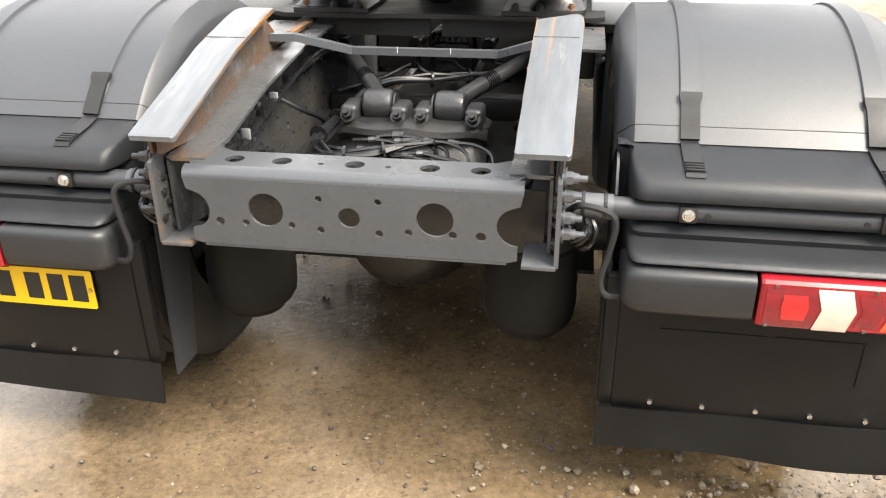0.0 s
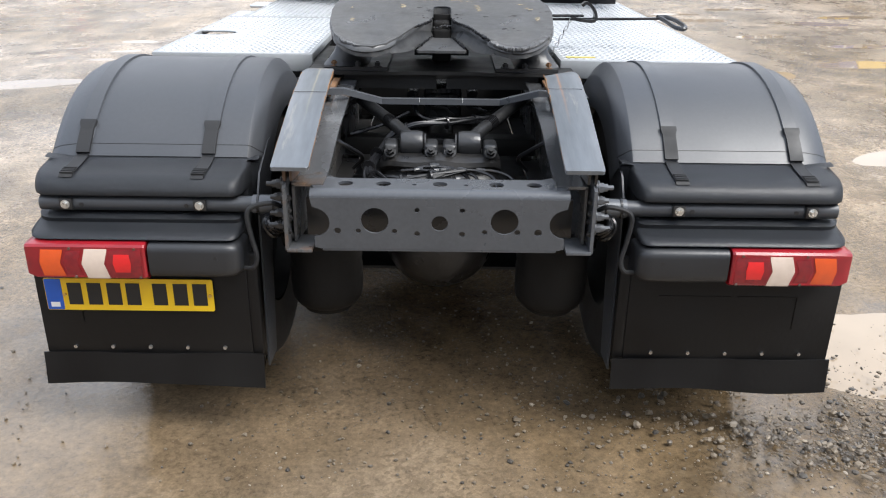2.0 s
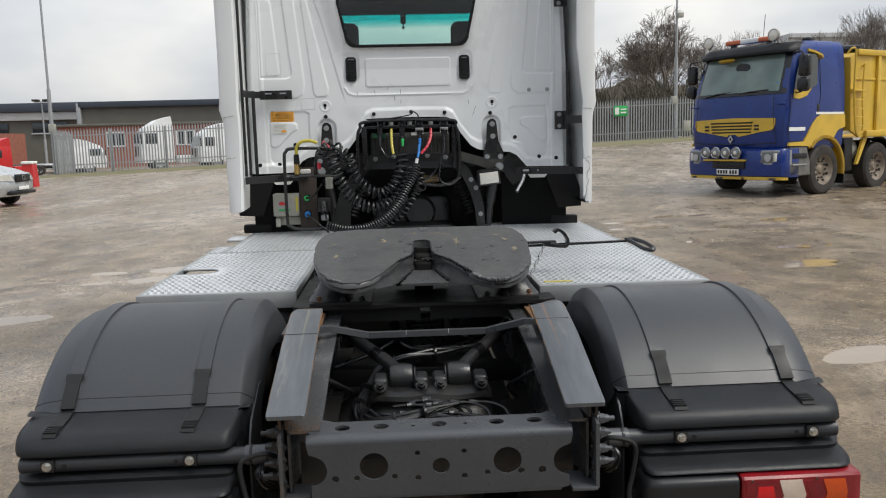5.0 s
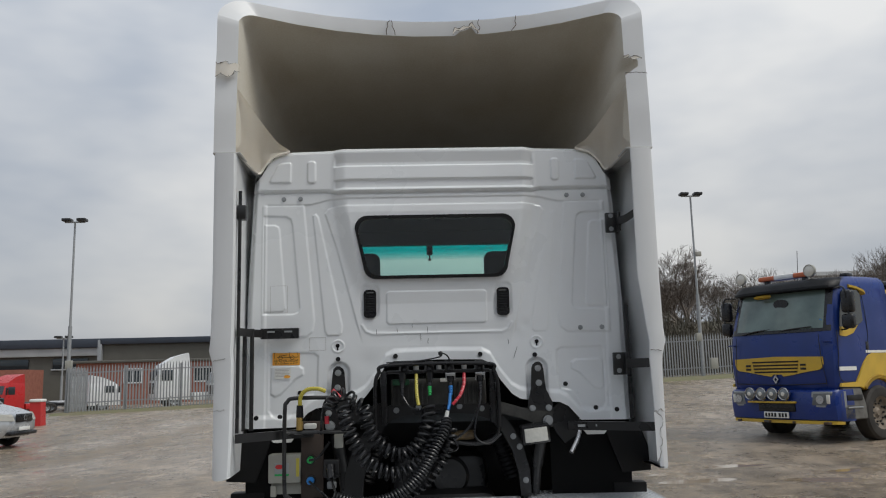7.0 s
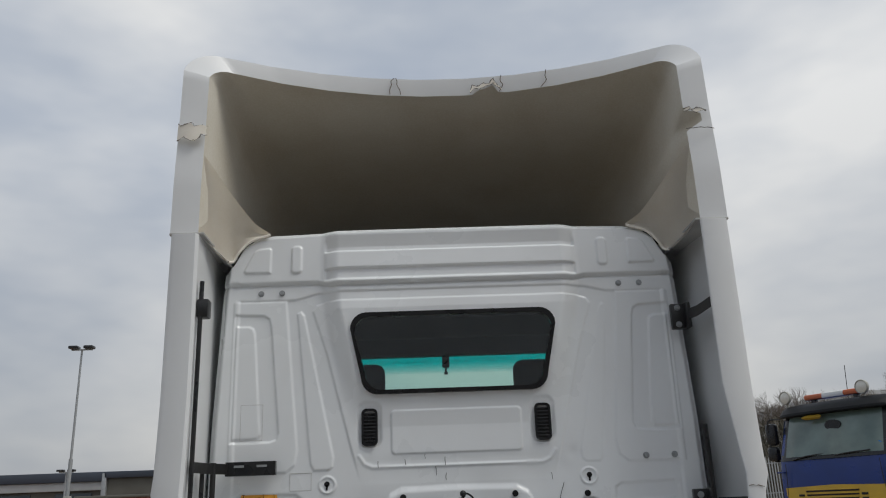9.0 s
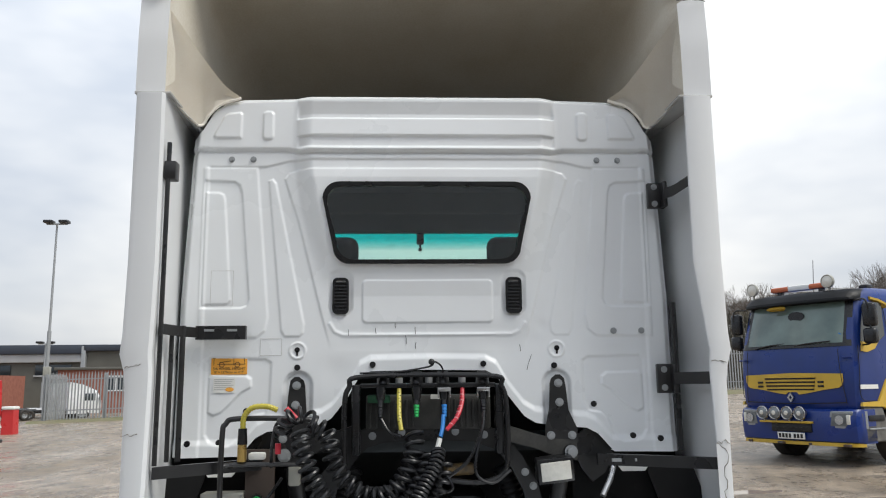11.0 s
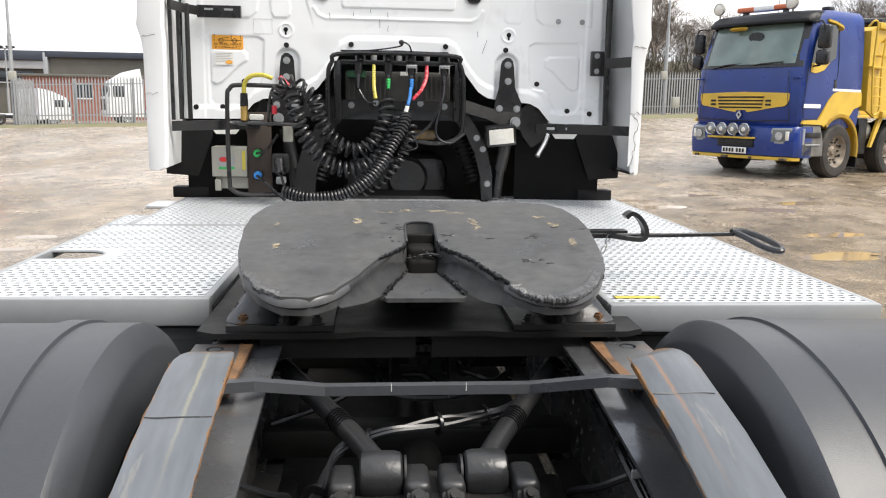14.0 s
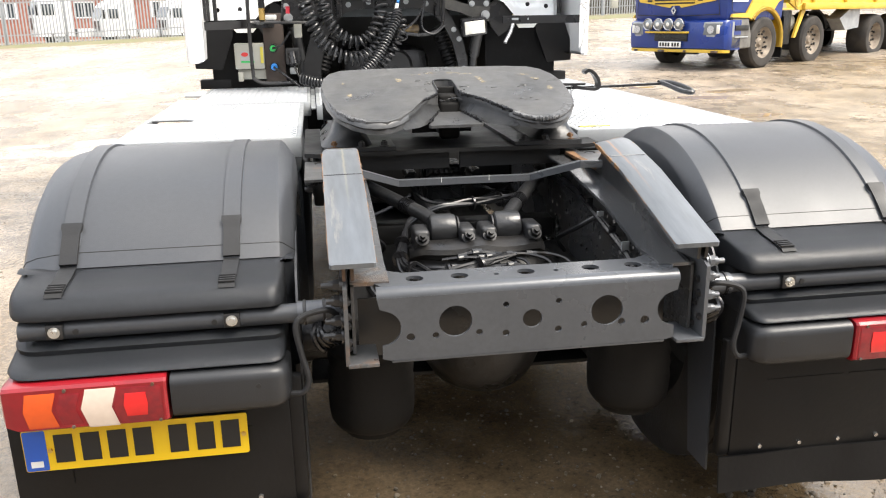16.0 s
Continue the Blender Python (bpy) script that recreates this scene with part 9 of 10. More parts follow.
    # yellow grille panel: slotted middle, two small vents each side, diamond badge
    out = [(-0.945, 1.515), (0, 1.545), (0.925, 1.520), (0.925, 1.40), (0.905, 1.335), (0.855, 1.290), (0.60, 1.255), (0.30, 1.200), (0.13, 1.175), (0.085, 1.215), (-0.085, 1.215), (-0.13, 1.175), (-0.30, 1.200), (-0.60, 1.255), (-0.87, 1.290), (-0.925, 1.335), (-0.945, 1.40)]
    bm = plate(B(), out, 0.028, face_back(-0.030), cuts=2, fn=lambda x, y, z: (x, y, z - 0.03 * (x / 0.95) ** 2))
    gp = part("grille_panel", bm, M_TYEL, T, "yellow grille panel with dark slots")
    for k in range(4):
        z = 1.452 - 0.062 * k
        a, b = -0.53 + 0.012 * k, 0.46 - 0.012 * k
        bm = B()
        box(bm, a, b, -0.062, -0.050, z - 0.019, z + 0.008, 0.003)
        part("grille_slot", bm, M_SHADE, gp)
        bm = B()
        box(bm, a, b, -0.074, -0.052, z + 0.008, z + 0.024, 0.005)
        part("slat", bm, M_TYEL, gp)
    for x in (-0.63, 0.545):
        for z in (1.385, 1.315):
            bm = B()
            box(bm, x - 0.055, x + 0.055, -0.058, -0.036, z - 0.018, z + 0.018, 0.005)
            part("side_vent", bm, M_SHADE, gp)
    bm = plate(B(), [(-0.02, 1.040), (0.040, 1.125), (-0.02, 1.210), (-0.080, 1.125)], 0.03, face_back(-0.062), [[(-0.02, 1.085), (0.008, 1.125), (-0.02, 1.165), (-0.048, 1.125)]])
    part("badge", bm, M_STEEL, gp, "plain metal diamond badge")
    # windscreen, visor, wipers
    bm = loft(B(), [bow(w, y, z, 0.06) for z, y, w in ((2.035, 0.050, 1.055), (2.30, 0.135, 1.045), (2.74, 0.285, 1.02))])
    ws = part("windscreen", bm, M_SCREEN, T, "large green-tinted windscreen")
    bm = loft(B(), [bow(w, y, z, 0.06) for z, y, w in ((1.975, 0.046, 1.115), (2.02, 0.058, 1.11), (2.30, 0.148, 1.095), (2.79, 0.315, 1.065))])
    part("screen_surround", bm, M_TRIM, ws, "black windscreen surround")
    bm = plate(B(), ring(0.855, 2.155, 0.045, 16), 0.002, face_back(0.108))
    part("sticker", bm, M_BLUEP, ws, "round blue sticker on the glass")
    bm = loft(B(), [bow(w, y, z, 0.07, 0.20) for z, y, w in ((2.735, 0.175, 1.09), (2.760, 0.130, 1.10), (2.80, 0.135, 1.10), (2.88, 0.200, 1.08), (2.945, 0.300, 1.05), (2.965, 0.42, 1.03))])
    bmesh.ops.solidify(bm, geom=bm.faces[:], thickness=0.02)
    part("sun_visor", bm, M_LAMPBODY, T, "dark grey curved sun visor", sharp=30)
    bm = loft(B(), [[(-0.49 + a, 0.085 + d, z), (-0.40, 0.070 + d, z), (-0.18, 0.070 + d, z), (-0.09 - a, 0.085 + d, z)] for z, a, d in ((2.655, 0.06, 0.03), (2.68, 0.01, 0.0), (2.70, 0.0, 0.0), (2.73, 0.05, 0.03))])
    bmesh.ops.solidify(bm, geom=bm.faces[:], thickness=0.03)
    part("visor_lamp", bm, M_TYEL, T, "yellow lamp pod under the visor")
    for x in (-0.75, -0.05):
        bm = tube(B(), [(x, 0.01, 1.985), (x + 0.30, 0.0, 2.035), (x + 0.78, 0.02, 2.065)], 0.012, 6)
        part("wiper", bm, M_TRIM, T)
    bm = plate(B(), [(0.06 + 0.155 * math.cos(a), 2.53 + 0.09 * math.sin(a)) for a in (2 * math.pi * k / 16 for k in range(16))], 0.03, face_back(0.165))
    part("inside_mirror", bm, M_TRIM, T)
    # roof lights
    bm = B()
    box(bm, -0.76, 0.40, 0.62, 0.80, 3.055, 3.150, 0.03)
    rb = part("beacon_bar", bm, mat("faded_orange", (0.62, 0.16, 0.06), 0.4), T, "faded orange beacon bar")
    bm = B()
    box(bm, -0.40, 0.06, 0.615, 0.805, 3.052, 3.154, 0.03)
    part("beacon_centre", bm, M_LABEL, rb)
    for x in (-0.60, 0.24):
        bm = B()
        box(bm, x - 0.04, x + 0.04, 0.66, 0.76, 2.93, 3.056, 0.01)
        part("beacon_foot", bm, M_TRIM, rb)
    for x in (-0.98, 0.56):
        t = Matrix.Translation((x, 0.36, 3.125)) @ Matrix.Rotation(radians(-90), 4, "X")
        bm = lathe(B(), [(0.100, 0.012), (0.112, 0.0), (0.122, 0.015), (0.118, 0.06), (0.07, 0.12), (0, 0.125)], t, 24)
        cyl(bm, (x, 0.43, 2.90), (x, 0.43, 3.03), 0.018, n=8)
        rl = part("roof_lamp", bm, M_BOX, T, "round roof-mounted spot lamp")
        bm = lathe(B(), [(0, -0.01), (0.06, -0.005), (0.10, 0.012)], t, 24)
        part("glass", bm, M_LAMPGLASS, rl)
    bm = cyl(B(), (-0.05, 0.9, 3.0), (-0.02, 0.92, 3.62), 0.006, n=6)
    part("aerial", bm, M_TRIM, T)
    bm = B()
    box(bm, 0.72, 0.88, 1.05, 1.25, 3.0, 3.085, 0.03)
    part("roof_vent", bm, M_TRIM, T)
    for sd in (-1, 1):
        # side window with its yellow corner, door lines, handle and flashes
        win = [(0.24, 1.98), (0.30, 2.30), (0.44, 2.72), (0.96, 2.72), (0.98, 2.16), (0.70, 2.02)]
        bm = plate(B(), win, 0.012, flank(sd, W - 0.006 + (0.006 if sd > 0 else 0)), cuts=2, fn=lambda x, y, z: (x - sd * 0.075 * max(0, z - 2.2), y, z))
        part("side_window", bm, M_GLASSD, T, "dark cab side window")
        bm = plate(B(), [(0.23, 1.885), (0.40, 1.87), (0.64, 1.93), (0.80, 2.075), (0.62, 2.02), (0.25, 2.045)], 0.012, flank(sd, W + (0.004 if sd > 0 else -0.016)))
        part("door_flash", bm, M_TYEL, T)
        bm = tube(B(), [(sd * (W + 0.003 - 0.07 * max(0, z - 2.2)), y, z) for y, z in ((1.02, 1.35), (1.04, 1.66), (1.10, 1.90), (1.09, 2.30), (1.06, 2.80))], 0.006, 5)
        part("door_seam", bm, M_INK, T)
        bm = tube(B(), [(sd * (W + 0.003), y, z) for y, z in ((0.16, 1.98), (0.15, 1.60), (0.14, 1.12), (0.60, 1.06))], 0.006, 5)
        part("door_seam", bm, M_INK, T)
        bm = B()
        box(bm, sd * (W - 0.01), sd * (W + 0.012), 1.00, 1.09, 1.63, 1.78, 0.01)
        part("door_handle", bm, M_TRIM, T)
        for y0, y1, z0, z1 in ((0.13, 0.64, 1.265, 1.335), (0.98, 1.93, 1.575, 1.620)):
            bm = B()
            box(bm, sd * (W - 0.01), sd * (W + 0.0075), y0, y1, z0, z1)
            part("side_stripe", bm, M_LABEL, T)
        # mirrors and the yellow marker wing
        for z0, z1, y in ((2.28, 2.68, 0.22), (2.00, 2.26, 0.20)):
            bm = B()
            box(bm, sd * 1.20, sd * 1.42, y, y + 0.15, z0, z1, 0.055, seg=3)
            part("mirror", bm, M_TRIM, T, "black door mirror")
        bm = tube(B(), [(sd * 1.07, 0.28, 2.74), (sd * 1.30, 0.22, 2.72), (sd * 1.33, 0.24, 2.40), (sd * 1.33, 0.24, 2.04), (sd * 1.12, 0.3, 1.98)], 0.016, 6)
        part("mirror_arm", bm, M_TRIM, T)
        bm = loft(B(), [[(sd * 1.07, y, z + 0.03), (sd * x1, y, z + 0.02), (sd * x1, y, z - 0.02), (sd * 1.07, y, z - 0.04)] for y, x1, z in ((0.72, 1.10, 2.80), (0.86, 1.15, 2.77), (1.02, 1.20, 2.70), (1.10, 1.17, 2.665))], close=True, cap=True)
        part("marker_wing", bm, M_TYEL, T, "yellow marker wing by the door")
        # yellow wing panel that flows into the arch
        arc = [(AX - 0.66 * math.cos(radians(a)), 0.49 + 0.66 * math.sin(radians(a))) for a in range(42, 116, 8)]
        bm = plate(B(), [(0.10, 0.985), (0.12, 1.045), (0.60, 1.06), (0.68, 1.16), (0.86, 1.40), (1.02, 1.53), (1.16, 1.570), (1.93, 1.572), (1.95, 1.33), (1.70, 1.26)] + arc[::-1] + [(0.70, 0.97)], 0.04, flank(sd, W - 0.012 if sd > 0 else W + 0.028))
        part("wing_panel", bm, M_TYEL, T, "yellow wing panel below the door")
        rows = []
        for i in range(17):
            a = radians(44 + 146 * i / 16)
            rows.append([(sd * x, AX - rr * math.cos(a), 0.49 + rr * math.sin(a)) for x, rr in ((0.85, 0.60), (1.15, 0.60), (1.18, 0.62), (1.18, 0.675), (1.14, 0.70))])
        bm = loft(B(), rows)
        bmesh.ops.solidify(bm, geom=bm.faces[:], thickness=0.02)
        part("front_wing", bm, M_TYEL, T, "yellow front wing")
        # grey boarding steps
        bm = loft(B(), [[(sd * 0.95, 0.17, z), (sd * x1, 0.17, z), (sd * x1, y1, z), (sd * 0.95, y1, z)] for z, x1, y1 in ((0.40, 1.13, 0.80), (0.42, 1.15, 0.82), (0.66, 1.15, 0.80), (0.94, 1.14, 0.70), (0.97, 1.12, 0.68))], close=True, cap=True)
        st = part("cab_step", bm, M_STEP, T, "scuffed grey cab step")
        for z in (0.60, 0.74):
            bm = B()
            box(bm, sd * 1.10, sd * 1.165, 0.24, 0.70, z, z + (0.095 if z > 0.7 else 0.03), 0.01)
            part("tread", bm, M_GALV if z < 0.7 else M_SHADE, st)
        for y in (AX, 3.20, 6.1, 7.4):
            wheel_set(T, sd * (0.87 if y < 4 else 0.68), y, 0.49, 0.50, 0.29 if y < 4 else 0.47, sd)
        rows = []
        for i in range(13):
            a = radians(20 + 140 * i / 12)
            rows.append([(sd * x, 3.20 - rr * math.cos(a), 0.5 + rr * math.sin(a)) for x, rr in ((0.85, 0.58), (1.13, 0.58), (1.15, 0.62))])
        bm = loft(B(), rows)
        bmesh.ops.solidify(bm, geom=bm.faces[:], thickness=0.015)
        part("rear_wing", bm, M_FLAP, T)
        bm = B()
        box(bm, sd * 0.80, sd * 1.14, 1.99, 2.02, 0.18, 0.98)
        part("flap", bm, M_FLAP, T)
        bm = cyl(B(), (sd * 0.85, 2.12, 0.85), (sd * 0.85, 2.60, 0.85), 0.20, n=20)
        part("air_tank", bm, M_BOX if sd > 0 else M_DARK, T)
        bm = B()
        box(bm, sd * 0.70, sd * 1.08, 2.06, 2.40, 0.42, 1.10, 0.03)
        part("battery_box", bm, M_SHADE, T)
        bm = plate(B(), [(4.4, 0.9), (5.2, 1.3), (5.3, 1.1), (5.3, 0.7), (4.7, 0.65)], 0.3, flank(sd, 0.95 if sd < 0 else 0.80))
        part("side_guard", bm, M_GALV, T, "bare metal side locker")
    bm = B()
    box(bm, -0.45, 0.45, 0.4, 8.8, 0.62, 0.95, 0.02)
    part("chassis", bm, M_DARK, T)
    # tipping body
    bm = B()
    pr = [(2.12, 1.24), (2.02, 2.70), (2.30, 2.80), (8.8, 2.80), (9.0, 1.22), (2.85, 1.10), (2.45, 1.10)]
    for sd in (-1, 1):
        plate(bm, pr, 0.05, flank(sd, 1.12 if sd > 0 else 1.17))
    loft(bm, [[(-1.13, 2.12, 1.24), (1.13, 2.12, 1.24)], [(-1.13, 2.02, 2.70), (1.13, 2.02, 2.70)], [(-1.13, 2.30, 2.80), (1.13, 2.30, 2.80)]])
    loft(bm, [[(-1.13, 2.45, 1.10), (1.13, 2.45, 1.10)], [(-1.13, 8.9, 1.20), (1.13, 8.9, 1.20)]])
    body = part("tipper_body", bm, M_TYEL, T, "yellow steel tipping body")
    for sd in (-1, 1):
        for y in (3.0, 4.4, 5.8, 7.2, 8.6):
            bm = B()
            box(bm, sd * 1.17, sd * 1.23, y - 0.05, y + 0.05, 1.13, 2.80, 0.01)
            part("body_rib", bm, M_TYEL, body)
        for z0, z1 in ((2.74, 2.86), (1.10, 1.24), (2.25, 2.30)):
            bm = B()
            box(bm, sd * 1.165, sd * (1.24 if z0 != 2.25 else 1.19), 2.2 if z0 != 1.10 else 2.6, 8.85, z0, z1, 0.02)
            part("body_rail", bm, M_TYEL, body)
        bm = plate(B(), [(2.40, 0.55), (2.48, 0.55), (2.9, 1.28), (2.75, 1.33)], 0.05, flank(sd, 1.1))
        part("prop", bm, M_TYEL, body)
    bm = tube(B(), [(-1.15, 2.45, 2.86), (-0.5, 2.44, 2.90), (0.3, 2.46, 2.91), (1.15, 2.45, 2.87)], 0.09, 12, 4)
    part("sheet_roll", bm, M_TRIM, body, "rolled dark load sheet")
    # ladder with its hooped handrails
    for pts in (((1.17, 1.90, 2.76), (1.24, 1.94, 2.86), (1.26, 2.04, 2.84), (1.26, 2.05, 2.60), (1.25, 2.06, 2.0), (1.25, 2.16, 1.30), (1.25, 2.22, 1.17), (1.24, 2.34, 1.17)), ((1.17, 2.46, 2.52), (1.25, 2.44, 2.58), (1.26, 2.38, 2.50), (1.25, 2.36, 2.0), (1.25, 2.42, 1.30), (1.24, 2.34, 1.17))):
        bm = tube(B(), list(pts), 0.019, 8)
        part("ladder_stile", bm, M_TYEL, T)
    for k in range(5):
        z = 1.33 + 0.175 * k
        y = float(np.interp(z, [1.3, 2.0], [2.16, 2.06]))
        bm = B()
        box(bm, 1.235, 1.265, y, y + 0.29, z - 0.013, z + 0.013, 0.005)
        part("ladder_rung", bm, M_TYEL, T)
    bm = B()
    box(bm, 1.17, 1.265, 2.04, 2.46, 2.02, 2.06, 0.006)
    part("ladder_bracket", bm, M_TYEL, T)
    T.matrix_basis = pose(7.07, 14.58, 0.337, 0, 0, -60.44) @ Matrix.Scale(1.057, 4)


tipper()


# ---- palisade fence ----
def fence(x0, x1, y0, y1, label):
    F = thing("palisade_fence", label, "fence")
    n = int(math.hypot(x1 - x0, y1 - y0) / 0.155)
    me = finish(plate(B(), [(-0.035, 0.0), (0.035, 0.0), (0.035, 2.20), (0.018, 2.28), (0.0, 2.40), (-0.018, 2.28), (-0.035, 2.20)], 0.012, face_back(0)), "pale")
    me.materials.append(M_GALV)
    tn = math.atan2(y1 - y0, x1 - x0)
    for i in range(n + 1):
        f = i / n
        x, y = x0 + (x1 - x0) * f, y0 + (y1 - y0) * f
        o = part("pale", me, M_GALV, F)
        o.matrix_basis = Matrix.Translation((x, y, lie(x, y) + 0.12)) @ Matrix.Rotation(tn, 4, "Z")
    for h in (0.45, 2.0):
        bm = B()
        loft(bm, [[(x, y + a, lie(x, y) + h + 0.12 + b) for a, b in ((0.02, 0.03), (0.07, 0.03), (0.07, -0.03), (0.02, -0.03))] for x, y in ((x0 + (x1 - x0) * k / 8, y0 + (y1 - y0) * k / 8) for k in range(9))], close=True, cap=True)
        part("rail", bm, M_GALV, F)
    m = max(1, int(math.hypot(x1 - x0, y1 - y0) / 2.75))
    for i in range(m + 1):
        x, y = x0 + (x1 - x0) * i / m, y0 + (y1 - y0) * i / m
        bm = B()
        box(bm, x - 0.05, x + 0.05, y + 0.03, y + 0.13, lie(x, y), lie(x, y) + 2.4, 0.005)
        part("post", bm, M_GALV, F)
    return F


fence(-18.3, 1.5, 42.0, 44.0, "grey galvanised palisade fence beside the lorry park")
fence(1.7, 34.0, 44.0, 45.5, "grey galvanised palisade fence in front of bare trees")
fence(-19.6, -18.4, 47.5, 42.1, "short return of palisade fence at a gate")
bm = B()
loft(bm, [[(x, 41.4, lie(x, 41.4) - 0.02), (x, 41.7, lie(x, 42) + 0.10), (x, 43.6 + 0.06 * (x + 18), lie(x, 42) + 0.13), (x, 46.5 + 0.05 * (x + 18), lie(x, 42) + 0.05)] for x in np.linspace(-19, 34, 30)])
thing("kerb_verge", "raised muddy grass verge under the fence", "verge", bm, M_VERGE, kind="structure")


def lamp_post(x, y, h, label):
    P = thing("lamp_post", label, "street lamp", group="yard lamp posts")
    z = lie(x, y)
    bm = B()
    cyl(bm, (x, y, z), (x, y, z + h * 0.45), 0.10, n=12)
    cyl(bm, (x, y, z + h * 0.45), (x, y, z + h), 0.065, 0.05, n=12)
    part("pole", bm, M_GALV, P)
    bm = B()
    box(bm, x - 0.55, x + 0.55, y - 0.04, y + 0.04, z + h - 0.05, z + h + 0.03, 0.01)
    part("cross_arm", bm, M_GALV, P)
    for s in (-1, 1):
        bm = B()
        box(bm, x + s * 0.40 - 0.24, x + s * 0.40 + 0.24, y - 0.3, y + 0.2, z + h + 0.02, z + h + 0.18, 0.04)
        part("floodlight", bm, M_DARK, P, "dark floodlight head")
    return P


lamp_post(-18.6, 42.6, 10.35, "tall grey twin-head floodlight pole behind the fence")
lamp_post(15.95, 43.6, 10.4, "tall grey twin-head floodlight pole with camera boxes")
lamp_post(-27.2, 62.0, 5.2, "short distant twin-head lamp pole")
for x, y, z, w, h in ((15.78, 43.4, 3.3, 0.3, 0.45), (16.5, 43.3, 1.75, 0.42, 0.6), (16.1, 43.4, 8.1, 0.30, 0.26), (-18.45, 42.3, 2.55, 0.34, 0.45)):
    bm = B()
    box(bm, x - w / 2, x + w / 2, y - 0.12, y + 0.12, z, z + h, 0.03)
    thing("junction_cabinet", "pale equipment box fixed to a lamp pole", "box", bm, M_BOX)
bm = B()
box(bm, 12.55, 13.35, 44.3, 44.33, lie(13, 44) + 1.55, lie(13, 44) + 2.15, 0.01)
sg = thing("assembly_sign", "small green safety sign on the fence", "sign", bm, M_GREEN)
for x0, x1, z0, z1 in ((12.62, 12.85, 1.65, 2.05), (12.95, 13.28, 1.90, 1.98), (12.95, 13.28, 1.72, 1.80)):
    bm = B()
    box(bm, x0, x1, 44.28, 44.295, lie(13, 44) + z0, lie(13, 44) + z1)
    part("pale_bar", bm, M_LABEL, sg)


# ---- buildings ----
def warehouses():
    bm = B()
    box(bm, -29.1, 8, 75, 100, 0, 5.32)
    W = thing("warehouse", "long brown-grey clad warehouse with a dark eaves band", "building", bm, M_CLAD)
    bm = B()
    box(bm, -29.3, 8.3, 74.6, 100.4, 5.32, 5.88, 0.05)
    part("eaves_band", bm, M_ROOF, W)
    bm = B()
    box(bm, -29.5, -29.1, 74.6, 75.2, 0, 5.75, 0.05)
    part("downpipe", bm, M_GALV, W)
    bm = B()
    box(bm, -80, -30.5, 82, 120, 0, 4.55)
    W = thing("factory_shed", "low factory shed with a pale fascia and dark roof", "building", bm, M_CLAD)
    bm = B()
    box(bm, -80.3, -30.2, 81.5, 120, 4.55, 5.35, 0.05)
    part("fascia", bm, M_CLADW, W, "pale fascia band")
    bm = B()
    box(bm, -80.5, -29.6, 81.2, 120.5, 5.355, 6.25, 0.06)
    part("roof", bm, M_ROOF, W)
    for k in range(8):
        bm = B()
        box(bm, -78 + 5.9 * k, -74.5 + 5.9 * k, 81.85, 82.0, 3.3, 4.3, 0.03)
        w = part("window", bm, M_GLASSD, W)
        bm = B()
        box(bm, -78.1 + 5.9 * k, -74.4 + 5.9 * k, 81.75, 81.86, 3.15, 3.28, 0.01)
        part("sill", bm, M_CLADW, w)
    bm = B()
    box(bm, -80, -34, 70, 74, 0, 3.1)
    thing("brick_wall", "red brick boundary building", "building", bm, M_BRICK)
    bm = B()
    box(bm, -27, 6, 64, 70, 0, 3.35)
    W = thing("brick_office", "single-storey red brick office with white windows", "building", bm, M_BRICK)
    bm = B()
    box(bm, -27.2, 6.2, 63.7, 70.2, 3.35, 3.55, 0.04)
    part("parapet", bm, M_CLAD, W)
    for x in (-22.5, -17.0, -11.5, -9.0, -4.0, 1.0):
        bm = B()
        plate(bm, [(x - 0.75, 1.7), (x + 0.75, 1.7), (x + 0.75, 2.9), (x - 0.75, 2.9)], 0.08, face_back(64.0), [[(x - 0.65, 1.8), (x - 0.05, 1.8), (x - 0.05, 2.8), (x - 0.65, 2.8)], [(x + 0.05, 1.8), (x + 0.65, 1.8), (x + 0.65, 2.8), (x + 0.05, 2.8)]])
        w = part("window", bm, M_TRUCKW, W, "white double casement window")
        bm = B()
        box(bm, x - 0.7, x + 0.7, 63.97, 63.99, 1.75, 2.85)
        part("pane", bm, M_GLASSD, w)
    bm = B()
    box(bm, 60, 140, 120, 160, 0, 15.5)
    box(bm, 60, 140, 119.5, 160.5, 15.5, 16.1)
    thing("far_shed", "pale distant shed beyond the trees", "building", bm, M_CLADW)
    bm = B()
    loft(bm, [[(-700, 900, -5), (-520, 900, 22), (-400, 900, 26), (-300, 900, 14), (-200, 900, -5)], [(-700, 1000, -5), (-520, 1000, 22), (-400, 1000, 26), (-300, 1000, 14), (-200, 1000, -5)]])
    thing("far_hill", "hazy low hill on the horizon", "hill", bm, M_HILL, kind="structure")

    # plain wall that closes the yard behind the viewer
    bm = B()
    box(bm, -45, 45, -17.5, -17.0, -0.1, 9.5)
    thing("wall_south", "plain pale grey clad wall closing the yard", "wall", bm, M_CLADG, kind="structure")


warehouses()


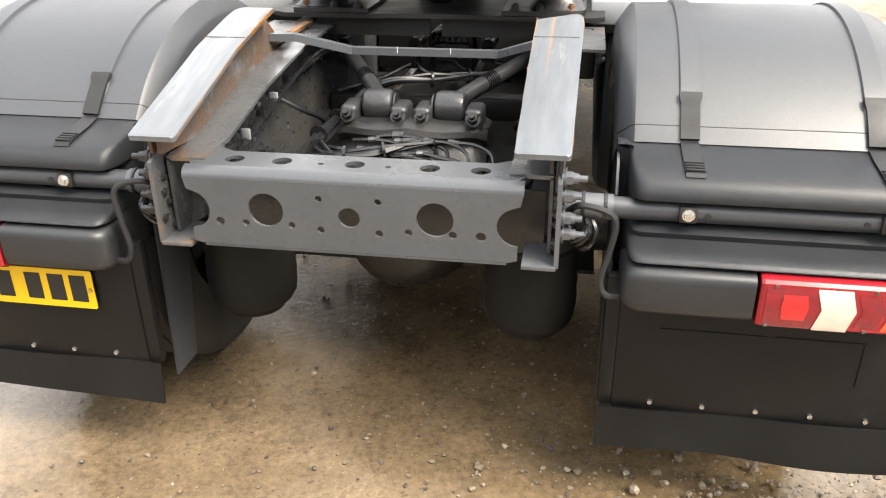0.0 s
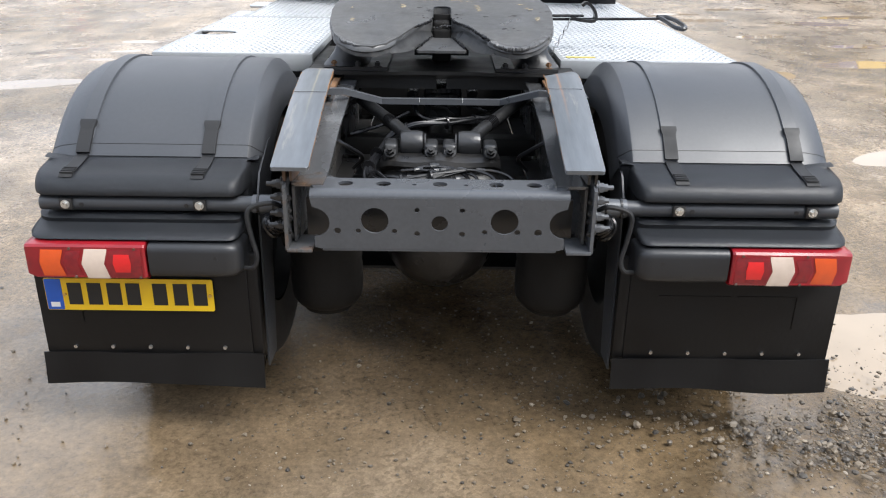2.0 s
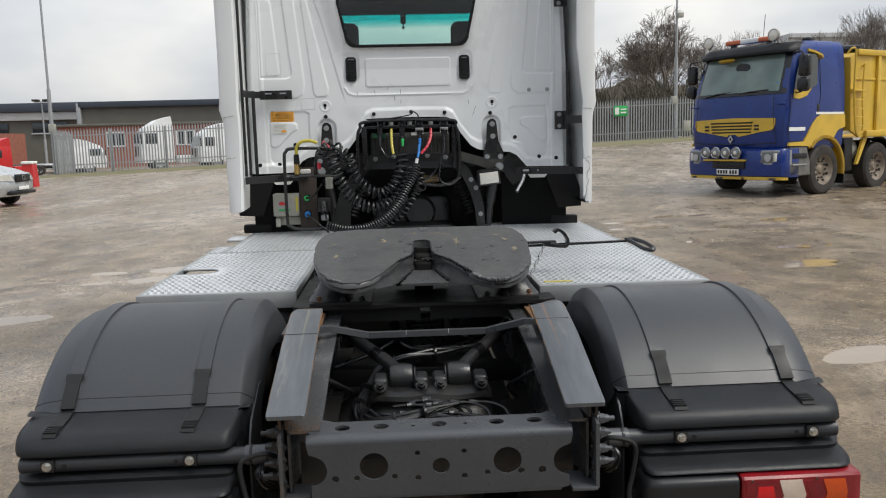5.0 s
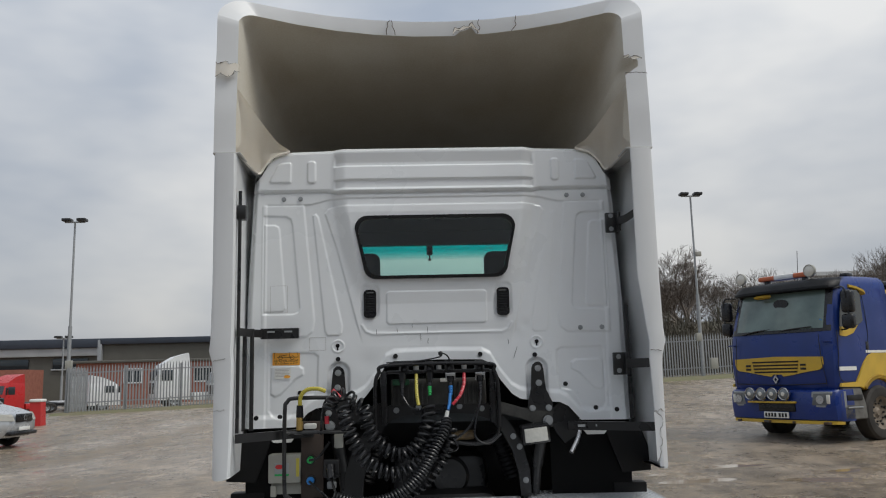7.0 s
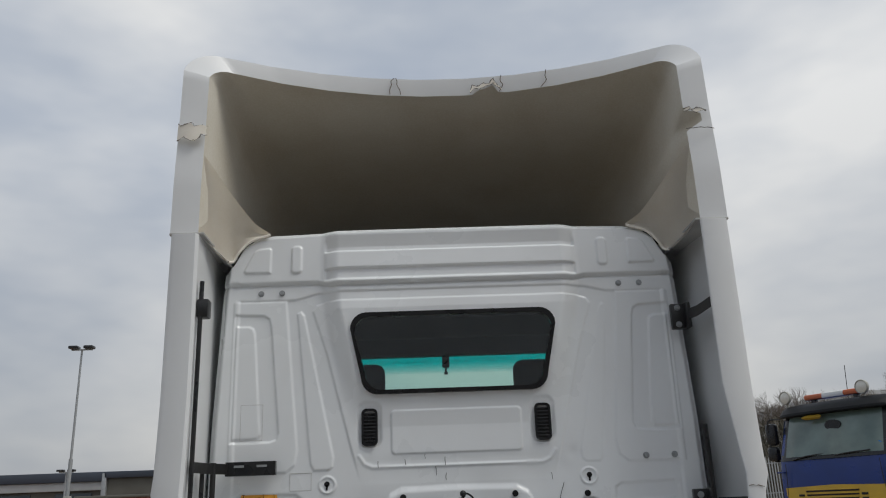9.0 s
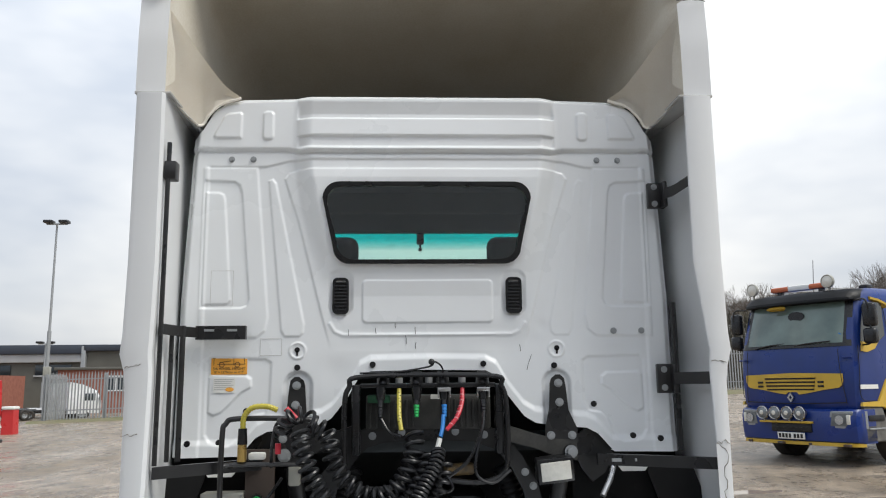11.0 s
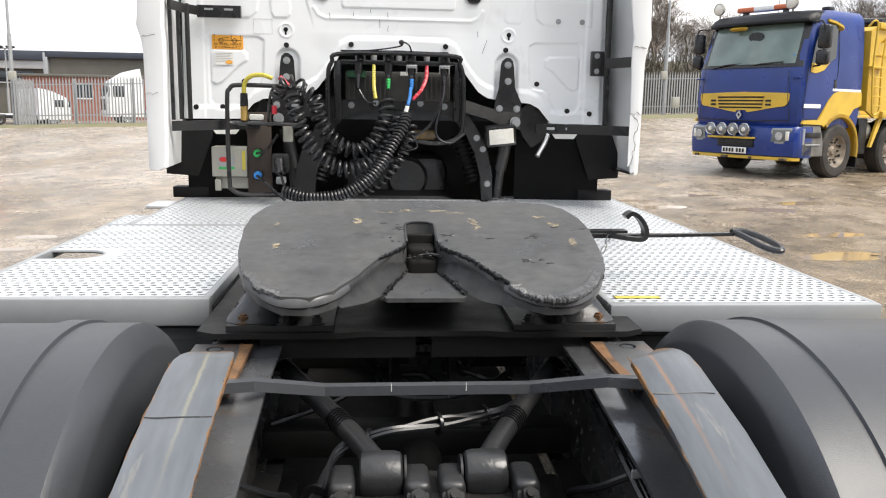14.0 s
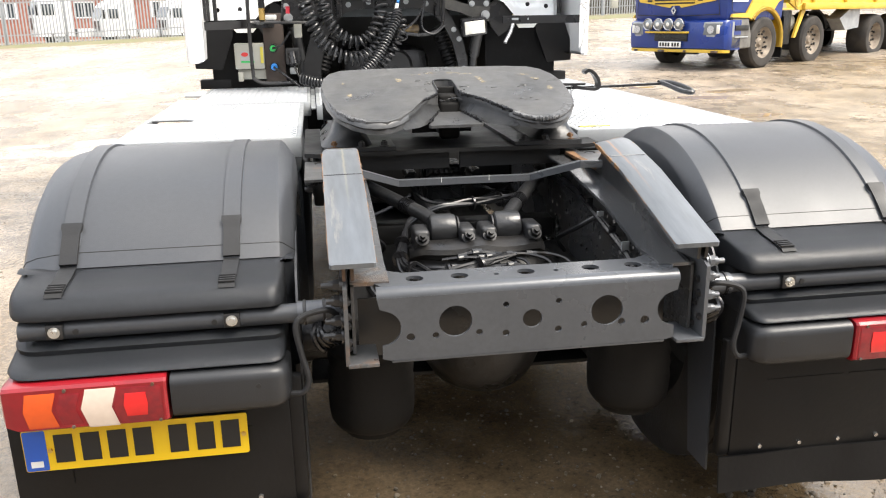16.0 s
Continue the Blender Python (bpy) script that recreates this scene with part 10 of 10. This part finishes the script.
# ---- parked tractor units behind the fence ----
def parked_cab(paint, label):
    T = thing("parked_tractor", label, "truck", group="tractor units behind the fence")
    bm = B()
    rows = []
    for z, yf, w in ((0.55, 0.05, 1.2), (1.2, 0.0, 1.22), (1.9, 0.03, 1.22), (2.8, 0.28, 1.16), (3.05, 0.45, 1.12)):
        rows.append([(-w, 2.2, z), (-w, yf + 0.15, z), (-w + 0.15, yf, z), (w - 0.15, yf, z), (w, yf + 0.15, z), (w, 2.2, z)])
    loft(bm, rows, close=True, cap=True)
    part("cab", bm, paint, T, sharp=45)
    bm = B()
    loft(bm, [[(-1.1, 0.5, 3.05), (1.1, 0.5, 3.05)], [(-1.1, 1.3, 3.6), (1.1, 1.3, 3.6)], [(-1.15, 2.1, 3.85), (1.15, 2.1, 3.85)], [(-1.15, 2.2, 3.05), (1.15, 2.2, 3.05)]], cap=False)
    loft(bm, [[(s * 1.1, 0.5, 3.05) for s in (1,)] + [(1.1, 1.3, 3.6), (1.15, 2.1, 3.85)], [(1.15, 2.2, 3.05)] * 3])
    loft(bm, [[(-1.1, 0.5, 3.05), (-1.1, 1.3, 3.6), (-1.15, 2.1, 3.85)], [(-1.15, 2.2, 3.05)] * 3])
    part("spoiler", bm, paint, T)
    bm = B()
    loft(bm, [[(-1.12, 0.14, 1.95), (-1.0, 0.015, 1.95), (1.0, 0.015, 1.95), (1.12, 0.14, 1.95)], [(-1.07, 0.36, 2.75), (-0.95, 0.25, 2.75), (0.95, 0.25, 2.75), (1.07, 0.36, 2.75)]])
    part("windscreen", bm, M_GLASSD, T)
    for s in (-1, 1):
        bm = B()
        box(bm, s * 1.19, s * 1.235, 0.45, 1.15, 1.9, 2.65, 0.03)
        part("side_window", bm, M_GLASSD, T)
        bm = B()
        box(bm, s * 1.3, s * 1.45, 0.1, 0.22, 1.9, 2.6, 0.03)
        part("mirror", bm, M_TRIM, T)
        for y in (1.25, 4.7):
            wheel_set(T, s * 0.9, y, 0.5, 0.5, 0.3, s, M_GALV)
        bm = B()
        box(bm, s * 0.7, s * 1.2, 2.4, 3.7, 0.45, 1.0, 0.04)
        part("side_tank", bm, paint, T)
    bm = B()
    box(bm, -0.9, 0.9, -0.015, 0.02, 1.0, 1.75, 0.01)
    part("grille", bm, M_TRIM, T)
    bm = B()
    box(bm, -0.45, 0.45, 0.3, 5.8, 0.65, 1.0, 0.02)
    part("chassis", bm, M_DARK, T)
    return T


w1 = parked_cab(M_TRUCKW, "white tractor unit parked behind the palisade fence")
w1.matrix_basis = pose(-16.4, 49.5, 0.20, 0, 0, -64) @ Matrix.Diagonal((0.95, 0.95, 0.86, 1))
for x, y, r in ((-12.9, 49.8, -62), (-9.3, 50.3, -62), (-5.5, 51, -62), (-1.8, 52, -62)):
    copy_thing(w1, pose(x, y, 0.20, 0, 0, r) @ Matrix.Diagonal((0.95, 0.95, 0.86, 1)))
for x, y, r in ((-19.1, 51.5, 118), (-20.6, 53.9, 118), (-22.1, 56.2, 118)):
    copy_thing(w1, pose(x, y, 0.1, 0, 0, r) @ Matrix.Diagonal((0.9, 0.9, 0.66, 1)))
r1 = parked_cab(M_TRUCKR, "red tractor unit parked beyond the gate")
r1.matrix_basis = pose(-24.4, 46.5, 0.1, 0, 0, -30) @ Matrix.Diagonal((0.75, 0.6, 0.60, 1))
bm = B()
loft(bm, [[(-15.77, 32.3, 0.1), (-15.27, 32.3, 0.1), (-15.27, 32.8, 0.1), (-15.77, 32.8, 0.1)], [(-15.73, 32.33, 1.08), (-15.31, 32.33, 1.08), (-15.31, 32.77, 1.08), (-15.73, 32.77, 1.08)]], close=True, cap=True)
rb = thing("red_barrier", "red plastic barrier block with a white top", "barrier", bm, M_TRUCKR)
bm = B()
box(bm, -15.76, -15.28, 32.28, 32.82, 1.08, 1.20, 0.04)
part("white_top", bm, M_LABEL, rb)


# ---- silver van ----
def van():
    V = thing("silver_van", "silver panel van with patterned livery parked at the yard edge", "van")
    bm = B()
    rows = []
    for z, y0, y1, w in ((0.30, 0.14, 5.0, 0.93), (0.50, 0.0, 5.0, 0.95), (0.75, 0.0, 5.0, 0.96), (0.93, 0.10, 5.0, 0.96), (1.06, 0.45, 5.0, 0.95), (1.18, 0.95, 5.0, 0.93), (1.75, 1.75, 5.0, 0.86), (1.87, 2.05, 4.95, 0.82), (1.92, 2.5, 4.9, 0.74)):
        rows.append([(-w, y1, z), (-w, y0 + 0.45, z), (-w + 0.10, y0 + 0.20, z), (-w + 0.30, y0 + 0.05, z), (0, y0 - 0.04, z), (w - 0.30, y0 + 0.05, z), (w - 0.10, y0 + 0.20, z), (w, y0 + 0.45, z), (w, y1, z)])
    loft(bm, rows, close=True, cap=True)
    part("body", bm, M_VAN, V, sharp=40)
    bm = B()
    loft(bm, [[(-0.84, 1.17, 1.215), (-0.62, 1.02, 1.215), (0, 0.93, 1.215), (0.62, 1.02, 1.215), (0.84, 1.17, 1.215)], [(-0.76, 1.88, 1.74), (-0.55, 1.76, 1.74), (0, 1.67, 1.74), (0.55, 1.76, 1.74), (0.76, 1.88, 1.74)]])
    part("windscreen", bm, M_GLASSD, V)
    bm = B()
    box(bm, -0.36, 0.36, -0.055, 0.02, 0.70, 0.93, 0.03)
    part("grille", bm, M_TRIM, V)
    bm = B()
    box(bm, -0.62, 0.62, -0.06, 0.15, 0.35, 0.46, 0.04)
    part("bumper_insert", bm, M_TRIM, V)
    for s in (-1, 1):
        bm = B()
        loft(bm, [[(s * 0.44, -0.03 + o, z), (s * 0.66, 0.03 + o, z + 0.01), (s * 0.87, 0.18 + o, z + 0.03), (s * 0.975, 0.44 + o, z + 0.06)] for z, o in ((0.74, 0.0), (0.92, 0.09))])
        bmesh.ops.solidify(bm, geom=bm.faces[:], thickness=0.02)
        part("headlamp", bm, M_LAMPGLASS, V)
        bm = B()
        plate(bm, [(1.25, 1.22), (1.75, 1.70), (2.4, 1.72), (2.4, 1.22)], 0.02, Matrix(((0, 0, 1, s * 0.925 - 0.01), (1, 0, 0, 0), (0, 1, 0, 0), (0, 0, 0, 1))))
        part("side_window", bm, M_GLASSD, V)
        for y in (0.95, 4.1):
            wheel_set(V, s * 0.74, y, 0.33, 0.33, 0.22, s, M_GALV)
        for k in range(5):
            bm = plate(B(), [(1.1 + 0.28 * k, 0.70), (1.22 + 0.28 * k, 0.70), (1.36 + 0.28 * k, 0.85), (1.22 + 0.28 * k, 1.0), (1.10 + 0.28 * k, 1.0), (1.24 + 0.28 * k, 0.85)], 0.006, Matrix(((0, 0, 1, s * 0.962 - 0.003), (1, 0, 0, 0), (0, 1, 0, 0), (0, 0, 0, 1))))
            part("livery_chevron", bm, M_DARK if k % 2 else M_BLUEP, V)
        bm = B()
        box(bm, s * 0.97, s * 1.15, 1.30, 1.45, 1.15, 1.35, 0.04)
        part("mirror", bm, M_TRIM, V)
    bm = B()
    tube(bm, [(0.07 * math.cos(a), -0.062, 0.82 + 0.07 * math.sin(a)) for a in (2 * math.pi * k / 16 for k in range(17))], 0.008, 5, 0)
    part("badge_ring", bm, M_STEEL, V)
    bm = B()
    box(bm, -0.26, 0.26, -0.05, -0.032, 0.48, 0.58, 0.004)
    part("number_plate", bm, M_LABEL, V)
    V.matrix_basis = pose(-11.05, 21.9, lie(-12.5, 22.0), 0, 0, 84)


van()


# ---- bare trees ----
def bare_tree(x, y, h, seed, label, depth=6, spread=0.55, trunk=0.3):
    rnd = random.Random(seed)
    T = thing("bare_tree", label, "tree", group="bare trees behind the fence")
    bt, bc = B(), B()

    def grow(p, d, ln, r, lev):
        q = p + d * ln
        mid = p.lerp(q, 0.5) + Vector((rnd.gauss(0, 0.05), rnd.gauss(0, 0.05), rnd.gauss(0, 0.03))) * ln
        bm = bt if lev <= 1 else bc
        n = 7 if lev < 2 else 4 if lev < 4 else 3
        tube(bm, [p, mid, q], [r, r * 0.86, r * 0.7], n, 0)
        if lev >= depth:
            return
        kids = 3 if lev < 2 else rnd.choice((2, 3, 3))
        for k in range(kids):
            ax = Vector((rnd.gauss(0, 1), rnd.gauss(0, 1), rnd.gauss(0, 0.5))).normalized()
            nd = (d + ax * spread * rnd.uniform(0.7, 1.35) + Vector((0, 0, 0.10))).normalized()
            grow(q if k or lev == 0 else p.lerp(q, 0.75), nd, ln * rnd.uniform(0.66, 0.86), max(0.0085, r * rnd.uniform(0.5, 0.66)), lev + 1)

    z = lie(x, y) - 0.2
    grow(Vector((x, y, z)), Vector((rnd.gauss(0, 0.05), rnd.gauss(0, 0.05), 1)).normalized(), h * 0.24, trunk, 0)
    part("trunk", bt, M_BARK, T)
    tagged(part("crown", bc, M_TWIG, T), kind="stuff")


bare_tree(20.0, 58.0, 9.7, 2, "large spreading leafless oak", 9, 0.64, 0.32)
rnd = random.Random(31)
for k in range(38):
    x = 12 + 1.6 * k + rnd.uniform(-1.2, 1.2)
    y = 68 + rnd.uniform(-4, 9) + 0.25 * k
    bare_tree(x, y, float(np.interp(k, [0, 11, 19, 26, 37], [8.6, 9.4, 10.6, 13.6, 14.8])) + rnd.uniform(-1.0, 1.2), 50 + k, "slender leafless tree in a winter copse", 7, 0.45, 0.11)


def undergrowth():
    """Tangled undergrowth below the trees: many thin upright stems."""
    rnd = random.Random(9)
    V, F = [], []
    for k in range(5200):
        x = rnd.uniform(8, 78)
        y = rnd.uniform(56, 78)
        h = rnd.uniform(1.2, 3.8) * (1.0 + 0.25 * math.sin(x * 0.5) + 0.15 * math.sin(x * 1.3))
        z = lie(x, y)
        w = rnd.uniform(0.03, 0.10)
        dx, dy = rnd.gauss(0, 0.5), rnd.gauss(0, 0.5)
        o = len(V)
        for a in range(3):
            V.append((x + w * math.cos(a * 2.1), y + w * math.sin(a * 2.1), z - 0.1))
        V.append((x + dx, y + dy, z + h))
        m = (x + dx * 0.5, y + dy * 0.5, z + h * 0.5)
        V.extend([m, (m[0] + rnd.gauss(0, 0.7), m[1] + rnd.gauss(0, 0.5), m[2] + h * 0.45), (m[0] + 0.05, m[1], m[2] - 0.1)])
        F += [(o, o + 1, o + 3), (o + 1, o + 2, o + 3), (o + 2, o, o + 3), (o + 4, o + 5, o + 6)]
    me = bpy.data.meshes.new("scrub")
    me.from_pydata(V, [], F)
    me.materials.append(M_SCRUB)
    tagged(new("scrub", me), "tangled brown winter undergrowth", "undergrowth", kind="stuff")


undergrowth()
bm = B()
loft(bm, [[(x, 79.0 + 2 * math.sin(x * 0.2), lie(x, 79)), (x, 81.0, lie(x, 79) + 4.6 + 0.8 * math.sin(x * 0.33) + 0.6 * math.sin(x * 1.1)), (x, 86.0, lie(x, 79) + 5.2)] for x in np.linspace(6, 95, 60)])
thing("wooded_bank", "dark wooded bank behind the trees", "bank", bm, M_SCRUB, kind="structure")


# ---- hedge bank behind the far fence ----
def hedge(name, label, x0, x1, y0, y1, height, count, seed):
    """Tangled bare twigs and stems, joined."""
    rnd = np.random.default_rng(seed)
    x = rnd.uniform(x0, x1, count)
    y = y0 + (y1 - y0) * rnd.random(count) + 0.05 * (x - x0)
    top = height * (0.72 + 0.28 * np.sin(x * 0.9 + 1.3) * np.sin(x * 0.37) + 0.12 * np.sin(x * 2.9))
    z = top * rnd.random(count) ** 0.8
    base = np.array([lie(a, b) for a, b in zip(x, y)])
    ln, w = rnd.uniform(0.25, 0.8, count), rnd.uniform(0.012, 0.05, count)
    tilt, turn = rnd.normal(0, 0.7, count), rnd.uniform(0, 6.28, count)
    d = np.stack([np.sin(tilt) * np.cos(turn), np.sin(tilt) * np.sin(turn), np.cos(tilt)], 1)
    side = np.stack([np.cos(turn + 1.57), np.sin(turn + 1.57), 0 * turn], 1)
    side[:, 0] = np.where(np.abs(side[:, 0]) < 0.4, 0.6, side[:, 0])
    p = np.stack([x, y, base + z], 1)
    back = np.array([0.0, 0.03, 0.0])
    V = np.stack([p - side * w[:, None], p + side * w[:, None], p + d * ln[:, None], p + back], 1).reshape(-1, 3)
    k = np.arange(count)[:, None] * 4
    F = np.concatenate([k + [0, 1, 2], k + [1, 3, 2], k + [3, 0, 2]], 0)
    me = bpy.data.meshes.new(name)
    me.from_pydata(V.tolist(), [], F.tolist())
    me.materials.append(M_SCRUB)
    tagged(new(name, me), label, "hedge", kind="stuff")


hedge("winter_hedge", "dense leafless hedge along the back of the fence", 3.5, 36.0, 47.6, 51.6, 4.9, 24000, 21)
